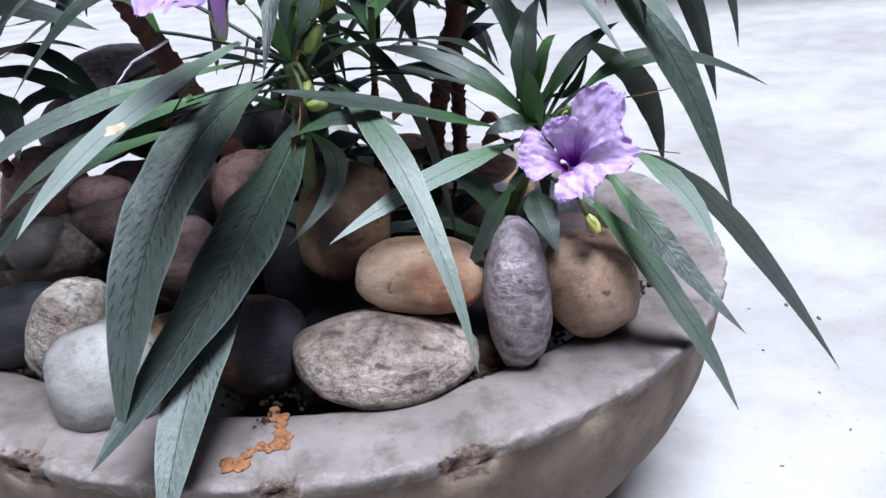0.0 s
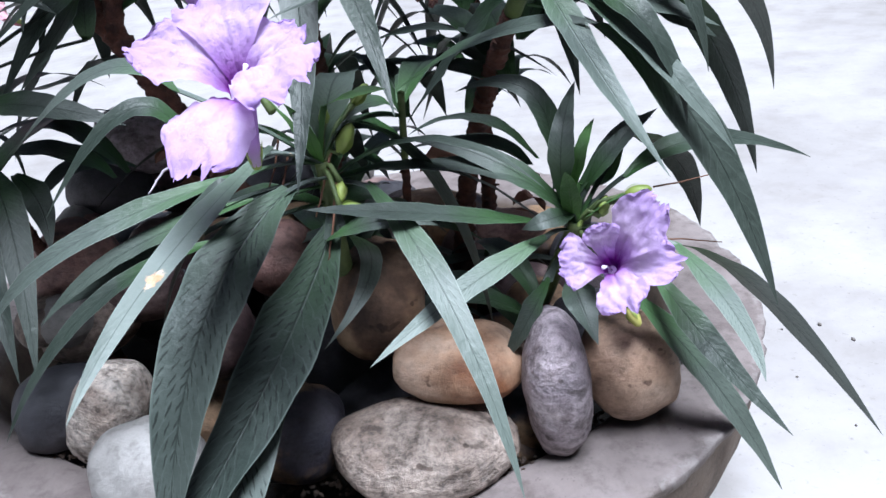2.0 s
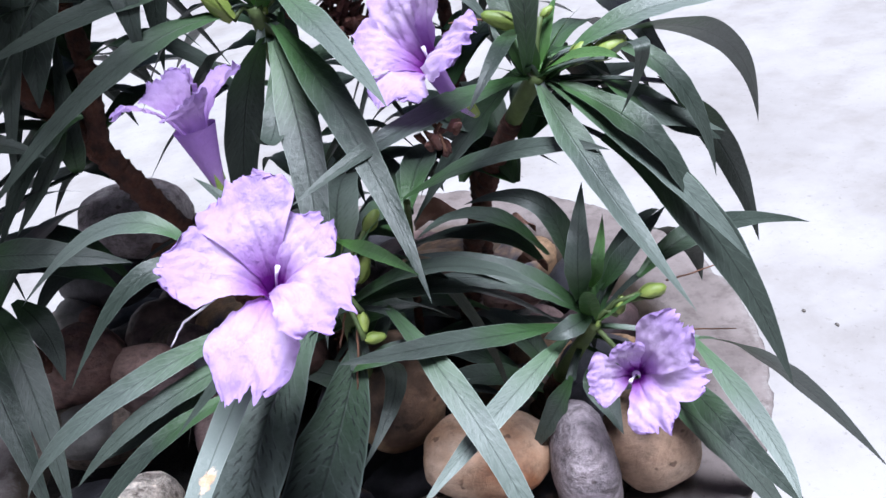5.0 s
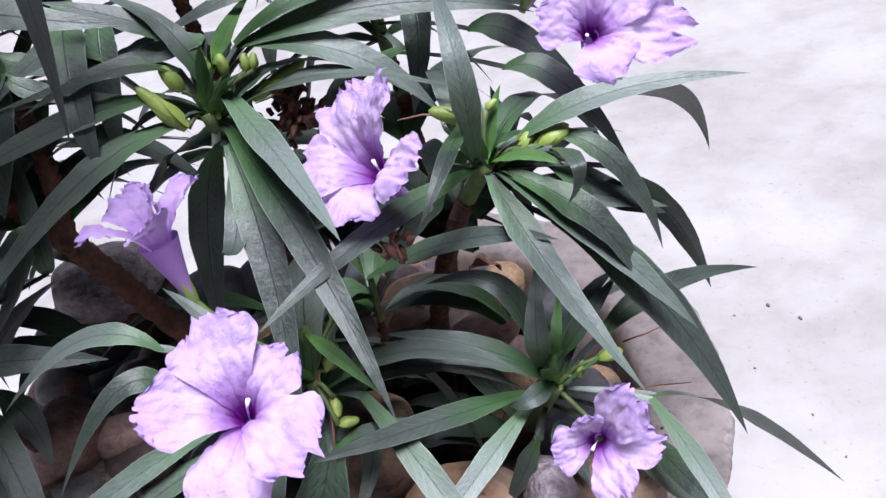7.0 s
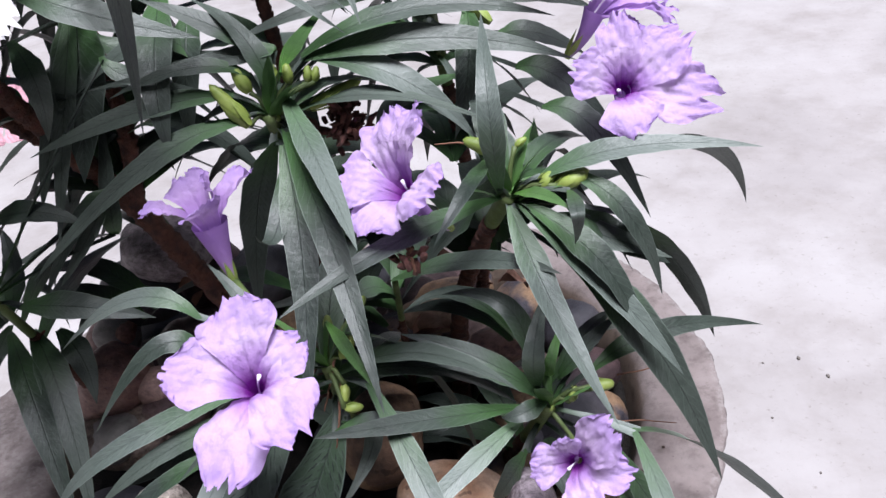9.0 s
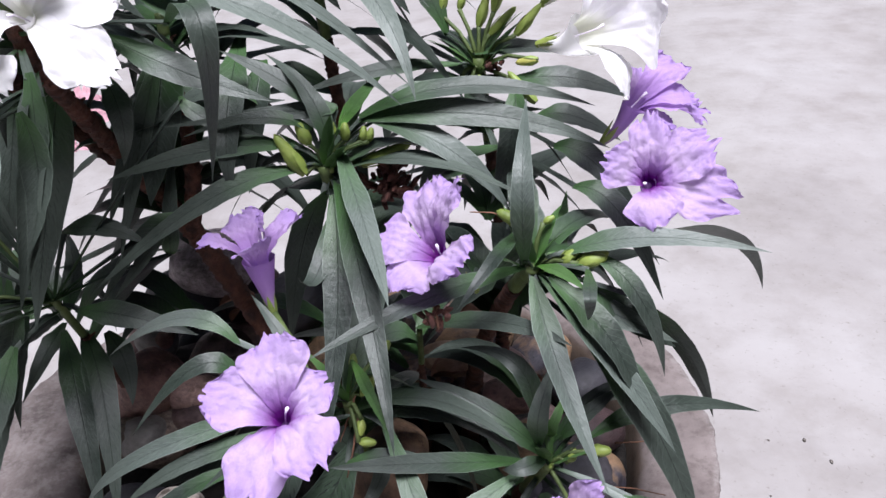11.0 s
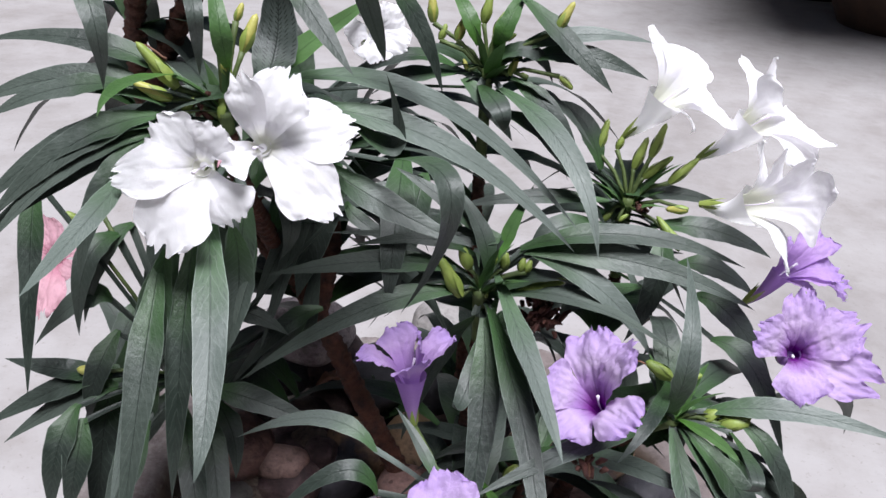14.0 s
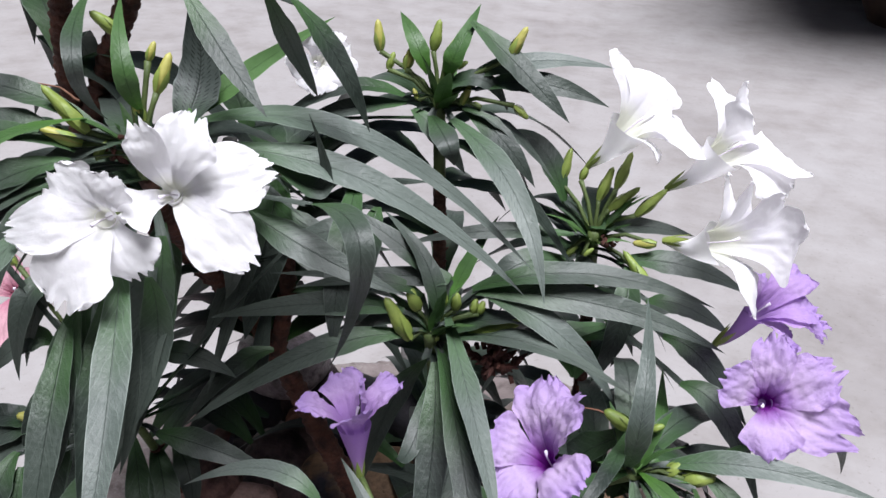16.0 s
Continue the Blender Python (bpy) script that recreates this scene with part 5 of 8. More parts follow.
plant_e = shoot('ruellia shoot with green buds and white flowers', (0.0450, 0.0300, 0.1200), (0.0680, 0.0000, 0.4160), (0.01, 0.0, 0.0), 0.0050, 0.80, knots=[(0.0704, 0.0499, 0.1300), (0.0744, 0.0399, 0.2692)])
leaf(plant_e, (0.0145, -0.0307, 0.2927), -168, 0.0899, -0.0093, (0.0461, 0.0010), 0.0094, side=0.0008, seed=0, root=(0.009, 0.001, -0.002), twist=-30)
leaf(plant_e, (0.0196, -0.0288, 0.2977), 10, 0.0557, -0.0025, (0.0265, 0.0027), 0.0115, side=-0.0012, seed=1, root=(0.003, -0.001, -0.002), twist=35)
leaf(plant_e, (0.0366, -0.0380, 0.2848), 3, 0.0674, -0.0109, (0.0346, 0.0021), 0.0133, side=-0.0007, seed=2, root=(-0.013, 0.009, 0.001), twist=35)
leaf(plant_e, (0.0181, -0.0328, 0.2892), -1, 0.0403, -0.0206, (0.0061, -0.0160), 0.0124, side=-0.0008, seed=3, root=(0.005, 0.003, 0.002), twist=35)
leaf(plant_e, (0.0060, -0.0239, 0.3067), 155, 0.0364, 0.0314, (0.0141, 0.0255), 0.0134, side=0.0016, seed=4, root=(0.017, -0.006, -0.011), twist=-30)
leaf(plant_e, (0.0356, -0.0564, 0.2569), -156, 0.0449, -0.0180, (0.0329, -0.0023), 0.0131, side=0.0029, seed=5, root=(-0.011, 0.030, -0.000), twist=-20)
leaf(plant_e, (0.0634, -0.0629, 0.2596), -17, 0.0493, -0.0374, (0.0213, -0.0057), 0.0141, side=0.0000, seed=6, root=(-0.039, 0.036, 0.002), twist=35)
leaf(plant_e, (0.0733, -0.0801, 0.2455), -28, 0.0514, -0.0504, (0.0249, -0.0079), 0.0137, side=0.0008, seed=7, root=(-0.049, 0.055, 0.001), twist=30)
leaf(plant_e, (0.0533, -0.0509, 0.2710), 4, 0.0446, -0.0147, (0.0200, 0.0003), 0.0131, side=-0.0013, seed=8, root=(-0.029, 0.023, 0.000), twist=35)
leaf(plant_e, (0.0426, -0.0401, 0.2836), -109, 0.0354, -0.0523, (0.0249, -0.0190), 0.0142, side=0.0078, seed=9, root=(-0.019, 0.012, -0.002))
leaf(plant_e, (0.0137, -0.0373, 0.2804), -150, 0.0431, -0.0264, (0.0346, 0.0012), 0.0145, side=0.0009, seed=10, root=(0.010, 0.009, 0.001), twist=-25)
leaf(plant_e, (0.0248, -0.0225, 0.2220), 189, 0.0628, -0.0676, (0.0308, -0.0028), 0.0185, side=0.0000, seed=11)
leaf(plant_e, (0.0247, -0.0255, 0.2516), 170, 0.0930, -0.0315, (0.0398, 0.0013), 0.0181, side=0.0000, seed=12)
leaf(plant_e, (0.0241, -0.0195, 0.1924), 154, 0.0647, -0.0323, (0.0354, 0.0149), 0.0145, side=0.0000, seed=13)
leaf(plant_e, (0.0240, -0.0279, 0.2753), 176, 0.0717, -0.0225, (0.0340, 0.0073), 0.0144, side=0.0000, seed=14)
leaf(plant_e, (0.0203, -0.0135, 0.1332), 37, 0.0804, -0.0014, (0.0431, 0.0247), 0.0136, side=0.0000, seed=15)
leaf(plant_e, (0.0247, -0.0255, 0.2516), 177, 0.0596, -0.0715, (0.0255, -0.0157), 0.0178, side=0.0000, seed=16)
leaf(plant_e, (0.0241, -0.0195, 0.1924), 52, 0.0588, -0.0117, (0.0310, 0.0164), 0.0187, side=0.0000, seed=17)
leaf(plant_e, (0.0226, -0.0165, 0.1628), 150, 0.0798, -0.0319, (0.0358, 0.0108), 0.0163, side=0.0000, seed=18)
leaf(plant_e, (0.0235, -0.0291, 0.2871), 90, 0.0923, -0.0179, (0.0417, 0.0127), 0.0171, side=0.0000, seed=19)
leaf(plant_e, (0.0235, -0.0291, 0.2871), 150, 0.0656, -0.0132, (0.0294, 0.0176), 0.0137, side=0.0000, seed=20)
leaf(plant_e, (0.0247, -0.0255, 0.2516), 144, 0.0679, -0.0549, (0.0331, 0.0097), 0.0135, side=0.0000, seed=21)
leaf(plant_e, (0.0248, -0.0225, 0.2220), 172, 0.0676, -0.0092, (0.0321, 0.0046), 0.0136, side=0.0000, seed=22)
leaf(plant_e, (0.0241, -0.0195, 0.1924), 50, 0.1316, -0.0041, (0.0580, 0.0219), 0.0189, side=0.0000, seed=23)
leaf(plant_e, (0.0241, -0.0195, 0.1924), 104, 0.1273, -0.0605, (0.0564, 0.0085), 0.0185, side=0.0000, seed=24)
leaf(plant_e, (0.0203, -0.0135, 0.1332), 65, 0.0782, -0.0180, (0.0347, 0.0149), 0.0144, side=0.0000, seed=25)
leaf(plant_e, (0.0203, -0.0135, 0.1332), 69, 0.1050, -0.0228, (0.0508, 0.0133), 0.0145, side=0.0000, seed=26)
leaf(plant_e, (0.0247, -0.0255, 0.2516), 28, 0.0584, -0.0463, (0.0273, -0.0036), 0.0136, side=0.0000, seed=27)
leaf(plant_e, (0.0240, -0.0279, 0.2753), 126, 0.0844, -0.0225, (0.0375, 0.0087), 0.0143, side=0.0000, seed=28)
leaf(plant_e, (0.0203, -0.0135, 0.1332), 51, 0.0857, 0.0023, (0.0439, 0.0134), 0.0175, side=0.0000, seed=29)
leaf(plant_e, (0.0248, -0.0225, 0.2220), 16, 0.0641, -0.0412, (0.0303, -0.0009), 0.0181, side=0.0000, seed=30)
leaf(plant_e, (0.0235, -0.0291, 0.2871), 4, 0.0201, 0.0312, (0.0091, 0.0187), 0.0075, side=0.0000, seed=31, mat=LEAF_YOUNG)
leaf(plant_e, (0.0235, -0.0291, 0.2871), 161, 0.0295, 0.0151, (0.0133, 0.0091), 0.0072, side=0.0000, seed=32, mat=LEAF_YOUNG)
leaf(plant_e, (0.0235, -0.0291, 0.2871), 346, 0.0179, 0.0174, (0.0081, 0.0104), 0.0059, side=0.0000, seed=33, mat=LEAF_YOUNG)
leaf(plant_e, (0.0235, -0.0291, 0.2871), 157, 0.0257, 0.0168, (0.0115, 0.0101), 0.0065, side=0.0000, seed=34, mat=LEAF_YOUNG)
leaf(plant_e, (0.0235, -0.0291, 0.2871), 315, 0.0265, 0.0143, (0.0119, 0.0086), 0.0061, side=0.0000, seed=35, mat=LEAF_YOUNG)
leaf(plant_e, (0.0235, -0.0291, 0.2871), 221, 0.0340, 0.0257, (0.0153, 0.0154), 0.0076, side=0.0000, seed=36, mat=LEAF_YOUNG)
leaf(plant_e, (0.0235, -0.0291, 0.2871), 52, 0.0326, 0.0203, (0.0147, 0.0122), 0.0064, side=0.0000, seed=37, mat=LEAF_YOUNG)
leaf(plant_e, (0.0235, -0.0291, 0.2871), 356, 0.0234, 0.0330, (0.0105, 0.0198), 0.0059, side=0.0000, seed=38, mat=LEAF_YOUNG)
leaf(plant_e, (0.0235, -0.0291, 0.2871), 65, 0.0221, 0.0236, (0.0100, 0.0142), 0.0053, side=0.0000, seed=39, mat=LEAF_YOUNG)

plant_f = shoot('tall ruellia shoot with broad leaves, yellow buds and white flowers', (-0.1100, 0.0150, 0.1200), (-0.1104, -0.1160, 0.4824), (-0.008, 0.0, 0.0), 0.0052, 0.90, knots=[(-0.1150, -0.0310, 0.3510), (-0.1180, -0.0560, 0.3900), (-0.1140, -0.0980, 0.4450)])
leaf(plant_f, (-0.0028, -0.1466, 0.3338), -70, 0.1046, -0.0591, (0.0735, -0.0322), 0.0125, side=0.0046, seed=0, root=(0.000, 0.024, 0.004), mat=LEAF_PALE)
leaf(plant_f, (-0.0102, -0.1620, 0.3195), -100, 0.0587, -0.0987, (0.0308, -0.0463), 0.0147, side=0.0020, seed=1, root=(0.007, 0.046, 0.001), twist=-10, mat=LEAF_PALE)
leaf(plant_f, (-0.0041, -0.1601, 0.3169), -82, 0.0526, -0.0919, (0.0350, -0.0392), 0.0124, side=0.0025, seed=2, root=(0.000, 0.044, 0.003))
leaf(plant_f, (0.0103, -0.1403, 0.3329), -91, 0.0399, -0.0703, (0.0161, -0.0314), 0.0132, side=0.0023, seed=3, root=(-0.013, 0.018, 0.005))
leaf(plant_f, (-0.0213, -0.1439, 0.3621), -151, 0.0711, -0.0428, (0.0347, -0.0107), 0.0139, side=0.0000, seed=4, root=(0.021, 0.013, 0.000), twist=-40)
leaf(plant_f, (-0.0191, -0.1451, 0.3557), -150, 0.0739, -0.0450, (0.0347, -0.0095), 0.0115, side=-0.0002, seed=5, root=(0.018, 0.016, 0.001), twist=-35)
leaf(plant_f, (-0.0302, -0.1461, 0.3743), -165, 0.0581, -0.0164, (0.0298, -0.0029), 0.0108, side=0.0006, seed=6, root=(0.030, 0.015, -0.012), twist=-40)
leaf(plant_f, (-0.0267, -0.1557, 0.3467), -82, 0.0935, -0.0040, (0.0545, -0.0027), 0.0086, side=0.0004, seed=7, root=(0.025, 0.029, 0.004), twist=-20, mat=LEAF_PALE)
leaf(plant_f, (0.0117, -0.1226, 0.3707), 79, 0.1233, 0.0193, (0.0520, 0.0102), 0.0101, side=0.0011, seed=8, root=(-0.012, -0.008, -0.008), twist=25, mat=LEAF_YOUNG)
leaf(plant_f, (0.0117, -0.1226, 0.3707), 21, 0.1498, -0.0713, (0.0713, -0.0052), 0.0127, side=0.0020, seed=9, root=(-0.012, -0.008, -0.008), twist=35, mat=LEAF_PALE)
leaf(plant_f, (0.0187, -0.1230, 0.3635), 14, 0.1360, -0.0651, (0.0690, -0.0130), 0.0137, side=0.0008, seed=10, root=(-0.019, -0.008, -0.001), twist=35, mat=LEAF_PALE)
leaf(plant_f, (-0.0173, -0.1348, 0.3764), -79, 0.0812, 0.0118, (0.0503, 0.0122), 0.0049, side=-0.0028, seed=11, root=(0.017, 0.004, -0.014), twist=-30, mat=LEAF_YOUNG)
leaf(plant_f, (-0.0155, -0.1344, 0.3743), -175, 0.0817, 0.0084, (0.0382, 0.0128), 0.0106, side=0.0003, seed=12, root=(0.015, 0.003, -0.012), twist=-35)
leaf(plant_f, (-0.0244, -0.1487, 0.3563), -118, 0.0385, -0.0540, (0.0258, -0.0209), 0.0108, side=0.0008, seed=13, root=(0.023, 0.020, 0.000), twist=-30)
leaf(plant_f, (0.0451, -0.1174, 0.3628), 16, 0.0185, 0.0172, (0.0233, -0.0132), 0.0114, side=-0.0019, seed=14, root=(-0.045, -0.014, -0.000), twist=35)
leaf(plant_f, (0.0389, -0.1274, 0.3438), -4, 0.0683, -0.0271, (0.0299, -0.0137), 0.0143, side=-0.0015, seed=15, root=(-0.041, 0.003, 0.000), twist=30)
leaf(plant_f, (0.0630, -0.1207, 0.3446), -56, 0.0312, -0.0572, (0.0623, 0.0131), 0.0107, side=0.0043, seed=16, root=(-0.065, -0.004, -0.000))
leaf(plant_f, (0.0118, -0.1230, 0.3696), 96, 0.0275, 0.0488, (0.0261, 0.0167), 0.0184, side=-0.0016, seed=17, root=(-0.012, -0.008, -0.007), mat=LEAF_SPOT, taper=2.1)
leaf(plant_f, (-0.0004, -0.1252, 0.3779), 125, 0.0259, 0.0393, (-0.0125, 0.0234), 0.0078, side=0.0043, seed=18, root=(-0.000, -0.006, -0.016), mat=LEAF_YOUNG)
leaf(plant_f, (0.0059, -0.1261, 0.3675), -157, 0.0687, -0.0297, (0.0300, -0.0031), 0.0123, side=-0.0000, seed=19, root=(-0.006, -0.005, -0.005), twist=-35)
leaf(plant_f, (-0.0201, -0.1408, 0.3656), -169, 0.0778, -0.0054, (0.0350, 0.0088), 0.0143, side=-0.0001, seed=20, root=(0.020, 0.010, -0.003), twist=-35)
leaf(plant_f, (-0.0158, -0.1415, 0.3583), -156, 0.0828, -0.0379, (0.0414, -0.0059), 0.0144, side=-0.0001, seed=21, root=(0.015, 0.013, -0.002), twist=-35)
leaf(plant_f, (-0.0153, -0.1432, 0.3544), -154, 0.0833, -0.0436, (0.0382, -0.0123), 0.0131, side=0.0001, seed=22, root=(0.014, 0.014, 0.002), twist=-35)
leaf(plant_f, (0.0099, -0.1527, 0.3210), -87, 0.0274, -0.0523, (0.0084, -0.0263), 0.0143, side=0.0038, seed=23, root=(-0.013, 0.035, 0.005))
leaf(plant_f, (-0.0106, -0.1694, 0.3166), -95, 0.0474, -0.0796, (0.0205, -0.0310), 0.0144, side=0.0009, seed=24, root=(0.007, 0.054, 0.004), twist=-5)
leaf(plant_f, (-0.0135, -0.1709, 0.3115), -81, 0.0706, -0.0833, (0.0407, -0.0357), 0.0132, side=0.0020, seed=25, root=(0.009, 0.057, 0.003))
leaf(plant_f, (0.0130, -0.1418, 0.3232), -100, 0.0454, -0.0757, (0.0193, -0.0326), 0.0157, side=0.0012, seed=26, root=(-0.016, 0.024, 0.003), twist=-10)
leaf(plant_f, (-0.0054, -0.1016, 0.3093), 104, 0.1284, -0.0097, (0.0651, 0.0265), 0.0146, side=0.0000, seed=27)
leaf(plant_f, (-0.0053, -0.0484, 0.2348), 125, 0.1282, -0.0056, (0.0644, 0.0094), 0.0159, side=0.0000, seed=28)
leaf(plant_f, (-0.0080, -0.0727, 0.2724), 89, 0.1103, -0.0078, (0.0564, 0.0094), 0.0185, side=0.0000, seed=29)
leaf(plant_f, (-0.0080, -0.0727, 0.2724), 154, 0.0714, -0.0593, (0.0329, 0.0053), 0.0184, side=0.0000, seed=30)
leaf(plant_f, (-0.0054, -0.1016, 0.3093), 136, 0.0718, 0.0142, (0.0332, 0.0228), 0.0151, side=0.0000, seed=31)
leaf(plant_f, (-0.0054, -0.1016, 0.3093), 65, 0.0701, 0.0034, (0.0341, 0.0176), 0.0155, side=0.0000, seed=33)
leaf(plant_f, (-0.0029, -0.1202, 0.3375), 191, 0.0697, -0.0420, (0.0362, -0.0074), 0.0179, side=0.0000, seed=34)
leaf(plant_f, (-0.0053, -0.0484, 0.2348), 72, 0.0902, -0.0233, (0.0455, 0.0060), 0.0173, side=0.0000, seed=35)
leaf(plant_f, (-0.0029, -0.1202, 0.3375), 140, 0.1327, -0.0489, (0.0710, -0.0009), 0.0181, side=0.0000, seed=36)
leaf(plant_f, (-0.0029, -0.1202, 0.3375), 147, 0.0661, -0.0626, (0.0353, -0.0132), 0.0149, side=0.0000, seed=37)
leaf(plant_f, (-0.0029, -0.1202, 0.3375), 140, 0.0779, -0.0443, (0.0364, 0.0079), 0.0145, side=0.0000, seed=38)
leaf(plant_f, (-0.0015, -0.1264, 0.3517), 131, 0.1245, -0.0076, (0.0567, 0.0117), 0.0171, side=0.0000, seed=40)
leaf(plant_f, (-0.0080, -0.0727, 0.2724), 181, 0.0729, -0.0620, (0.0317, -0.0114), 0.0150, side=0.0000, seed=41)
leaf(plant_f, (-0.0029, -0.1202, 0.3375), 194, 0.0638, 0.0100, (0.0313, 0.0181), 0.0155, side=0.0000, seed=42)
leaf(plant_f, (-0.0015, -0.1264, 0.3517), 67, 0.0961, -0.0538, (0.0422, -0.0067), 0.0140, side=0.0000, seed=44)
leaf(plant_f, (-0.0080, -0.0727, 0.2724), 43, 0.0750, -0.0141, (0.0341, 0.0027), 0.0139, side=0.0000, seed=46)
leaf(plant_f, (-0.0015, -0.1264, 0.3517), 38, 0.0641, -0.0062, (0.0336, 0.0145), 0.0185, side=0.0000, seed=48)
leaf(plant_f, (-0.0029, -0.1202, 0.3375), 50, 0.0583, -0.0042, (0.0318, 0.0065), 0.0164, side=0.0000, seed=49)
leaf(plant_f, (-0.0053, -0.0484, 0.2348), 117, 0.0737, 0.0084, (0.0372, 0.0223), 0.0150, side=0.0000, seed=51)
leaf(plant_f, (-0.0029, -0.1202, 0.3375), 161, 0.0652, -0.0008, (0.0279, 0.0216), 0.0166, side=0.0000, seed=53)
leaf(plant_f, (-0.0053, -0.0484, 0.2348), 75, 0.0839, -0.0256, (0.0430, 0.0046), 0.0150, side=0.0000, seed=54)
leaf(plant_f, (-0.0013, -0.1271, 0.3515), 188, 0.0095, 0.0216, (0.0043, 0.0130), 0.0082, side=0.0000, seed=55, mat=LEAF_YOUNG)
leaf(plant_f, (-0.0013, -0.1271, 0.3515), 148, 0.0142, 0.0272, (0.0064, 0.0163), 0.0054, side=0.0000, seed=56, mat=LEAF_YOUNG)
leaf(plant_f, (-0.0013, -0.1271, 0.3515), 2, 0.0078, 0.0280, (0.0035, 0.0168), 0.0051, side=0.0000, seed=57, mat=LEAF_YOUNG)

plant_g = shoot('tall ruellia shoot with many yellow-green buds', (-0.0200, 0.0500, 0.1200), (-0.0160, -0.0032, 0.4800), (0.0, 0.01, 0.0), 0.0050, 0.85)
leaf(plant_g, (0.0166, -0.0446, 0.3959), -16, 0.0544, -0.0397, (0.0295, -0.0192), 0.0135, side=-0.0007, seed=0, root=(-0.013, -0.009, -0.036), twist=35)
leaf(plant_g, (-0.0083, -0.0569, 0.3536), -22, 0.0326, -0.0261, (0.0188, -0.0095), 0.0126, side=-0.0022, seed=1, root=(0.012, 0.005, 0.000), twist=30)
leaf(plant_g, (0.0091, -0.0558, 0.3512), -55, 0.1074, -0.0442, (0.0699, -0.0082), 0.0123, side=0.0009, seed=2, root=(-0.005, 0.004, 0.003), twist=15, mat=LEAF_PALE)
leaf(plant_g, (-0.0119, -0.0557, 0.3587), -163, 0.0677, -0.0170, (0.0316, 0.0047), 0.0113, side=0.0002, seed=3, root=(0.016, 0.003, 0.001), twist=-35)
leaf(plant_g, (-0.0115, -0.0565, 0.3561), -165, 0.0537, -0.0114, (0.0285, -0.0025), 0.0114, side=0.0009, seed=4, root=(0.015, 0.005, -0.002), twist=-35)
leaf(plant_g, (0.0149, -0.0499, 0.3692), 12, 0.0730, 0.0081, (0.0353, 0.0104), 0.0113, side=-0.0004, seed=5, root=(-0.011, -0.003, -0.009), twist=35, mat=LEAF_PALE)
leaf(plant_g, (0.0213, -0.0510, 0.3645), 7, 0.0657, -0.0040, (0.0300, 0.0058), 0.0138, side=-0.0003, seed=6, root=(-0.017, -0.002, -0.005), twist=35)
leaf(plant_g, (0.0021, -0.0534, 0.3598), 6, 0.0364, -0.0052, (0.0213, 0.0112), 0.0113, side=-0.0013, seed=7, twist=35)
leaf(plant_g, (0.0005, -0.0564, 0.3517), -49, 0.0257, -0.0175, (0.0310, -0.0027), 0.0120, side=-0.0073, seed=8, root=(0.003, 0.005, 0.002), twist=15)
leaf(plant_g, (0.0169, -0.0537, 0.3560), -18, 0.0415, -0.0321, (0.0236, -0.0119), 0.0126, side=-0.0012, seed=9, root=(-0.013, 0.002, -0.002), twist=35)
leaf(plant_g, (-0.0022, -0.0509, 0.3702), 135, 0.0282, 0.0242, (0.0049, 0.0161), 0.0093, side=0.0053, seed=10, root=(0.006, -0.002, -0.010), twist=-15, mat=LEAF_YOUNG)
leaf(plant_g, (0.0062, -0.0499, 0.3709), 67, 0.0285, 0.0291, (0.0010, 0.0153), 0.0105, side=-0.0069, seed=11, root=(-0.002, -0.003, -0.011), twist=5, mat=LEAF_YOUNG)
leaf(plant_g, (-0.0811, -0.0882, 0.3453), 144, 0.0422, 0.0505, (0.0166, 0.0266), 0.0184, side=0.0013, seed=12, root=(0.085, 0.038, 0.003), twist=-10)
leaf(plant_g, (0.0030, -0.0324, 0.2700), 184, 0.0627, -0.0158, (0.0344, 0.0043), 0.0169, side=0.0000, seed=13)
leaf(plant_g, (0.0030, -0.0324, 0.2700), 176, 0.0750, -0.0109, (0.0358, 0.0141), 0.0158, side=0.0000, seed=14)
leaf(plant_g, (0.0039, -0.0504, 0.3492), 179, 0.0835, -0.0350, (0.0398, 0.0021), 0.0180, side=0.0000, seed=15)
leaf(plant_g, (0.0037, -0.0469, 0.3348), 33, 0.0942, -0.0282, (0.0399, 0.0115), 0.0159, side=0.0000, seed=16)
leaf(plant_g, (0.0039, -0.0504, 0.3492), -5, 0.0614, -0.0255, (0.0284, 0.0015), 0.0169, side=0.0000, seed=17)
leaf(plant_g, (0.0034, -0.0401, 0.3060), 8, 0.0955, -0.0359, (0.0419, -0.0039), 0.0140, side=0.0000, seed=18)
leaf(plant_g, (0.0022, -0.0194, 0.1980), 194, 0.0872, -0.0302, (0.0394, 0.0090), 0.0159, side=0.0000, seed=19)
leaf(plant_g, (0.0037, -0.0469, 0.3348), -12, 0.0827, -0.0617, (0.0373, -0.0121), 0.0159, side=0.0000, seed=20)
leaf(plant_g, (0.0034, -0.0401, 0.3060), 169, 0.0700, 0.0072, (0.0373, 0.0249), 0.0139, side=0.0000, seed=21)
leaf(plant_g, (0.0022, -0.0194, 0.1980), 10, 0.0687, -0.0490, (0.0344, 0.0053), 0.0139, side=0.0000, seed=22)
leaf(plant_g, (0.0018, -0.0140, 0.1620), 97, 0.1034, -0.0485, (0.0510, 0.0087), 0.0156, side=0.0000, seed=23)
leaf(plant_g, (0.0026, -0.0255, 0.2340), 132, 0.1282, -0.0372, (0.0573, 0.0007), 0.0176, side=0.0000, seed=24)
leaf(plant_g, (0.0014, -0.0095, 0.1260), 131, 0.0638, 0.0046, (0.0346, 0.0214), 0.0154, side=0.0000, seed=25)
leaf(plant_g, (0.0018, -0.0140, 0.1620), -13, 0.0563, -0.0399, (0.0300, 0.0051), 0.0146, side=0.0000, seed=26)
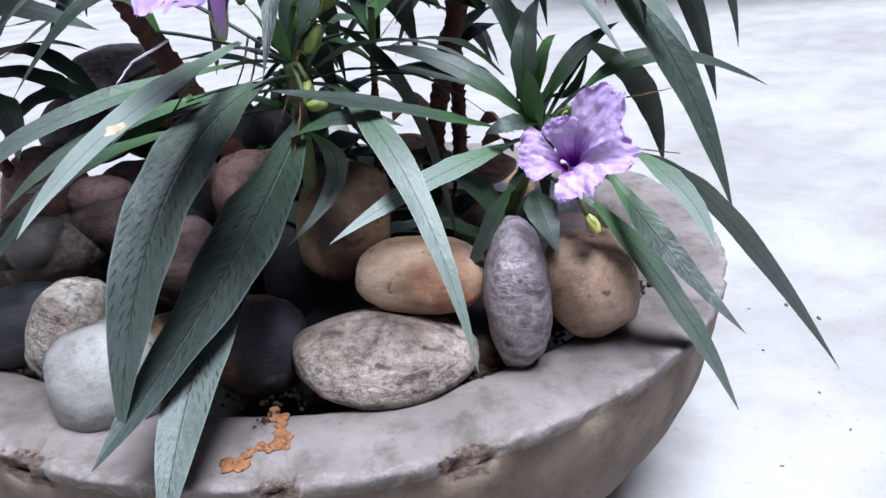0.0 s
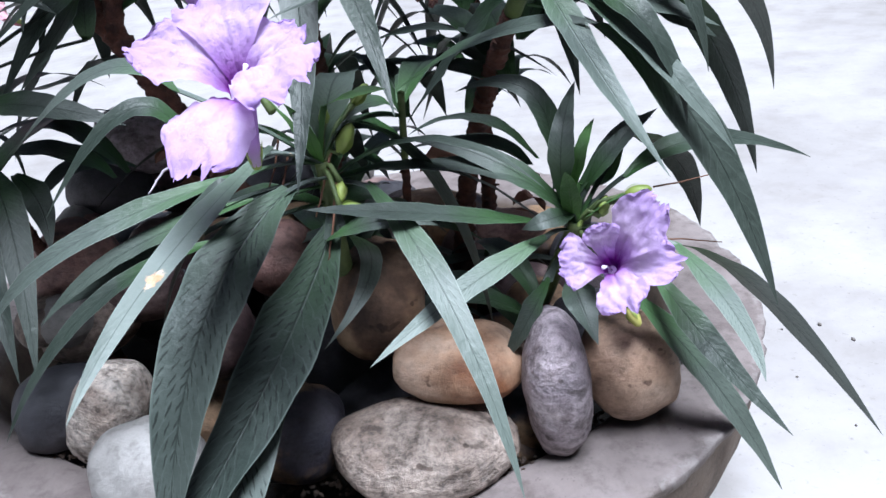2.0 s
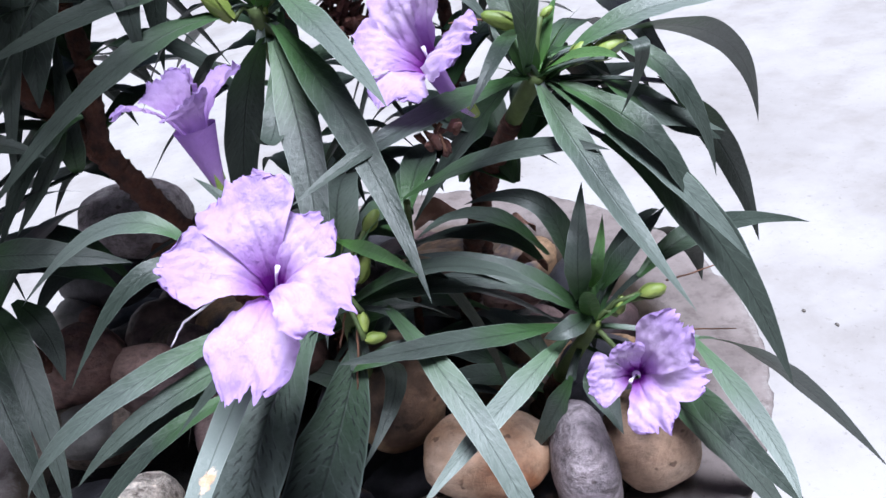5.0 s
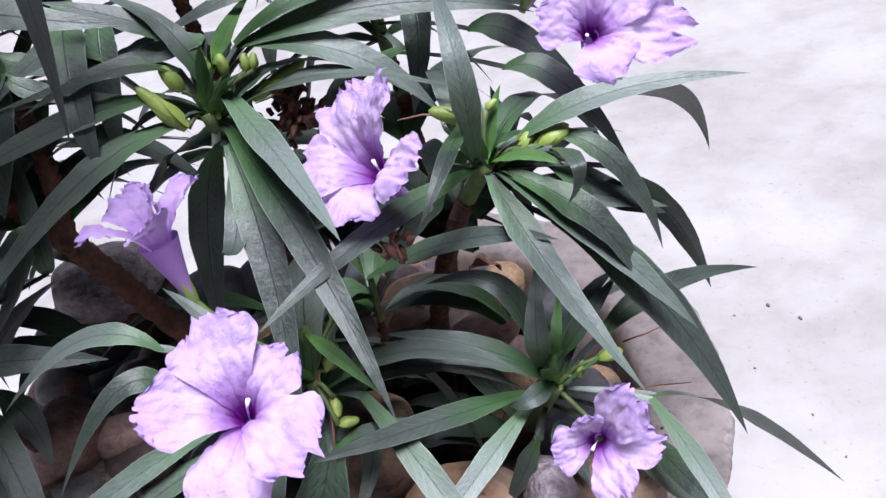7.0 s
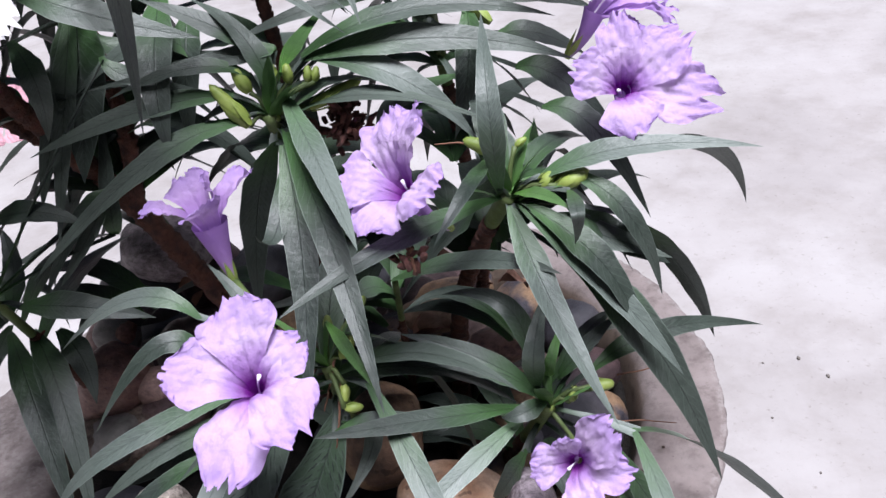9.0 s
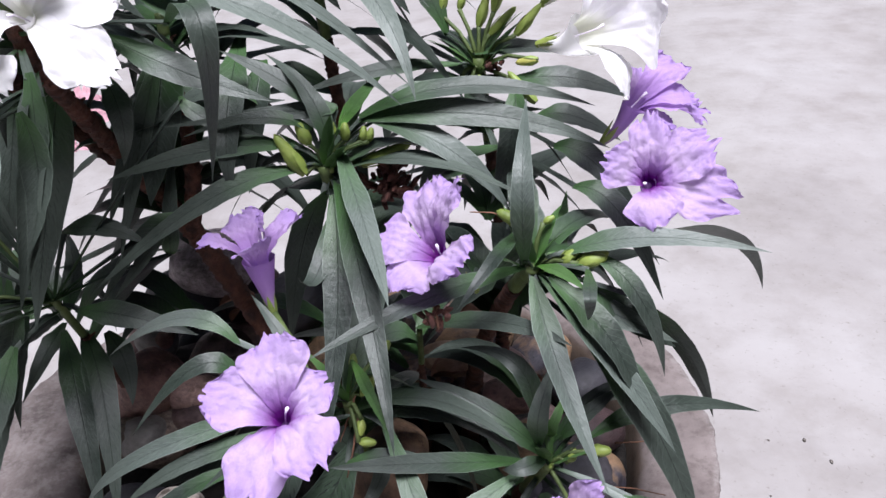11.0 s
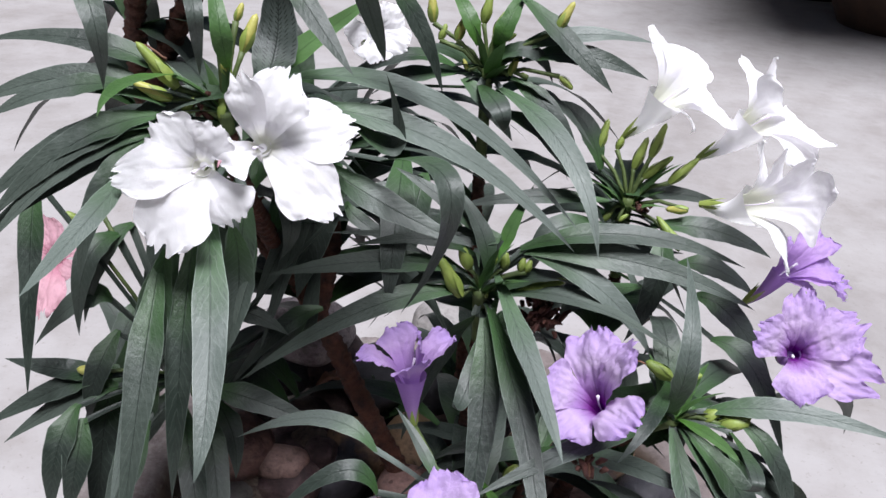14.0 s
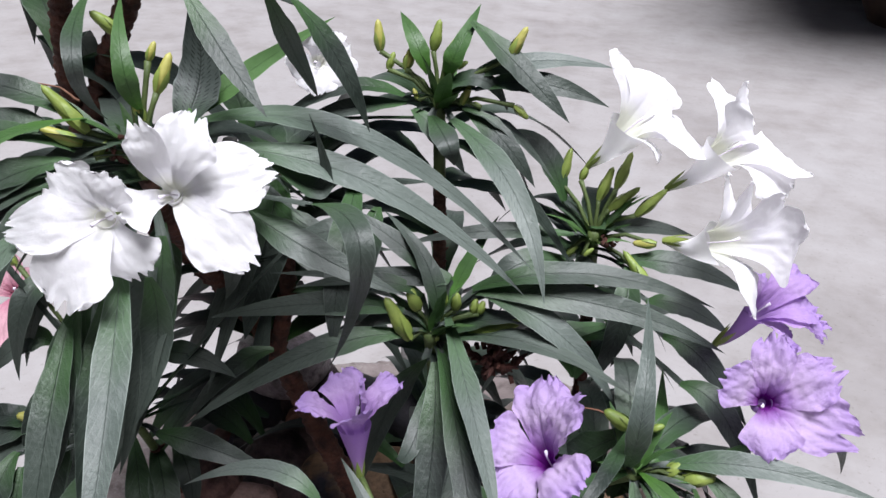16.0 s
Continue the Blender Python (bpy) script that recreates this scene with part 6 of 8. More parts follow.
leaf(plant_g, (0.0011, -0.0068, 0.1008), 118, 0.1010, -0.0164, (0.0484, 0.0117), 0.0185, side=0.0000, seed=27, root=(0.000, -0.003, 0.025))
leaf(plant_g, (0.0026, -0.0255, 0.2340), 93, 0.0826, 0.0038, (0.0360, 0.0260), 0.0186, side=0.0000, seed=28)
leaf(plant_g, (0.0011, -0.0068, 0.1008), 127, 0.1088, -0.0144, (0.0562, 0.0145), 0.0159, side=0.0000, seed=29, root=(0.000, -0.003, 0.025))
leaf(plant_g, (0.0011, -0.0068, 0.1008), 62, 0.0844, -0.0352, (0.0384, 0.0073), 0.0136, side=0.0000, seed=30, root=(0.000, -0.003, 0.025))
leaf(plant_g, (0.0039, -0.0504, 0.3492), 36, 0.0625, -0.0639, (0.0283, -0.0067), 0.0153, side=0.0000, seed=31)
leaf(plant_g, (0.0014, -0.0095, 0.1260), 84, 0.0790, -0.0114, (0.0401, 0.0148), 0.0187, side=0.0000, seed=32)
leaf(plant_g, (0.0034, -0.0401, 0.3060), 63, 0.0677, -0.0404, (0.0292, -0.0048), 0.0170, side=0.0000, seed=33)
leaf(plant_g, (0.0039, -0.0504, 0.3492), 150, 0.1122, -0.0705, (0.0540, 0.0055), 0.0159, side=0.0000, seed=34)
leaf(plant_g, (0.0039, -0.0504, 0.3492), 290, 0.0301, 0.0314, (0.0136, 0.0188), 0.0082, side=0.0000, seed=35, mat=LEAF_YOUNG)
leaf(plant_g, (0.0039, -0.0504, 0.3492), 307, 0.0222, 0.0182, (0.0100, 0.0109), 0.0077, side=0.0000, seed=36, mat=LEAF_YOUNG)
leaf(plant_g, (0.0039, -0.0504, 0.3492), 58, 0.0144, 0.0377, (0.0065, 0.0226), 0.0087, side=0.0000, seed=37, mat=LEAF_YOUNG)
leaf(plant_g, (0.0039, -0.0504, 0.3492), 39, 0.0291, 0.0229, (0.0131, 0.0137), 0.0062, side=0.0000, seed=38, mat=LEAF_YOUNG)
leaf(plant_g, (0.0039, -0.0504, 0.3492), 88, 0.0389, 0.0224, (0.0175, 0.0135), 0.0079, side=0.0000, seed=39, mat=LEAF_YOUNG)
leaf(plant_g, (0.0039, -0.0504, 0.3492), 231, 0.0135, 0.0339, (0.0061, 0.0203), 0.0064, side=0.0000, seed=40, mat=LEAF_YOUNG)
leaf(plant_g, (0.0039, -0.0504, 0.3492), 91, 0.0298, 0.0180, (0.0134, 0.0108), 0.0067, side=0.0000, seed=41, mat=LEAF_YOUNG)

plant_h = shoot('leafy ruellia shoot with dark hanging leaves', (-0.1500, -0.0300, 0.1300), (-0.1520, -0.0960, 0.3200), (-0.01, 0.01, 0.0), 0.0036, 0.80)
leaf(plant_h, (-0.0372, -0.0668, 0.1593), -85, 0.0559, -0.0570, (0.0267, -0.0259), 0.0200, side=-0.0023, seed=87)
leaf(plant_h, (-0.0465, -0.0639, 0.1873), -80, 0.0548, -0.0757, (0.0293, -0.0311), 0.0200, side=0.0002, seed=88)
leaf(plant_h, (-0.0271, 0.0057, 0.3052), -94, 0.0700, -0.1134, (0.0349, -0.0568), 0.0200, side=0.0007, seed=84)
leaf(plant_h, (-0.0518, -0.0349, 0.1869), -95, 0.0497, -0.0800, (0.0236, -0.0387), 0.0180, side=0.0015, seed=85)
leaf(plant_h, (-0.0525, -0.0321, 0.1529), -84, 0.0423, -0.0509, (0.0218, -0.0168), 0.0140, side=-0.0011, seed=86)
leaf(plant_h, (-0.0682, -0.0105, 0.1344), 144, 0.0636, 0.0375, (0.0315, 0.0221), 0.0160, side=-0.0032, seed=80)
leaf(plant_h, (-0.0735, -0.0122, 0.1332), -108, 0.0476, -0.0314, (0.0195, -0.0086), 0.0150, side=-0.0009, seed=81)
leaf(plant_h, (-0.0726, 0.0141, 0.1762), -95, 0.0505, -0.0426, (0.0226, -0.0156), 0.0170, side=-0.0032, seed=82)
leaf(plant_h, (-0.0639, 0.0385, 0.1750), -100, 0.0534, -0.0449, (0.0248, -0.0164), 0.0150, side=-0.0053, seed=83)
leaf(plant_h, (-0.0335, -0.0269, 0.1450), -104, 0.0443, -0.0274, (0.0227, -0.0074), 0.0125, side=0.0038, seed=73)
leaf(plant_h, (-0.0352, -0.0262, 0.1465), -148, 0.0300, 0.0195, (0.0096, 0.0180), 0.0150, side=-0.0033, seed=74)
leaf(plant_h, (-0.0335, -0.0242, 0.1493), 102, 0.0358, 0.0384, (0.0182, 0.0201), 0.0130, side=-0.0051, seed=75)
leaf(plant_h, (-0.0368, -0.0214, 0.1451), -129, 0.0443, -0.0182, (0.0153, -0.0032), 0.0150, side=-0.0028, seed=76)
leaf(plant_h, (-0.0419, -0.0211, 0.1469), 143, 0.0469, 0.0353, (0.0211, 0.0214), 0.0150, side=-0.0058, seed=77)
leaf(plant_h, (-0.0383, -0.0175, 0.1422), 15, 0.0258, -0.0154, (0.0172, 0.0092), 0.0130, side=0.0102, seed=78)
leaf(plant_h, (-0.0452, -0.0192, 0.1413), 174, 0.0562, -0.0138, (0.0352, -0.0154), 0.0160, side=-0.0047, seed=79)
leaf(plant_h, (-0.0248, -0.0406, 0.1492), -59, 0.0967, -0.0690, (0.0532, -0.0214), 0.0155, side=0.0025, seed=70, twist=8)
leaf(plant_h, (-0.0131, -0.0389, 0.1489), -62, 0.0906, -0.0718, (0.0470, -0.0213), 0.0160, side=0.0061, seed=71, twist=-6)
leaf(plant_h, (-0.0084, -0.0266, 0.1387), -52, 0.0406, -0.0287, (0.0231, -0.0106), 0.0140, side=0.0039, seed=72)
leaf(plant_h, (-0.0343, -0.0839, 0.1974), -176, 0.0584, 0.0021, (0.0263, 0.0016), 0.0132, side=0.0020, seed=2, root=(0.032, 0.018, -0.007), twist=-20)
leaf(plant_h, (-0.0309, -0.0858, 0.1921), -155, 0.0594, -0.0289, (0.0225, -0.0043), 0.0144, side=-0.0001, seed=3, root=(0.029, 0.020, -0.002), twist=-30)
leaf(plant_h, (-0.0362, -0.0700, 0.2163), -107, 0.0267, -0.0420, (0.0203, -0.0151), 0.0130, side=0.0031, seed=4, root=(0.034, 0.004, -0.026), twist=-20)
leaf(plant_h, (-0.0181, -0.0742, 0.1932), -113, 0.0342, -0.0546, (0.0118, -0.0225), 0.0169, side=0.0011, seed=5, root=(0.016, 0.008, -0.003), twist=-20)
leaf(plant_h, (-0.0439, -0.1010, 0.1903), -99, 0.0303, -0.0506, (0.0210, -0.0157), 0.0138, side=0.0016, seed=6, root=(0.042, 0.035, -0.000), twist=-15)
leaf(plant_h, (0.0627, -0.0307, 0.2229), -149, 0.0534, -0.0440, (0.0237, -0.0093), 0.0107, side=-0.0000, seed=9, root=(-0.065, -0.035, -0.033), twist=-40)
leaf(plant_h, (0.0556, -0.0327, 0.2217), -146, 0.0367, -0.0378, (0.0146, -0.0160), 0.0098, side=0.0004, seed=10, root=(-0.058, -0.033, -0.032), twist=-40)
leaf(plant_h, (0.0724, -0.0203, 0.2850), -12, 0.0552, -0.0199, (0.0155, -0.0110), 0.0084, side=-0.0014, seed=11, root=(-0.074, -0.046, -0.095), twist=35)
leaf(plant_h, (0.0521, -0.0340, 0.1999), 89, 0.0349, 0.0600, (0.0038, 0.0196), 0.0107, side=-0.0026, seed=12, root=(-0.054, -0.032, -0.010))
leaf(plant_h, (-0.0375, -0.0405, 0.2646), -120, 0.0347, -0.0468, (0.0205, -0.0115), 0.0127, side=0.0007, seed=13, root=(0.035, -0.026, -0.075), twist=-25)
leaf(plant_h, (-0.0422, -0.0626, 0.2292), -156, 0.0413, -0.0245, (0.0157, 0.0019), 0.0147, side=0.0006, seed=14, root=(0.040, -0.003, -0.039), twist=-35)
leaf(plant_h, (-0.0367, -0.0853, 0.1968), -157, 0.0651, -0.0265, (0.0246, -0.0047), 0.0140, side=0.0000, seed=15, root=(0.035, 0.019, -0.007), twist=-30)
leaf(plant_h, (-0.0733, -0.0613, 0.2972), -76, 0.0556, -0.0948, (0.0270, -0.0368), 0.0119, side=0.0010, seed=16, root=(0.071, -0.005, -0.107))
leaf(plant_h, (-0.0408, -0.0492, 0.2621), -112, 0.0323, -0.0463, (0.0216, -0.0070), 0.0140, side=0.0006, seed=18, root=(0.039, -0.017, -0.072), twist=-25)
leaf(plant_h, (-0.0144, -0.0892, 0.1763), -112, 0.0355, -0.0544, (0.0214, -0.0250), 0.0163, side=0.0022, seed=22, root=(0.011, 0.028, 0.004), twist=-20)
leaf(plant_h, (-0.0391, -0.1056, 0.1859), -94, 0.0236, -0.0430, (0.0162, -0.0184), 0.0138, side=0.0038, seed=23, root=(0.037, 0.041, 0.001), twist=-15)
leaf(plant_h, (0.0073, -0.0637, 0.1821), 1, 0.0650, -0.0149, (0.0317, -0.0026), 0.0145, side=-0.0016, seed=1, root=(-0.011, 0.001, 0.002), twist=25)
leaf(plant_h, (0.0015, -0.0461, 0.2201), -1, 0.0474, -0.0066, (0.0254, 0.0046), 0.0129, side=-0.0019, seed=17, root=(-0.003, -0.020, -0.030), twist=30)
leaf(plant_h, (-0.0090, -0.0420, 0.1425), 83, 0.1104, -0.0003, (0.0479, 0.0126), 0.0184, side=0.0000, seed=25)
leaf(plant_h, (-0.0068, -0.0510, 0.1615), 66, 0.0814, 0.0045, (0.0375, 0.0212), 0.0144, side=0.0000, seed=26)
leaf(plant_h, (0.0323, 0.0068, 0.1230), 176, 0.0761, 0.0234, (0.0366, 0.0273), 0.0165, side=-0.0080, seed=60, twist=-10)
leaf(plant_h, (0.0298, -0.0039, 0.1245), 178, 0.0667, 0.0153, (0.0310, 0.0168), 0.0165, side=-0.0048, seed=61, twist=-10)
leaf(plant_h, (0.0273, 0.0269, 0.1194), -147, 0.0572, -0.0112, (0.0299, 0.0073), 0.0165, side=-0.0080, seed=62, twist=-20)

plant_k = shoot('tall ruellia shoot with long hanging leaves', (-0.0600, 0.0600, 0.1200), (-0.0960, -0.0160, 0.4480), (-0.01, 0.0, 0.0), 0.0050, 0.90, knots=[(-0.1000, -0.0330, 0.3240), (-0.0930, -0.0250, 0.3700), (-0.0950, -0.0200, 0.4100)])
leaf(plant_k, (-0.0756, -0.0388, 0.2361), -139, 0.0751, -0.0683, (0.0362, -0.0208), 0.0170, side=-0.0081, seed=70)
leaf(plant_k, (-0.0734, -0.0255, 0.2181), -133, 0.0701, -0.0747, (0.0402, -0.0314), 0.0170, side=-0.0083, seed=71)
leaf(plant_k, (-0.0982, -0.0219, 0.2318), -159, 0.0813, -0.0479, (0.0406, -0.0143), 0.0160, side=-0.0115, seed=72)
leaf(plant_k, (-0.0730, -0.0247, 0.1791), 178, 0.0802, -0.0107, (0.0374, -0.0071), 0.0170, side=0.0005, seed=73)
leaf(plant_k, (-0.0944, -0.0032, 0.1823), -167, 0.1020, -0.0495, (0.0475, -0.0299), 0.0170, side=0.0031, seed=74)
leaf(plant_k, (-0.0370, -0.0789, 0.3160), -105, 0.0685, -0.0993, (0.0351, -0.0464), 0.0112, side=0.0010, seed=0, root=(0.001, 0.005, 0.001), twist=-20)
leaf(plant_k, (0.0021, -0.0639, 0.3139), -82, 0.0763, -0.0586, (0.0632, -0.0242), 0.0160, side=0.0013, seed=1, root=(-0.038, -0.008, -0.002))
leaf(plant_k, (-0.0373, -0.0829, 0.3017), -5, 0.0665, -0.0172, (0.0267, -0.0149), 0.0115, side=-0.0014, seed=2, root=(0.001, 0.013, -0.001), twist=35)
leaf(plant_k, (-0.0318, -0.0773, 0.3119), -120, 0.0631, -0.0804, (0.0381, -0.0423), 0.0129, side=0.0010, seed=3, root=(-0.004, 0.005, -0.000), twist=-30)
leaf(plant_k, (0.0185, -0.0937, 0.2805), -168, 0.0590, -0.0036, (0.0184, 0.0156), 0.0163, side=0.0000, seed=4, root=(-0.054, 0.029, -0.002), twist=-30)
leaf(plant_k, (0.0171, -0.0791, 0.3031), -100, 0.0374, -0.0600, (0.0206, -0.0200), 0.0164, side=0.0018, seed=5, root=(-0.053, 0.009, -0.002))
leaf(plant_k, (-0.0787, -0.1165, 0.3020), -96, 0.0668, -0.1027, (0.0280, -0.0417), 0.0265, side=0.0007, seed=6, root=(0.043, 0.046, 0.004), twist=-5)
leaf(plant_k, (-0.0358, -0.0786, 0.3172), -95, 0.0486, -0.0760, (0.0258, -0.0389), 0.0260, side=0.0014, seed=7, root=(-0.000, 0.005, -0.000), twist=-10)
leaf(plant_k, (-0.0624, -0.1009, 0.3048), -62, 0.0284, -0.0415, (0.0358, -0.0133), 0.0121, side=0.0057, seed=8, root=(0.026, 0.030, 0.001))
leaf(plant_k, (-0.0358, -0.0770, 0.3185), 60, 0.1003, -0.0307, (0.0531, -0.0001), 0.0176, side=0.0000, seed=17)
leaf(plant_k, (-0.0385, -0.0914, 0.2133), 128, 0.1329, 0.0074, (0.0693, 0.0227), 0.0175, side=0.0000, seed=20)
leaf(plant_k, (-0.0333, -0.0857, 0.2456), 144, 0.1112, -0.0211, (0.0597, 0.0168), 0.0180, side=0.0000, seed=21)
leaf(plant_k, (-0.0385, -0.0914, 0.2133), 125, 0.0652, 0.0045, (0.0300, 0.0293), 0.0165, side=0.0000, seed=22)
leaf(plant_k, (-0.0333, -0.0857, 0.2456), -8, 0.0767, -0.0412, (0.0415, 0.0028), 0.0173, side=0.0000, seed=23)
leaf(plant_k, (-0.0333, -0.0857, 0.2456), 92, 0.0882, -0.0534, (0.0459, -0.0045), 0.0136, side=0.0000, seed=24)
leaf(plant_k, (-0.0342, -0.0813, 0.2783), 60, 0.0880, -0.0678, (0.0407, -0.0011), 0.0147, side=0.0000, seed=25)
leaf(plant_k, (-0.0385, -0.0914, 0.2133), 122, 0.0865, -0.0425, (0.0402, -0.0026), 0.0169, side=0.0000, seed=31)
leaf(plant_k, (-0.0385, -0.0914, 0.2133), 168, 0.0775, 0.0060, (0.0329, 0.0177), 0.0187, side=0.0000, seed=33)
leaf(plant_k, (-0.0355, -0.0783, 0.3053), 99, 0.0937, 0.0058, (0.0478, 0.0216), 0.0185, side=0.0000, seed=34)
leaf(plant_k, (-0.0355, -0.0783, 0.3053), 4, 0.0845, -0.0054, (0.0385, 0.0107), 0.0164, side=0.0000, seed=35)
leaf(plant_k, (-0.0358, -0.0770, 0.3185), 174, 0.0618, -0.0499, (0.0272, 0.0067), 0.0141, side=0.0000, seed=36)
leaf(plant_k, (-0.0358, -0.0770, 0.3185), 146, 0.0667, -0.0204, (0.0363, 0.0058), 0.0156, side=0.0000, seed=38)
leaf(plant_k, (-0.0355, -0.0783, 0.3053), 137, 0.0783, -0.0413, (0.0423, 0.0018), 0.0146, side=0.0000, seed=40)
leaf(plant_k, (-0.0355, -0.0783, 0.3053), 106, 0.0605, -0.0141, (0.0259, 0.0137), 0.0175, side=0.0000, seed=42)
leaf(plant_k, (-0.0333, -0.0857, 0.2456), 102, 0.0808, 0.0061, (0.0347, 0.0230), 0.0189, side=0.0000, seed=44)
leaf(plant_k, (-0.0333, -0.0857, 0.2456), 151, 0.0861, -0.0593, (0.0404, -0.0056), 0.0168, side=0.0000, seed=45)
leaf(plant_k, (-0.0342, -0.0813, 0.2783), 62, 0.1212, 0.0015, (0.0646, 0.0309), 0.0175, side=0.0000, seed=46)
leaf(plant_k, (-0.0136, -0.0152, 0.0656), 11, 0.0838, -0.0076, (0.0409, 0.0198), 0.0159, side=0.0000, seed=47, root=(-0.008, -0.011, 0.049))
leaf(plant_k, (-0.0355, -0.0783, 0.3053), 40, 0.0782, 0.0093, (0.0422, 0.0260), 0.0185, side=0.0000, seed=48)
leaf(plant_k, (-0.0355, -0.0783, 0.3053), 24, 0.1129, 0.0056, (0.0545, 0.0330), 0.0168, side=0.0000, seed=49)
leaf(plant_k, (-0.0385, -0.0914, 0.2133), 112, 0.0966, -0.0022, (0.0524, 0.0309), 0.0136, side=0.0000, seed=50)
leaf(plant_k, (-0.0358, -0.0770, 0.3185), 69, 0.0538, -0.0005, (0.0278, 0.0095), 0.0136, side=0.0000, seed=51)
leaf(plant_k, (-0.0385, -0.0914, 0.2133), 184, 0.0959, -0.0337, (0.0514, 0.0092), 0.0160, side=0.0000, seed=53)
leaf(plant_k, (-0.0355, -0.0783, 0.3053), 192, 0.0611, -0.0455, (0.0275, 0.0018), 0.0143, side=0.0000, seed=54)
leaf(plant_k, (-0.0385, -0.0914, 0.2133), 45, 0.0800, -0.0110, (0.0394, 0.0108), 0.0185, side=0.0000, seed=55)
leaf(plant_k, (-0.0355, -0.0783, 0.3053), 122, 0.1030, -0.0189, (0.0499, 0.0203), 0.0165, side=0.0000, seed=56)
leaf(plant_k, (-0.0342, -0.0813, 0.2783), -4, 0.0546, -0.0353, (0.0257, -0.0047), 0.0146, side=0.0000, seed=57)
leaf(plant_k, (-0.0355, -0.0783, 0.3053), 6, 0.0569, 0.0082, (0.0302, 0.0129), 0.0153, side=0.0000, seed=58)
leaf(plant_k, (-0.0355, -0.0783, 0.3053), 91, 0.1118, -0.0466, (0.0535, -0.0000), 0.0171, side=0.0000, seed=59)
leaf(plant_k, (-0.0342, -0.0813, 0.2783), 49, 0.0980, 0.0085, (0.0477, 0.0160), 0.0179, side=0.0000, seed=60)
leaf(plant_k, (-0.0358, -0.0770, 0.3185), 127, 0.1065, -0.0442, (0.0582, -0.0050), 0.0150, side=0.0000, seed=61)

plant_t = shoot('tallest ruellia shoot with hanging leaves on a ringed stem', (-0.0500, 0.0000, 0.1200), (-0.1320, -0.0960, 0.6240), (-0.092, 0.02, 0.0), 0.0068, 0.95, knots=[(0.0040, -0.0470, 0.1300), (-0.0670, -0.0370, 0.2640), (-0.1150, -0.0310, 0.3510), (-0.1867, -0.0454, 0.4526)])
leaf(plant_t, (-0.0031, -0.0935, 0.4215), 2, 0.0289, -0.0486, (0.0176, -0.0209), 0.0097, side=-0.0012, seed=0, root=(-0.110, 0.020, 0.015), twist=35)
leaf(plant_t, (-0.1075, -0.1333, 0.4212), -47, 0.0282, -0.0415, (0.0386, -0.0132), 0.0088, side=-0.0016, seed=1, root=(-0.009, 0.062, 0.007))
leaf(plant_t, (-0.0743, -0.1102, 0.4209), -57, 0.0142, -0.0432, (0.0615, -0.0079), 0.0058, side=-0.0051, seed=2, root=(-0.042, 0.039, 0.008))
leaf(plant_t, (-0.0433, -0.0978, 0.4221), -26, 0.0417, -0.0384, (0.0226, -0.0202), 0.0103, side=-0.0010, seed=3, root=(-0.073, 0.026, 0.006), twist=20)
leaf(plant_t, (-0.0143, -0.0924, 0.4242), 75, 0.0307, -0.0498, (0.0115, -0.0269), 0.0091, side=-0.0041, seed=4, root=(-0.099, 0.018, 0.013), twist=-15)
leaf(plant_t, (-0.1312, -0.0563, 0.3733), 138, 0.0729, -0.0073, (0.0376, 0.0266), 0.0181, side=0.0000, seed=5)
leaf(plant_t, (-0.0612, -0.0308, 0.2249), 39, 0.1103, -0.0232, (0.0516, 0.0105), 0.0159, side=0.0000, seed=6)
leaf(plant_t, (-0.1355, -0.0433, 0.3238), 29, 0.0853, -0.0247, (0.0368, 0.0094), 0.0169, side=0.0000, seed=7)
leaf(plant_t, (-0.0950, -0.0853, 0.4686), 80, 0.1031, -0.0517, (0.0538, -0.0031), 0.0171, side=0.0000, seed=8)
leaf(plant_t, (-0.0612, -0.0308, 0.2249), 47, 0.1227, -0.0353, (0.0622, 0.0058), 0.0170, side=0.0000, seed=9)
leaf(plant_t, (-0.0612, -0.0308, 0.2249), 111, 0.0747, -0.0355, (0.0369, 0.0004), 0.0180, side=0.0000, seed=10)
leaf(plant_t, (-0.1355, -0.0433, 0.3238), 146, 0.0830, -0.0037, (0.0391, 0.0237), 0.0146, side=0.0000, seed=11)
leaf(plant_t, (-0.1312, -0.0563, 0.3733), -2, 0.1082, -0.0485, (0.0510, 0.0034), 0.0174, side=0.0000, seed=12)
leaf(plant_t, (-0.1355, -0.0433, 0.3238), 142, 0.0743, -0.0487, (0.0366, 0.0023), 0.0187, side=0.0000, seed=13)
leaf(plant_t, (-0.0338, -0.0339, 0.1759), 143, 0.1076, -0.0249, (0.0455, 0.0152), 0.0154, side=0.0000, seed=14)
leaf(plant_t, (-0.1099, -0.0740, 0.4321), 54, 0.1216, -0.0274, (0.0588, 0.0213), 0.0187, side=0.0000, seed=15)
leaf(plant_t, (-0.1103, -0.0351, 0.2797), 59, 0.0686, -0.0138, (0.0350, 0.0193), 0.0180, side=0.0000, seed=16)
leaf(plant_t, (-0.1312, -0.0563, 0.3733), 133, 0.0767, -0.0227, (0.0376, 0.0054), 0.0156, side=0.0000, seed=17)
leaf(plant_t, (-0.1103, -0.0351, 0.2797), 117, 0.1058, -0.0035, (0.0448, 0.0288), 0.0169, side=0.0000, seed=18)
leaf(plant_t, (-0.1355, -0.0433, 0.3238), 29, 0.1061, -0.0136, (0.0567, 0.0084), 0.0160, side=0.0000, seed=19)
leaf(plant_t, (-0.1355, -0.0433, 0.3238), -9, 0.1211, -0.0096, (0.0588, 0.0143), 0.0165, side=0.0000, seed=20)
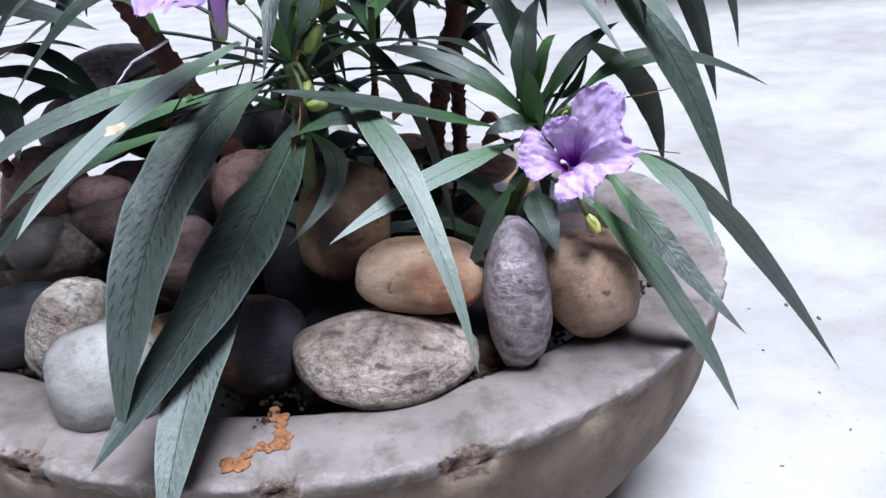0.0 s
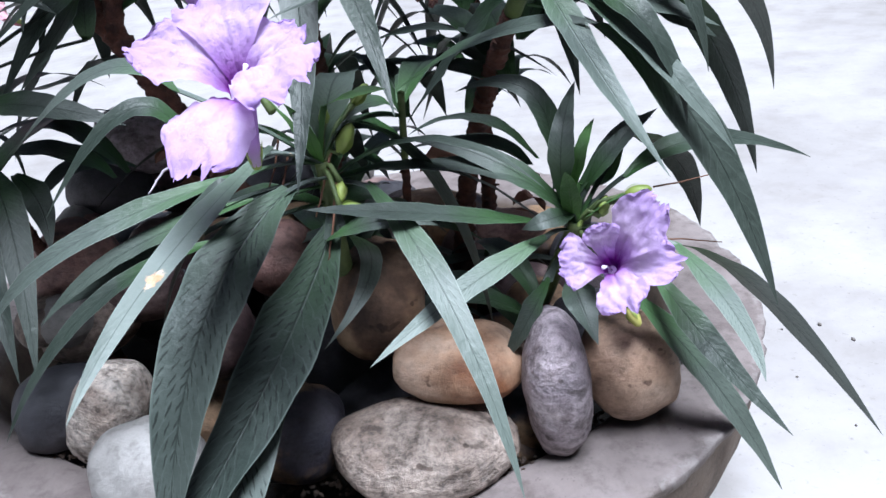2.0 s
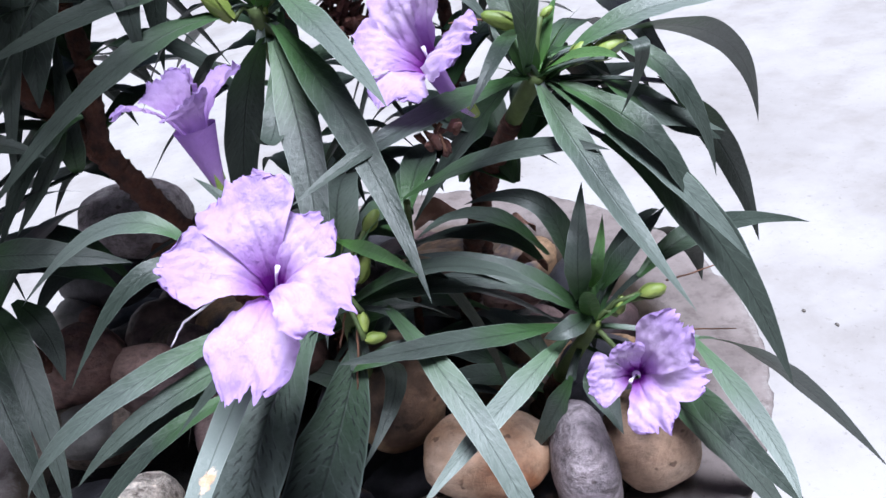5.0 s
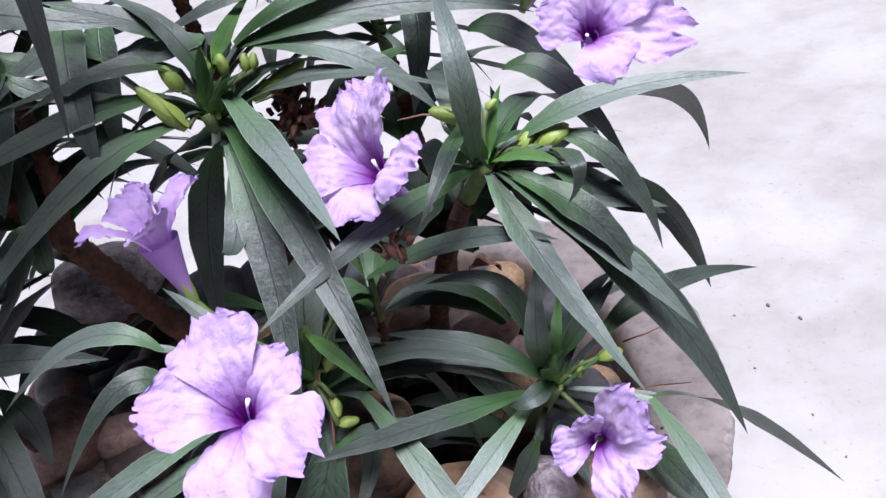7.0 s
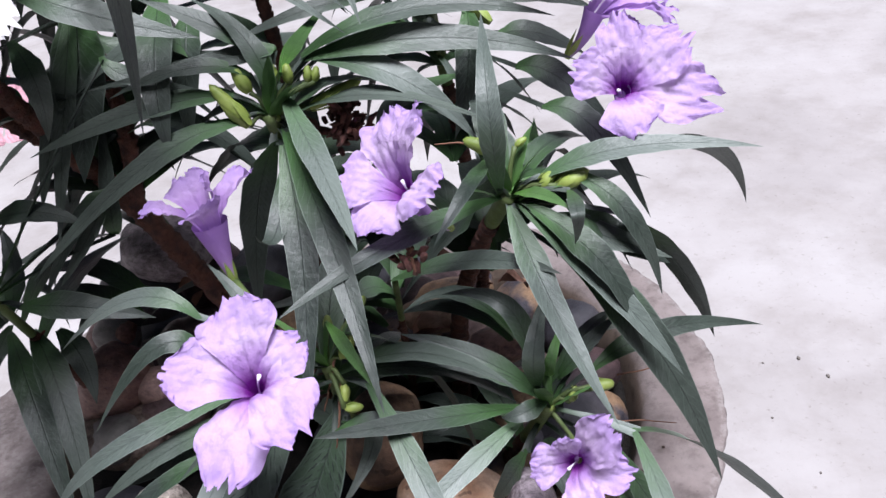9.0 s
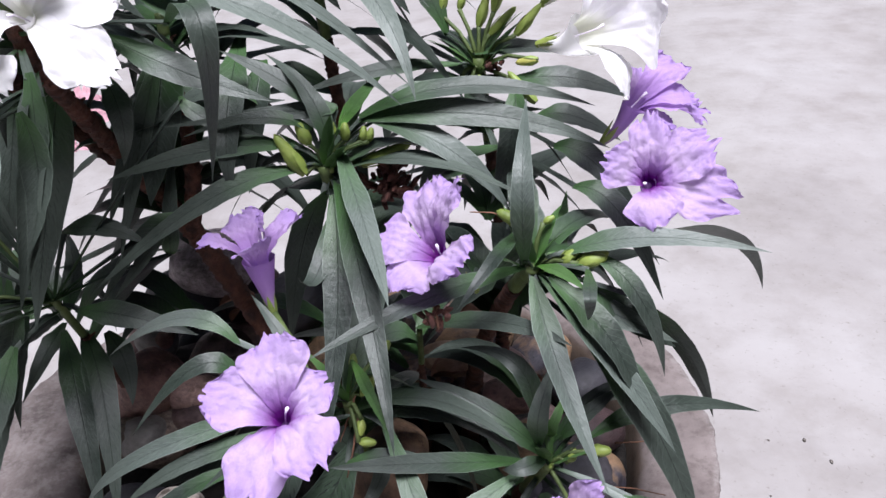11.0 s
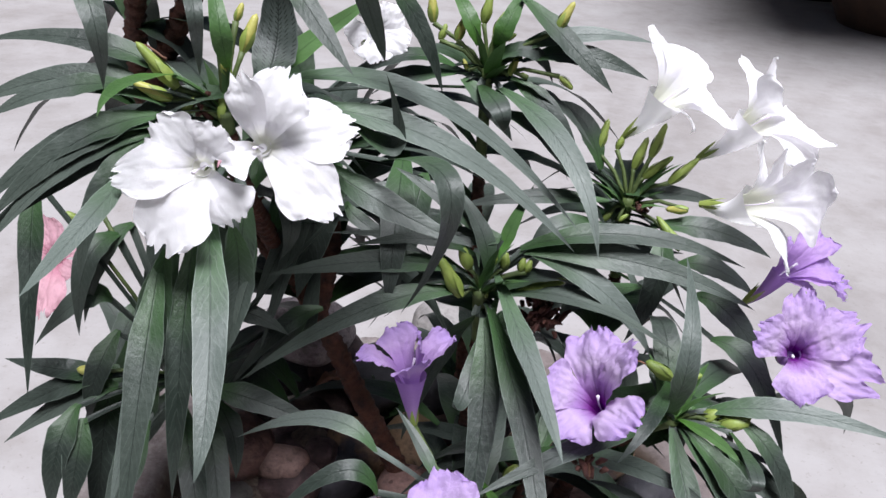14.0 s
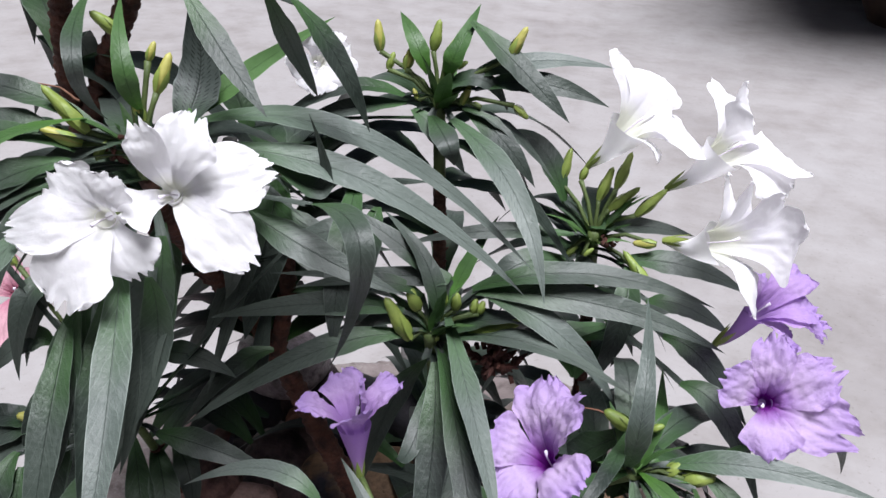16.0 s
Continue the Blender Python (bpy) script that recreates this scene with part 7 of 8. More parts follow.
leaf(plant_t, (-0.0859, -0.0926, 0.4924), 115, 0.0957, -0.0097, (0.0457, 0.0106), 0.0180, side=0.0000, seed=21)
leaf(plant_t, (-0.0859, -0.0926, 0.4924), 127, 0.0667, -0.0390, (0.0299, 0.0084), 0.0181, side=0.0000, seed=22)
leaf(plant_t, (-0.0612, -0.0308, 0.2249), 86, 0.0694, -0.0325, (0.0368, 0.0071), 0.0176, side=0.0000, seed=23)
leaf(plant_t, (-0.0950, -0.0853, 0.4686), 183, 0.0604, -0.0289, (0.0313, 0.0039), 0.0164, side=0.0000, seed=24)
leaf(plant_t, (-0.1312, -0.0563, 0.3733), -2, 0.0485, -0.0415, (0.0215, -0.0036), 0.0171, side=0.0000, seed=25)
leaf(plant_t, (-0.1355, -0.0433, 0.3238), -4, 0.0785, 0.0145, (0.0355, 0.0137), 0.0185, side=0.0000, seed=26)
leaf(plant_t, (-0.1103, -0.0351, 0.2797), 40, 0.0595, -0.0288, (0.0271, -0.0022), 0.0181, side=0.0000, seed=27)
leaf(plant_t, (-0.1099, -0.0740, 0.4321), 127, 0.0768, -0.0484, (0.0410, 0.0038), 0.0159, side=0.0000, seed=28)
leaf(plant_t, (-0.0950, -0.0853, 0.4686), 36, 0.0888, -0.0094, (0.0424, 0.0187), 0.0189, side=0.0000, seed=29)
leaf(plant_t, (-0.0612, -0.0308, 0.2249), 45, 0.0728, -0.0365, (0.0310, 0.0027), 0.0163, side=0.0000, seed=30)
leaf(plant_t, (-0.1355, -0.0433, 0.3238), 167, 0.1106, -0.0445, (0.0572, 0.0038), 0.0156, side=0.0000, seed=31)
leaf(plant_t, (-0.0950, -0.0853, 0.4686), 33, 0.0982, -0.0548, (0.0437, -0.0089), 0.0164, side=0.0000, seed=32)
leaf(plant_t, (-0.1355, -0.0433, 0.3238), 99, 0.0756, -0.0599, (0.0368, 0.0071), 0.0140, side=0.0000, seed=33)
leaf(plant_t, (-0.1312, -0.0563, 0.3733), 109, 0.0618, -0.0518, (0.0265, 0.0052), 0.0149, side=0.0000, seed=34)

plant_q = shoot('inner ruellia shoot with a pale leaf', (0.0200, 0.0000, 0.1200), (0.0400, -0.0800, 0.2960), (0.0, 0.0, 0.0), 0.0026, 0.80)
leaf(plant_b, (0.0210, -0.0434, 0.1450), 167, 0.0575, 0.0114, (0.0307, 0.0136), 0.0145, side=-0.0156, seed=60)
leaf(plant_b, (0.0182, -0.0400, 0.1411), 160, 0.0701, 0.0021, (0.0325, 0.0063), 0.0145, side=-0.0135, seed=61)
leaf(plant_q, (0.0187, -0.0621, 0.1596), 130, 0.0427, 0.0234, (0.0226, 0.0195), 0.0150, side=-0.0053, seed=62)
leaf(plant_q, (0.0071, -0.0640, 0.1362), 163, 0.1049, -0.0154, (0.0474, 0.0072), 0.0150, side=-0.0089, seed=63)
leaf(plant_q, (-0.0411, -0.0404, 0.1465), 174, 0.1185, -0.0308, (0.0610, 0.0026), 0.0150, side=-0.0133, seed=64)
leaf(plant_q, (0.0182, -0.0795, 0.1771), -31, 0.0937, 0.0289, (0.0520, 0.0253), 0.0116, side=0.0000, seed=0, twist=30)
leaf(plant_q, (0.0070, -0.0280, 0.0616), 142, 0.0884, -0.0211, (0.0417, 0.0173), 0.0135, side=0.0000, seed=1)
leaf(plant_q, (0.0110, -0.0440, 0.0968), 183, 0.0907, -0.0185, (0.0423, 0.0021), 0.0144, side=0.0000, seed=2)
leaf(plant_q, (0.0070, -0.0280, 0.0616), -9, 0.0914, 0.0041, (0.0423, 0.0093), 0.0136, side=0.0000, seed=3)
leaf(plant_q, (0.0186, -0.0744, 0.1637), 193, 0.0511, -0.0404, (0.0218, 0.0046), 0.0164, side=0.0000, seed=4)
leaf(plant_q, (0.0170, -0.0680, 0.1496), 177, 0.0671, -0.0207, (0.0318, 0.0095), 0.0179, side=0.0000, seed=5)
leaf(plant_q, (0.0186, -0.0744, 0.1637), 175, 0.0789, -0.0582, (0.0386, -0.0101), 0.0176, side=0.0000, seed=6)
leaf(plant_q, (0.0194, -0.0776, 0.1707), 77, 0.0687, -0.0280, (0.0355, 0.0035), 0.0170, side=0.0000, seed=7)
leaf(plant_q, (0.0194, -0.0776, 0.1707), 71, 0.0737, -0.0050, (0.0364, 0.0113), 0.0156, side=0.0000, seed=8)
branch(plant_t, (-0.1867, -0.0454, 0.4526), (-0.1445, -0.0640, 0.5232), (-0.0720, -0.0860, 0.6240), 0.0058)

# buds
bud(plant_c, (-0.0112, -0.0721, 0.3824), 171, 57, 0.0243, fat=0.14)
pedicel(plant_c, (-0.0022, -0.0665, 0.3816), (-0.0112, -0.0721, 0.3824))
bud(plant_c, (-0.0088, -0.0664, 0.3957), 161, 63, 0.0122, fat=0.27)
pedicel(plant_c, (-0.0022, -0.0665, 0.3816), (-0.0088, -0.0664, 0.3957))
bud(plant_c, (0.0081, -0.0618, 0.3958), 91, 72, 0.0089, fat=0.27)
pedicel(plant_c, (-0.0022, -0.0665, 0.3816), (0.0081, -0.0618, 0.3958))
bud(plant_c, (0.0164, -0.0606, 0.3948), 74, 70, 0.0077, fat=0.27)
pedicel(plant_c, (-0.0022, -0.0665, 0.3816), (0.0164, -0.0606, 0.3948))
bud(plant_c, (0.0193, -0.0601, 0.3947), 56, 65, 0.0069, fat=0.27)
pedicel(plant_c, (-0.0022, -0.0665, 0.3816), (0.0193, -0.0601, 0.3947))
bud(plant_c, (0.0154, -0.0644, 0.3844), 15, 18, 0.0267, fat=0.12)
pedicel(plant_c, (-0.0022, -0.0665, 0.3816), (0.0154, -0.0644, 0.3844))
bud(plant_c, (0.0021, -0.0627, 0.3974), 94, 73, 0.0082, fat=0.27)
pedicel(plant_c, (-0.0022, -0.0665, 0.3816), (0.0021, -0.0627, 0.3974))
bud(plant_c, (0.0014, -0.0686, 0.3815), 135, 67, 0.0045, fat=0.27)
bud(plant_d, (0.1126, -0.0962, 0.3489), 16, 37, 0.0115, fat=0.27)
pedicel(plant_d, (0.0993, -0.0943, 0.3438), (0.1126, -0.0962, 0.3489))
bud(plant_d, (0.1198, -0.0963, 0.3508), 0, 18, 0.0152, fat=0.22)
pedicel(plant_d, (0.0993, -0.0943, 0.3438), (0.1198, -0.0963, 0.3508))
bud(plant_d, (0.0961, -0.0874, 0.3645), 169, 23, 0.0147, fat=0.22)
pedicel(plant_d, (0.0993, -0.0943, 0.3438), (0.0961, -0.0874, 0.3645))
bud(plant_d, (0.1045, -0.0873, 0.3657), 11, 29, 0.0061, fat=0.27)
pedicel(plant_d, (0.0993, -0.0943, 0.3438), (0.1045, -0.0873, 0.3657))
bud(plant_d, (0.1208, -0.0988, 0.3509), -3, 19, 0.0133, fat=0.24)
pedicel(plant_d, (0.0993, -0.0943, 0.3438), (0.1208, -0.0988, 0.3509))
bud(plant_a, (0.0111, -0.1116, 0.2944), 89, 53, 0.0077, fat=0.27)
pedicel(plant_a, (0.0095, -0.1207, 0.2800), (0.0111, -0.1116, 0.2944))
bud(plant_a, (0.0165, -0.1344, 0.2673), 8, -6, 0.0086, fat=0.27)
pedicel(plant_a, (0.0095, -0.1207, 0.2800), (0.0165, -0.1344, 0.2673))
bud(plant_a, (0.0168, -0.1265, 0.2748), -91, -46, 0.0085, fat=0.27)
pedicel(plant_a, (0.0095, -0.1207, 0.2800), (0.0168, -0.1265, 0.2748))
bud(plant_a, (0.0235, -0.1086, 0.3007), 35, 40, 0.0101, fat=0.27)
pedicel(plant_a, (0.0095, -0.1207, 0.2800), (0.0235, -0.1086, 0.3007))
bud(plant_a, (0.0170, -0.1198, 0.2848), 22, 59, 0.0127, fat=0.26)
pedicel(plant_a, (0.0095, -0.1207, 0.2800), (0.0170, -0.1198, 0.2848))
bud(plant_b, (0.1283, -0.1205, 0.2557), -7, 13, 0.0111, fat=0.27)
pedicel(plant_b, (0.1083, -0.1205, 0.2445), (0.1283, -0.1205, 0.2557))
bud(plant_b, (0.1186, -0.1218, 0.2489), 48, 59, 0.0082, fat=0.27)
pedicel(plant_b, (0.1083, -0.1205, 0.2445), (0.1186, -0.1218, 0.2489))
bud(plant_b, (0.1086, -0.1229, 0.2441), 27, 46, 0.0041, fat=0.27)
bud(plant_b, (0.1264, -0.1372, 0.2138), -44, -53, 0.0094, BUD_YELLOW, fat=0.27)
pedicel(plant_b, (0.1083, -0.1205, 0.2445), (0.1264, -0.1372, 0.2138))
bud(plant_b, (0.1332, -0.1193, 0.2532), 1, 12, 0.0061, fat=0.27)
pedicel(plant_b, (0.1083, -0.1205, 0.2445), (0.1332, -0.1193, 0.2532))
bud(plant_b, (0.1183, -0.1211, 0.2480), 43, 39, 0.0077, fat=0.27)
pedicel(plant_b, (0.1083, -0.1205, 0.2445), (0.1183, -0.1211, 0.2480))
bud(plant_e, (0.0476, 0.0101, 0.4370), 62, 68, 0.0182, fat=0.13)
pedicel(plant_e, (0.0682, 0.0004, 0.4116), (0.0476, 0.0101, 0.4370))
bud(plant_e, (0.0577, 0.0104, 0.4391), 45, 64, 0.0093, fat=0.20)
pedicel(plant_e, (0.0682, 0.0004, 0.4116), (0.0577, 0.0104, 0.4391))
bud(plant_e, (0.0681, 0.0064, 0.4309), 49, 66, 0.0186, fat=0.13)
pedicel(plant_e, (0.0682, 0.0004, 0.4116), (0.0681, 0.0064, 0.4309))
bud(plant_e, (0.0761, 0.0080, 0.4381), 48, 67, 0.0199, fat=0.12)
pedicel(plant_e, (0.0682, 0.0004, 0.4116), (0.0761, 0.0080, 0.4381))
bud(plant_e, (0.0740, 0.0042, 0.4273), 13, 43, 0.0193, fat=0.12)
pedicel(plant_e, (0.0682, 0.0004, 0.4116), (0.0740, 0.0042, 0.4273))
bud(plant_e, (0.0876, 0.0016, 0.4273), 14, 48, 0.0203, fat=0.12)
pedicel(plant_e, (0.0682, 0.0004, 0.4116), (0.0876, 0.0016, 0.4273))
bud(plant_e, (0.0553, -0.0058, 0.4025), 23, 45, 0.0085, fat=0.20)
pedicel(plant_e, (0.0682, 0.0004, 0.4116), (0.0553, -0.0058, 0.4025))
bud(plant_e, (0.0995, -0.0063, 0.4166), 174, -9, 0.0119, BUD_YELLOW, fat=0.20)
pedicel(plant_e, (0.0682, 0.0004, 0.4116), (0.0995, -0.0063, 0.4166))
bud(plant_e, (0.0987, -0.0168, 0.3974), 148, 38, 0.0223, fat=0.11)
pedicel(plant_e, (0.0682, 0.0004, 0.4116), (0.0987, -0.0168, 0.3974))
bud(plant_e, (0.0640, -0.0057, 0.4040), 16, 38, 0.0069, fat=0.20)
pedicel(plant_e, (0.0682, 0.0004, 0.4116), (0.0640, -0.0057, 0.4040))
bud(plant_f, (-0.1052, -0.1061, 0.5046), 54, 63, 0.0162, BUD_YELLOW, fat=0.15)
pedicel(plant_f, (-0.1109, -0.1140, 0.4770), (-0.1052, -0.1061, 0.5046))
bud(plant_f, (-0.1079, -0.1047, 0.5163), 53, 63, 0.0078, BUD_YELLOW, fat=0.20)
pedicel(plant_f, (-0.1109, -0.1140, 0.4770), (-0.1079, -0.1047, 0.5163))
bud(plant_f, (-0.1094, -0.1109, 0.4942), 162, 65, 0.0104, BUD_YELLOW, fat=0.20)
pedicel(plant_f, (-0.1109, -0.1140, 0.4770), (-0.1094, -0.1109, 0.4942))
bud(plant_f, (-0.1285, -0.1240, 0.4873), -158, 27, 0.0166, BUD_YELLOW, fat=0.14)
pedicel(plant_f, (-0.1109, -0.1140, 0.4770), (-0.1285, -0.1240, 0.4873))
bud(plant_f, (-0.1270, -0.1214, 0.4914), -170, 51, 0.0228, fat=0.11)
pedicel(plant_f, (-0.1109, -0.1140, 0.4770), (-0.1270, -0.1214, 0.4914))
bud(plant_f, (-0.1111, -0.1177, 0.4795), 97, 68, 0.0088, fat=0.20)
bud(plant_f, (-0.1245, -0.1237, 0.4822), 51, 46, 0.0081, fat=0.20)
pedicel(plant_f, (-0.1109, -0.1140, 0.4770), (-0.1245, -0.1237, 0.4822))
bud(plant_f, (-0.1160, -0.1066, 0.5262), -155, 40, 0.0129, fat=0.19)
pedicel(plant_f, (-0.1109, -0.1140, 0.4770), (-0.1160, -0.1066, 0.5262))
bud(plant_g, (-0.0461, -0.0031, 0.4997), 127, 76, 0.0150, BUD_YELLOW, fat=0.16)
pedicel(plant_g, (-0.0161, -0.0018, 0.4746), (-0.0461, -0.0031, 0.4997))
bud(plant_g, (-0.0335, -0.0023, 0.4914), 49, 69, 0.0127, BUD_YELLOW, fat=0.19)
pedicel(plant_g, (-0.0161, -0.0018, 0.4746), (-0.0335, -0.0023, 0.4914))
bud(plant_g, (-0.0261, -0.0051, 0.4778), 157, 59, 0.0063, BUD_YELLOW, fat=0.20)
pedicel(plant_g, (-0.0161, -0.0018, 0.4746), (-0.0261, -0.0051, 0.4778))
bud(plant_g, (-0.0047, -0.0034, 0.4772), 40, 64, 0.0102, BUD_YELLOW, fat=0.20)
pedicel(plant_g, (-0.0161, -0.0018, 0.4746), (-0.0047, -0.0034, 0.4772))
bud(plant_g, (-0.0145, 0.0012, 0.4957), 33, 64, 0.0135, fat=0.18)
pedicel(plant_g, (-0.0161, -0.0018, 0.4746), (-0.0145, 0.0012, 0.4957))
bud(plant_g, (-0.0099, 0.0010, 0.4935), 12, 30, 0.0076, fat=0.20)
pedicel(plant_g, (-0.0161, -0.0018, 0.4746), (-0.0099, 0.0010, 0.4935))
bud(plant_g, (0.0009, -0.0003, 0.4872), 65, 73, 0.0062, fat=0.20)
pedicel(plant_g, (-0.0161, -0.0018, 0.4746), (0.0009, -0.0003, 0.4872))
bud(plant_g, (0.0162, 0.0024, 0.5008), 23, 62, 0.0170, BUD_YELLOW, fat=0.14)
pedicel(plant_g, (-0.0161, -0.0018, 0.4746), (0.0162, 0.0024, 0.5008))
bud(plant_g, (0.0213, -0.0035, 0.4798), -14, -34, 0.0095, fat=0.20)
pedicel(plant_g, (-0.0161, -0.0018, 0.4746), (0.0213, -0.0035, 0.4798))
bud(plant_g, (-0.0208, 0.0017, 0.5010), 57, 75, 0.0152, fat=0.16)
pedicel(plant_g, (-0.0161, -0.0018, 0.4746), (-0.0208, 0.0017, 0.5010))
bud(plant_g, (-0.0419, -0.0040, 0.4914), 47, 67, 0.0088, fat=0.20)
pedicel(plant_g, (-0.0161, -0.0018, 0.4746), (-0.0419, -0.0040, 0.4914))
bud(plant_g, (0.0053, -0.0034, 0.4770), 172, 31, 0.0044, fat=0.20)
pedicel(plant_g, (-0.0161, -0.0018, 0.4746), (0.0053, -0.0034, 0.4770))
bud(plant_h, (-0.1906, -0.1158, 0.3300), -154, 17, 0.0105, BUD_YELLOW, fat=0.27)
pedicel(plant_h, (-0.1526, -0.0944, 0.3172), (-0.1906, -0.1158, 0.3300))
bud(plant_h, (-0.2007, -0.0775, 0.4026), 179, 50, 0.0101, fat=0.27)
pedicel(plant_h, (-0.1526, -0.0944, 0.3172), (-0.2007, -0.0775, 0.4026))
bud(plant_h, (-0.2085, -0.0856, 0.3991), -172, 44, 0.0084, fat=0.27)
pedicel(plant_h, (-0.1526, -0.0944, 0.3172), (-0.2085, -0.0856, 0.3991))

pedicel(plant_a, (-0.0248, -0.1100, 0.3270), (-0.0020, -0.1350, 0.3080), 0.0014)
# dry bits
twig(plant_a, [(0.0138, -0.1198, 0.2861), (0.0095, -0.1253, 0.2739), (0.0053, -0.1304, 0.2627)], .0006, DRY)
twig(plant_a, [(-0.0062, -0.1174, 0.2940), (-0.0094, -0.1229, 0.2817), (-0.0148, -0.1282, 0.2700)], .0005, DRY)
twig(plant_a, [(-0.0349, -0.1291, 0.2953), (-0.0493, -0.1327, 0.2887), (-0.0562, -0.1364, 0.2812)], .0006, ANTHER)
twig(plant_a, [(0.0150, -0.1252, 0.2746), (0.0121, -0.1331, 0.2601), (0.0091, -0.1402, 0.2470)], .0006, DRY)
twig(plant_a, [(-0.0035, -0.1210, 0.2857), (-0.0063, -0.1262, 0.2761), (-0.0089, -0.1314, 0.2666)], .0005, DRY)
twig(plant_b, [(0.1409, -0.1142, 0.2555), (0.1525, -0.1129, 0.2562), (0.1653, -0.1111, 0.2577)], .0004, DRY)
twig(plant_b, [(0.1370, -0.1257, 0.2372), (0.1499, -0.1252, 0.2365), (0.1663, -0.1258, 0.2337)], .0004, DRY)
twig(plant_c, [(0.0093, -0.0599, 0.3784), (0.0190, -0.0636, 0.3718), (0.0296, -0.0649, 0.3687)], .0022, STEM)
twig(plant_f, [(-0.1367, -0.1102, 0.4991), (-0.1452, -0.1090, 0.5033), (-0.1688, -0.1112, 0.5055)], .0005, DRY)
twig(plant_f, [(-0.1236, -0.1185, 0.4815), (-0.1221, -0.1159, 0.4855), (-0.1117, -0.1122, 0.4892)], .0006, DRY)
twig(plant_d, [(0.0583, -0.1322, 0.3514), (0.0600, -0.1353, 0.3466), (0.0614, -0.1386, 0.3413)], .0009, DRY)
twig(plant_d, [(0.0607, -0.1332, 0.3496), (0.0578, -0.1357, 0.3461), (0.0590, -0.1366, 0.3446)], .0008, DRY)
twig(plant_d, [(0.0963, -0.0852, 0.3639), (0.0807, -0.0833, 0.3685), (0.0702, -0.0838, 0.3689)], .0005, DRY)
husk(plant_c, (0.0306, -0.0633, 0.3710), 46, .011, 0)
husk(plant_c, (0.0278, -0.0593, 0.3774), 24, .009, 1)
husk(plant_e, (0.0745, -0.0013, 0.4121), 14, .006, 2)
husk(plant_d, (0.0607, -0.1359, 0.3456), 10, .008, 3)
husk(plant_f, (-0.1180, -0.1163, 0.4839), 12, .007, 4)
dead_leaf(0.0441, -0.0036, 0.2000, 20, 0.0313, 0.0191, 0.004, 563)
dead_leaf(0.0878, -0.0201, 0.2000, -10, 0.0269, 0.0101, 0.004, 564)
dead_leaf(0.0357, 0.0127, 0.2000, 60, 0.0215, 0.0107, 0.004, 565)
dead_leaf(0.0473, 0.0445, 0.2150, 10, 0.0313, 0.0174, 0.004, 566)
dead_leaf(0.0943, 0.0271, 0.2100, -15, 0.0202, 0.0084, 0.004, 567)
dead_leaf(0.0948, -0.0160, 0.2100, -20, 0.0189, 0.0069, 0.004, 568)
dead_leaf(-0.1025, 0.0023, 0.2500, 60, 0.0236, 0.0068, 0.004, 569)
dead_leaf(-0.1112, 0.0336, 0.2200, 30, 0.0250, 0.0075, 0.004, 570)
dirt(0.1487, -0.0969, 0.1520, 150, 0.0100, 52, 571)
dirt(0.1377, -0.1103, 0.1500, 110, 0.0090, 42, 572)
dirt(0.0703, -0.1537, 0.1480, 50, 0.0140, 15, 573)
dirt(-0.0100, -0.1510, 0.1420, 60, 0.0200, 0, 574)
dirt(-0.1334, -0.1266, 0.1480, 40, 0.0120, -20, 575)
dirt(0.1150, -0.1244, 0.1480, 30, 0.0080, 30, 576)
dirt(-0.0093, -0.1808, 0.1515, 24, 0.0040, 60, 577)


# flowers
flower(plant_a, (0.0042, -0.1846, 0.3282), (-0.0005, -0.1719, 0.3014), [(112, 58, 0.0350, 0.028), (20, 38, 0.0270, 0.022), (-172, 28, 0.0331, 0.027), (-107, -21, 0.0368, 0.027), (-51, 11, 0.0404, 0.028)], PURPLE, TUBE, seed=6, turned=1.5)
flower(plant_b, (0.1177, -0.1505, 0.2402), (0.1225, -0.1347, 0.2257), [(-21, 58, 0.0341, 0.023), (-136, 70, 0.0224, 0.015), (-158, 18, 0.0229, 0.022), (-86, -9, 0.0301, 0.021), (-34, 17, 0.0294, 0.02)], PURPLE, TUBE, seed=5, turned=1.5)
flower(plant_c, (0.0617, -0.1185, 0.3639), (0.0737, -0.1071, 0.3413), [(109, 51, 0.039, 0.027), (-5, 75, 0.0411, 0.018), (-176, 23, 0.0299, 0.026), (-130, -6, 0.0282, 0.022), (-63, 25, 0.0336, 0.025)], PURPLE, TUBE, seed=8, turned=1.5)
flower(plant_d, (0.1521, -0.0701, 0.3779), (0.1547, -0.0471, 0.3589), [(90, 70, 0.0325, 0.019), (14, 34, 0.0351, 0.026), (-15, -6, 0.0405, 0.028), (-87, -18, 0.0287, 0.027), (-171, 32, 0.0252, 0.024)], PURPLE, TUBE, seed=12, turned=1.5)
flower(plant_f, (-0.0869, -0.1349, 0.4775), (-0.0951, -0.1101, 0.4627), [(-113, 71, 0.0327, 0.0139), (21, 68, 0.0328, 0.0244), (30, 10, 0.0382, 0.0261), (-4, -37, 0.0411, 0.0270), (-112, 0, 0.0230, 0.0226)], WHITE, WHITE, seed=18, crinkle=0.4)
flower(plant_f, (-0.1038, -0.1517, 0.4733), (-0.1132, -0.1256, 0.4618), [(-178, 41, 0.0235, 0.0235), (-148, 0, 0.0316, 0.0209), (-114, -51, 0.0357, 0.0278), (-17, -54, 0.0247, 0.0244), (-23, 63, 0.022, 0.0191)], WHITE, WHITE, seed=16, crinkle=0.4)
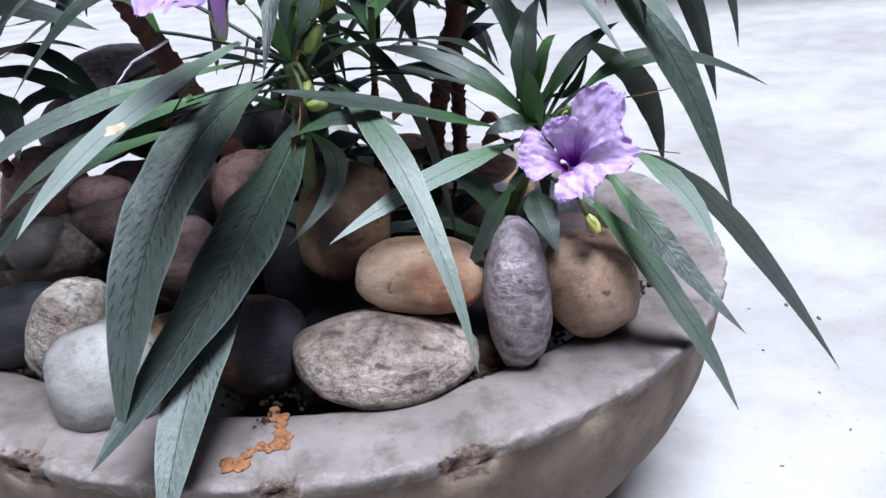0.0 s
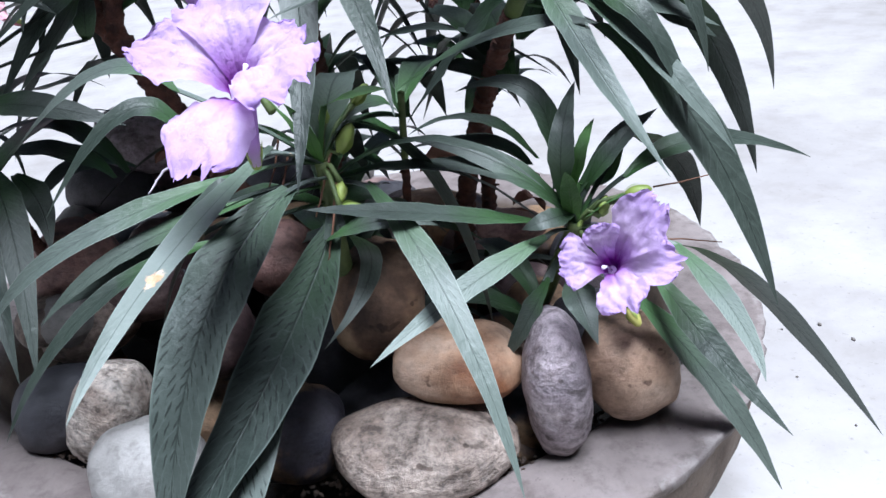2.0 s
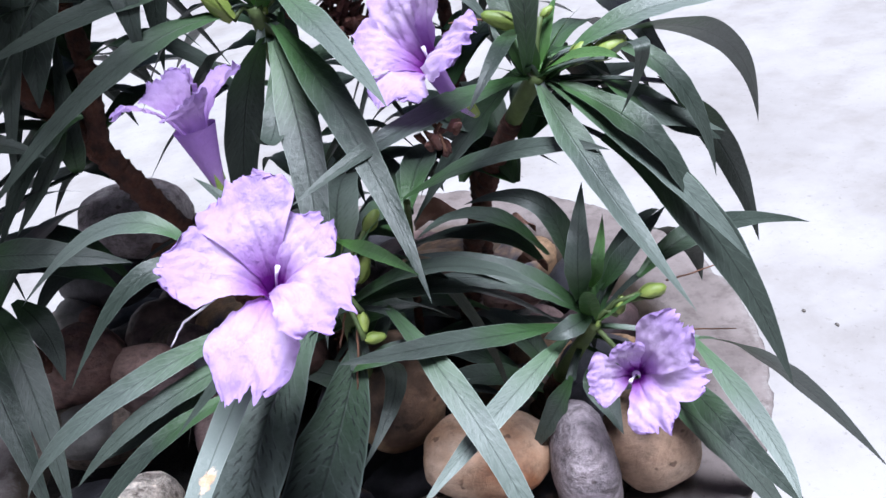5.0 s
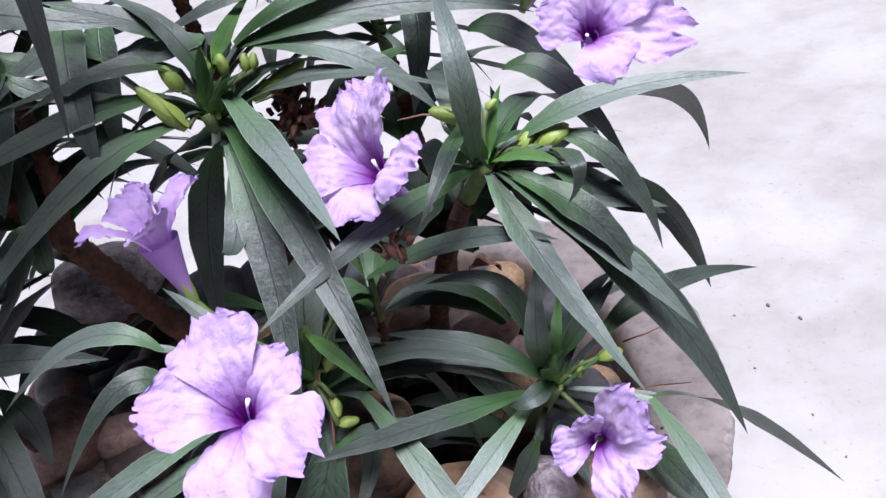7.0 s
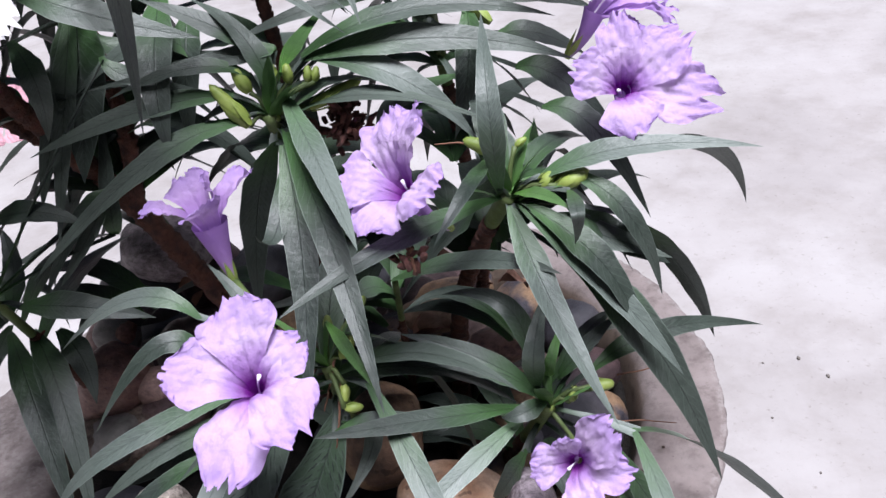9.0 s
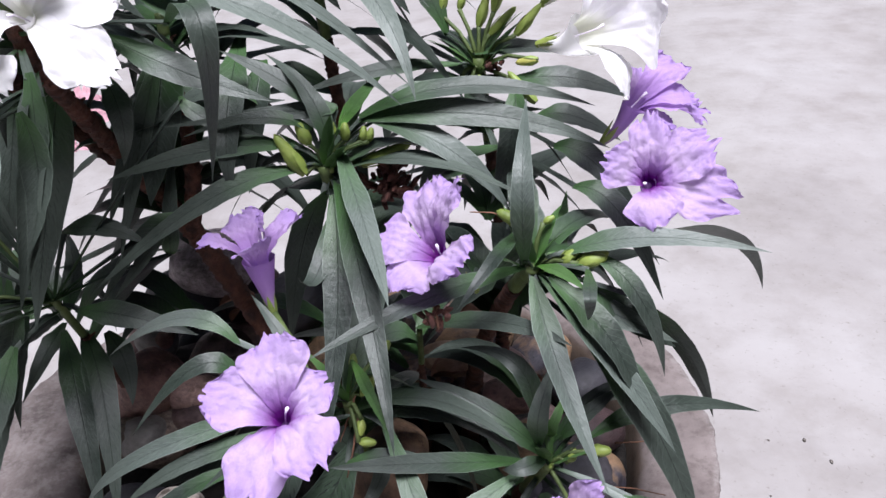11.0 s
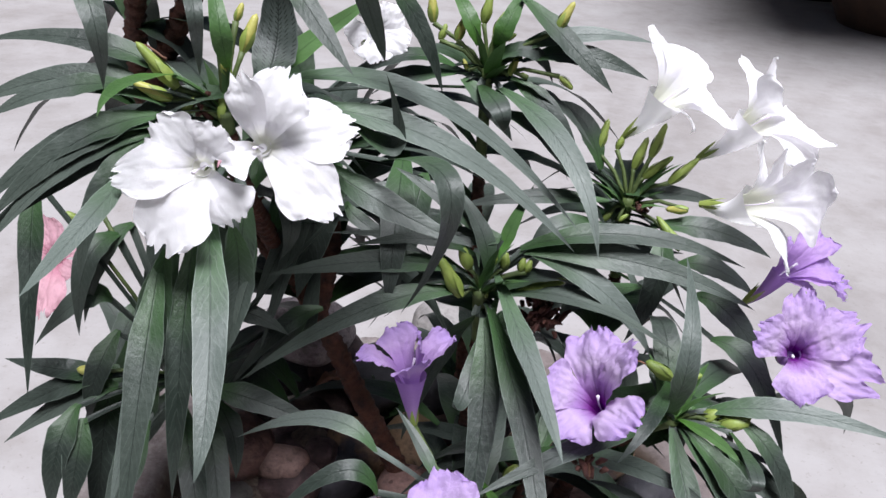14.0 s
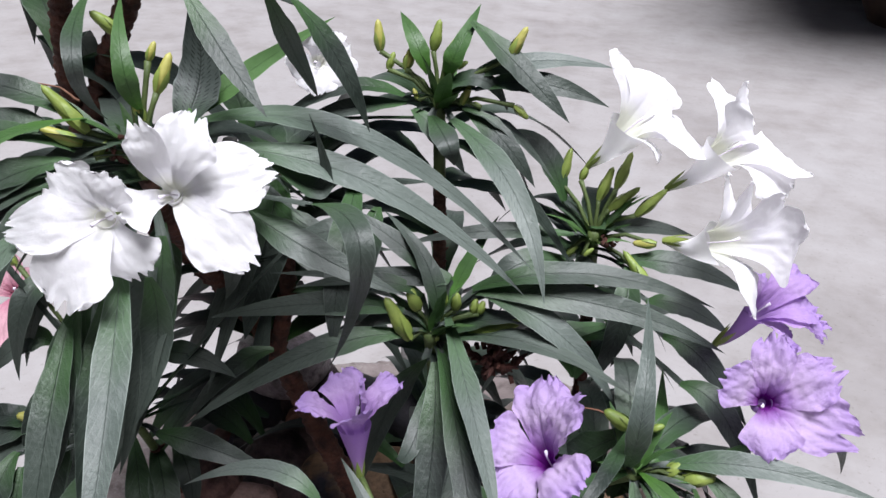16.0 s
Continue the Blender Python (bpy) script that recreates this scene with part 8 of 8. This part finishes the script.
flower(plant_a, (-0.0282, -0.1070, 0.3552), (-0.0248, -0.1100, 0.3262), [(-164, 27, 0.0302, 0.022), (130, 32, 0.0256, 0.022), (63, 79, 0.0223, 0.023), (51, 27, 0.0301, 0.021), (-79, 50, 0.0157, 0.023)], PURPLE_PALE, TUBE, mouth=0.0095, seed=9, turned=1.5)
flower(plant_d, (0.1456, -0.0377, 0.4034), (0.1328, -0.0389, 0.3852), [(49, 24, 0.034, 0.022), (16, -3, 0.0329, 0.025), (-21, -28, 0.0249, 0.022), (76, 33, 0.0207, 0.022), (8, -16, 0.0394, 0.020)], PURPLE_PALE, TUBE, mouth=0.006, seed=14, turned=1.5)
flower(plant_e, (0.0778, 0.0101, 0.4707), (0.0612, 0.0127, 0.4474), [(103, 39, 0.0413, 0.0384), (65, 43, 0.0312, 0.0360), (-4, 26, 0.0209, 0.0360), (15, -16, 0.042, 0.0420), (-44, -25, 0.024, 0.0360)], WHITE, WHITE, mouth=0.013, seed=20, crinkle=0.4, turned=2.5)
flower(plant_e, (0.1237, 0.0072, 0.4641), (0.1019, 0.0095, 0.4415), [(100, 38, 0.0397, 0.0312), (73, 47, 0.0342, 0.0300), (-4, 47, 0.0164, 0.0360), (19, -11, 0.0397, 0.0420), (-26, -25, 0.0345, 0.0360)], WHITE, WHITE, mouth=0.013, seed=22, crinkle=0.4, turned=2.5)
flower(plant_e, (0.1224, -0.0417, 0.4394), (0.1012, -0.0324, 0.4327), [(89, 39, 0.0339, 0.0384), (29, 25, 0.0326, 0.0360), (4, 5, 0.035, 0.0360), (-38, -47, 0.0358, 0.0408), (58, 44, 0.0296, 0.0384)], WHITE, WHITE, mouth=0.013, seed=24, crinkle=0.4, turned=2.5)
flower(plant_g, (-0.0761, -0.0086, 0.4929), (-0.0868, 0.0138, 0.4800), [(-134, 5, 0.0173, 0.018), (-76, -43, 0.0182, 0.019), (-7, -20, 0.021, 0.019), (21, 37, 0.0178, 0.018), (-171, 80, 0.0148, 0.018)], WHITE, WHITE, seed=26, crinkle=0.4)
flower(plant_h, (-0.2768, -0.0213, 0.3297), (-0.2834, -0.0021, 0.3077), [(-165, 25, 0.0191, 0.020), (139, 50, 0.0271, 0.020), (34, 32, 0.0216, 0.020), (-24, -15, 0.02, 0.020), (-78, -35, 0.0385, 0.022)], PINK, PINK, seed=31)
flower(plant_h, (-0.2482, 0.1147, 0.3337), (-0.2420, 0.1400, 0.3150), [(170, 40, 0.03, 0.024), (100, 60, 0.03, 0.024), (20, 30, 0.03, 0.024), (-40, -20, 0.03, 0.024), (-120, -30, 0.03, 0.026)], PINK, PINK, seed=33)


# ---- far pots, and unseen walls and a canopy added to shape the light ----
def slab(name, lo, hi, mat, label, category):
    bm = bmesh.new()
    bmesh.ops.create_cube(bm, size=1)
    for v in bm.verts:
        v.co = Vector([lo[i] + (v.co[i] + 0.5) * (hi[i] - lo[i]) for i in range(3)])
    return tagged(finish(name, bm, mat, smooth=False), label, category, kind="structure")


PLASTER = concrete_material("grey_plaster", (0.16, 0.152, 0.144), (0.24, 0.232, 0.216), (0.288, 0.272, 0.256), 3.0, 0.85, 0.2)
for k, (x, y) in enumerate([(0.34, 0.16), (0.357, 0.135), (0.296, 0.091), (0.308, 0.158), (0.316, -0.012), (0.26, -0.044), (0.314, 0.031)]):
    grit(x, y, 0.0009 if k > 1 else 0.0017, k)


def far_pot(x, y, r, h):
    root = tagged(new("clay_pot"), "dark brown round clay pot standing on the floor", "pot")
    root.location = (x, y, 0)
    bm = bmesh.new()
    prof = [(r * (0.55 + 0.5 * math.sin(math.pi * (0.08 + 0.62 * k / 12))), h * k / 12) for k in range(13)]
    lathe(bm, prof + [(r * 0.86, h * 1.02), (r * 0.84, h * 0.9)], 48)
    part("body", bm, CLAY, root)
    bm = bmesh.new()
    lathe(bm, [(r * 0.98, h), (r * 1.06, h * 1.01), (r * 1.06, h * 1.07), (r * 0.92, h * 1.08), (r * 0.9, h)], 48)
    part("rim", bm, CLAY, root)
    return root


CLAY = plain_material("brown_clay", (0.04, 0.0224, 0.0144), (0.088, 0.048, 0.0304), 14, 0.7)
far_pot(1.16, 2.72, 0.3, 0.5)
far_pot(0.95, 3.3, 0.3, 0.55)
# three walls added out of view to cut sky light from the horizon
slab("light_block_south", (-3.0, -2.6, 0.0), (3.0, -2.45, 2.4), PLASTER, "unseen grey wall added behind the camera to block low sky light", "wall")
slab("light_block_west", (-3.2, -2.6, 0.0), (-3.05, 5.0, 2.4), PLASTER, "unseen grey wall added on the left to block low sky light", "wall")
slab("light_block_east", (2.2, -2.4, 0.0), (2.35, 7.0, 2.4), PLASTER, "unseen grey wall added on the right to block low sky light", "wall")
# added out of view: overhead slab and back wall that darken the far floor
slab("shade_canopy", (0.6, 1.75, 1.6), (2.198, 7.0, 1.68), PLASTER, "unseen grey slab added overhead to shade the back of the floor", "roof")
slab("shade_wall_north", (0.6, 5.0, 0.0), (2.198, 5.15, 1.598), PLASTER, "unseen grey wall added under the overhead slab to shade the floor", "wall")
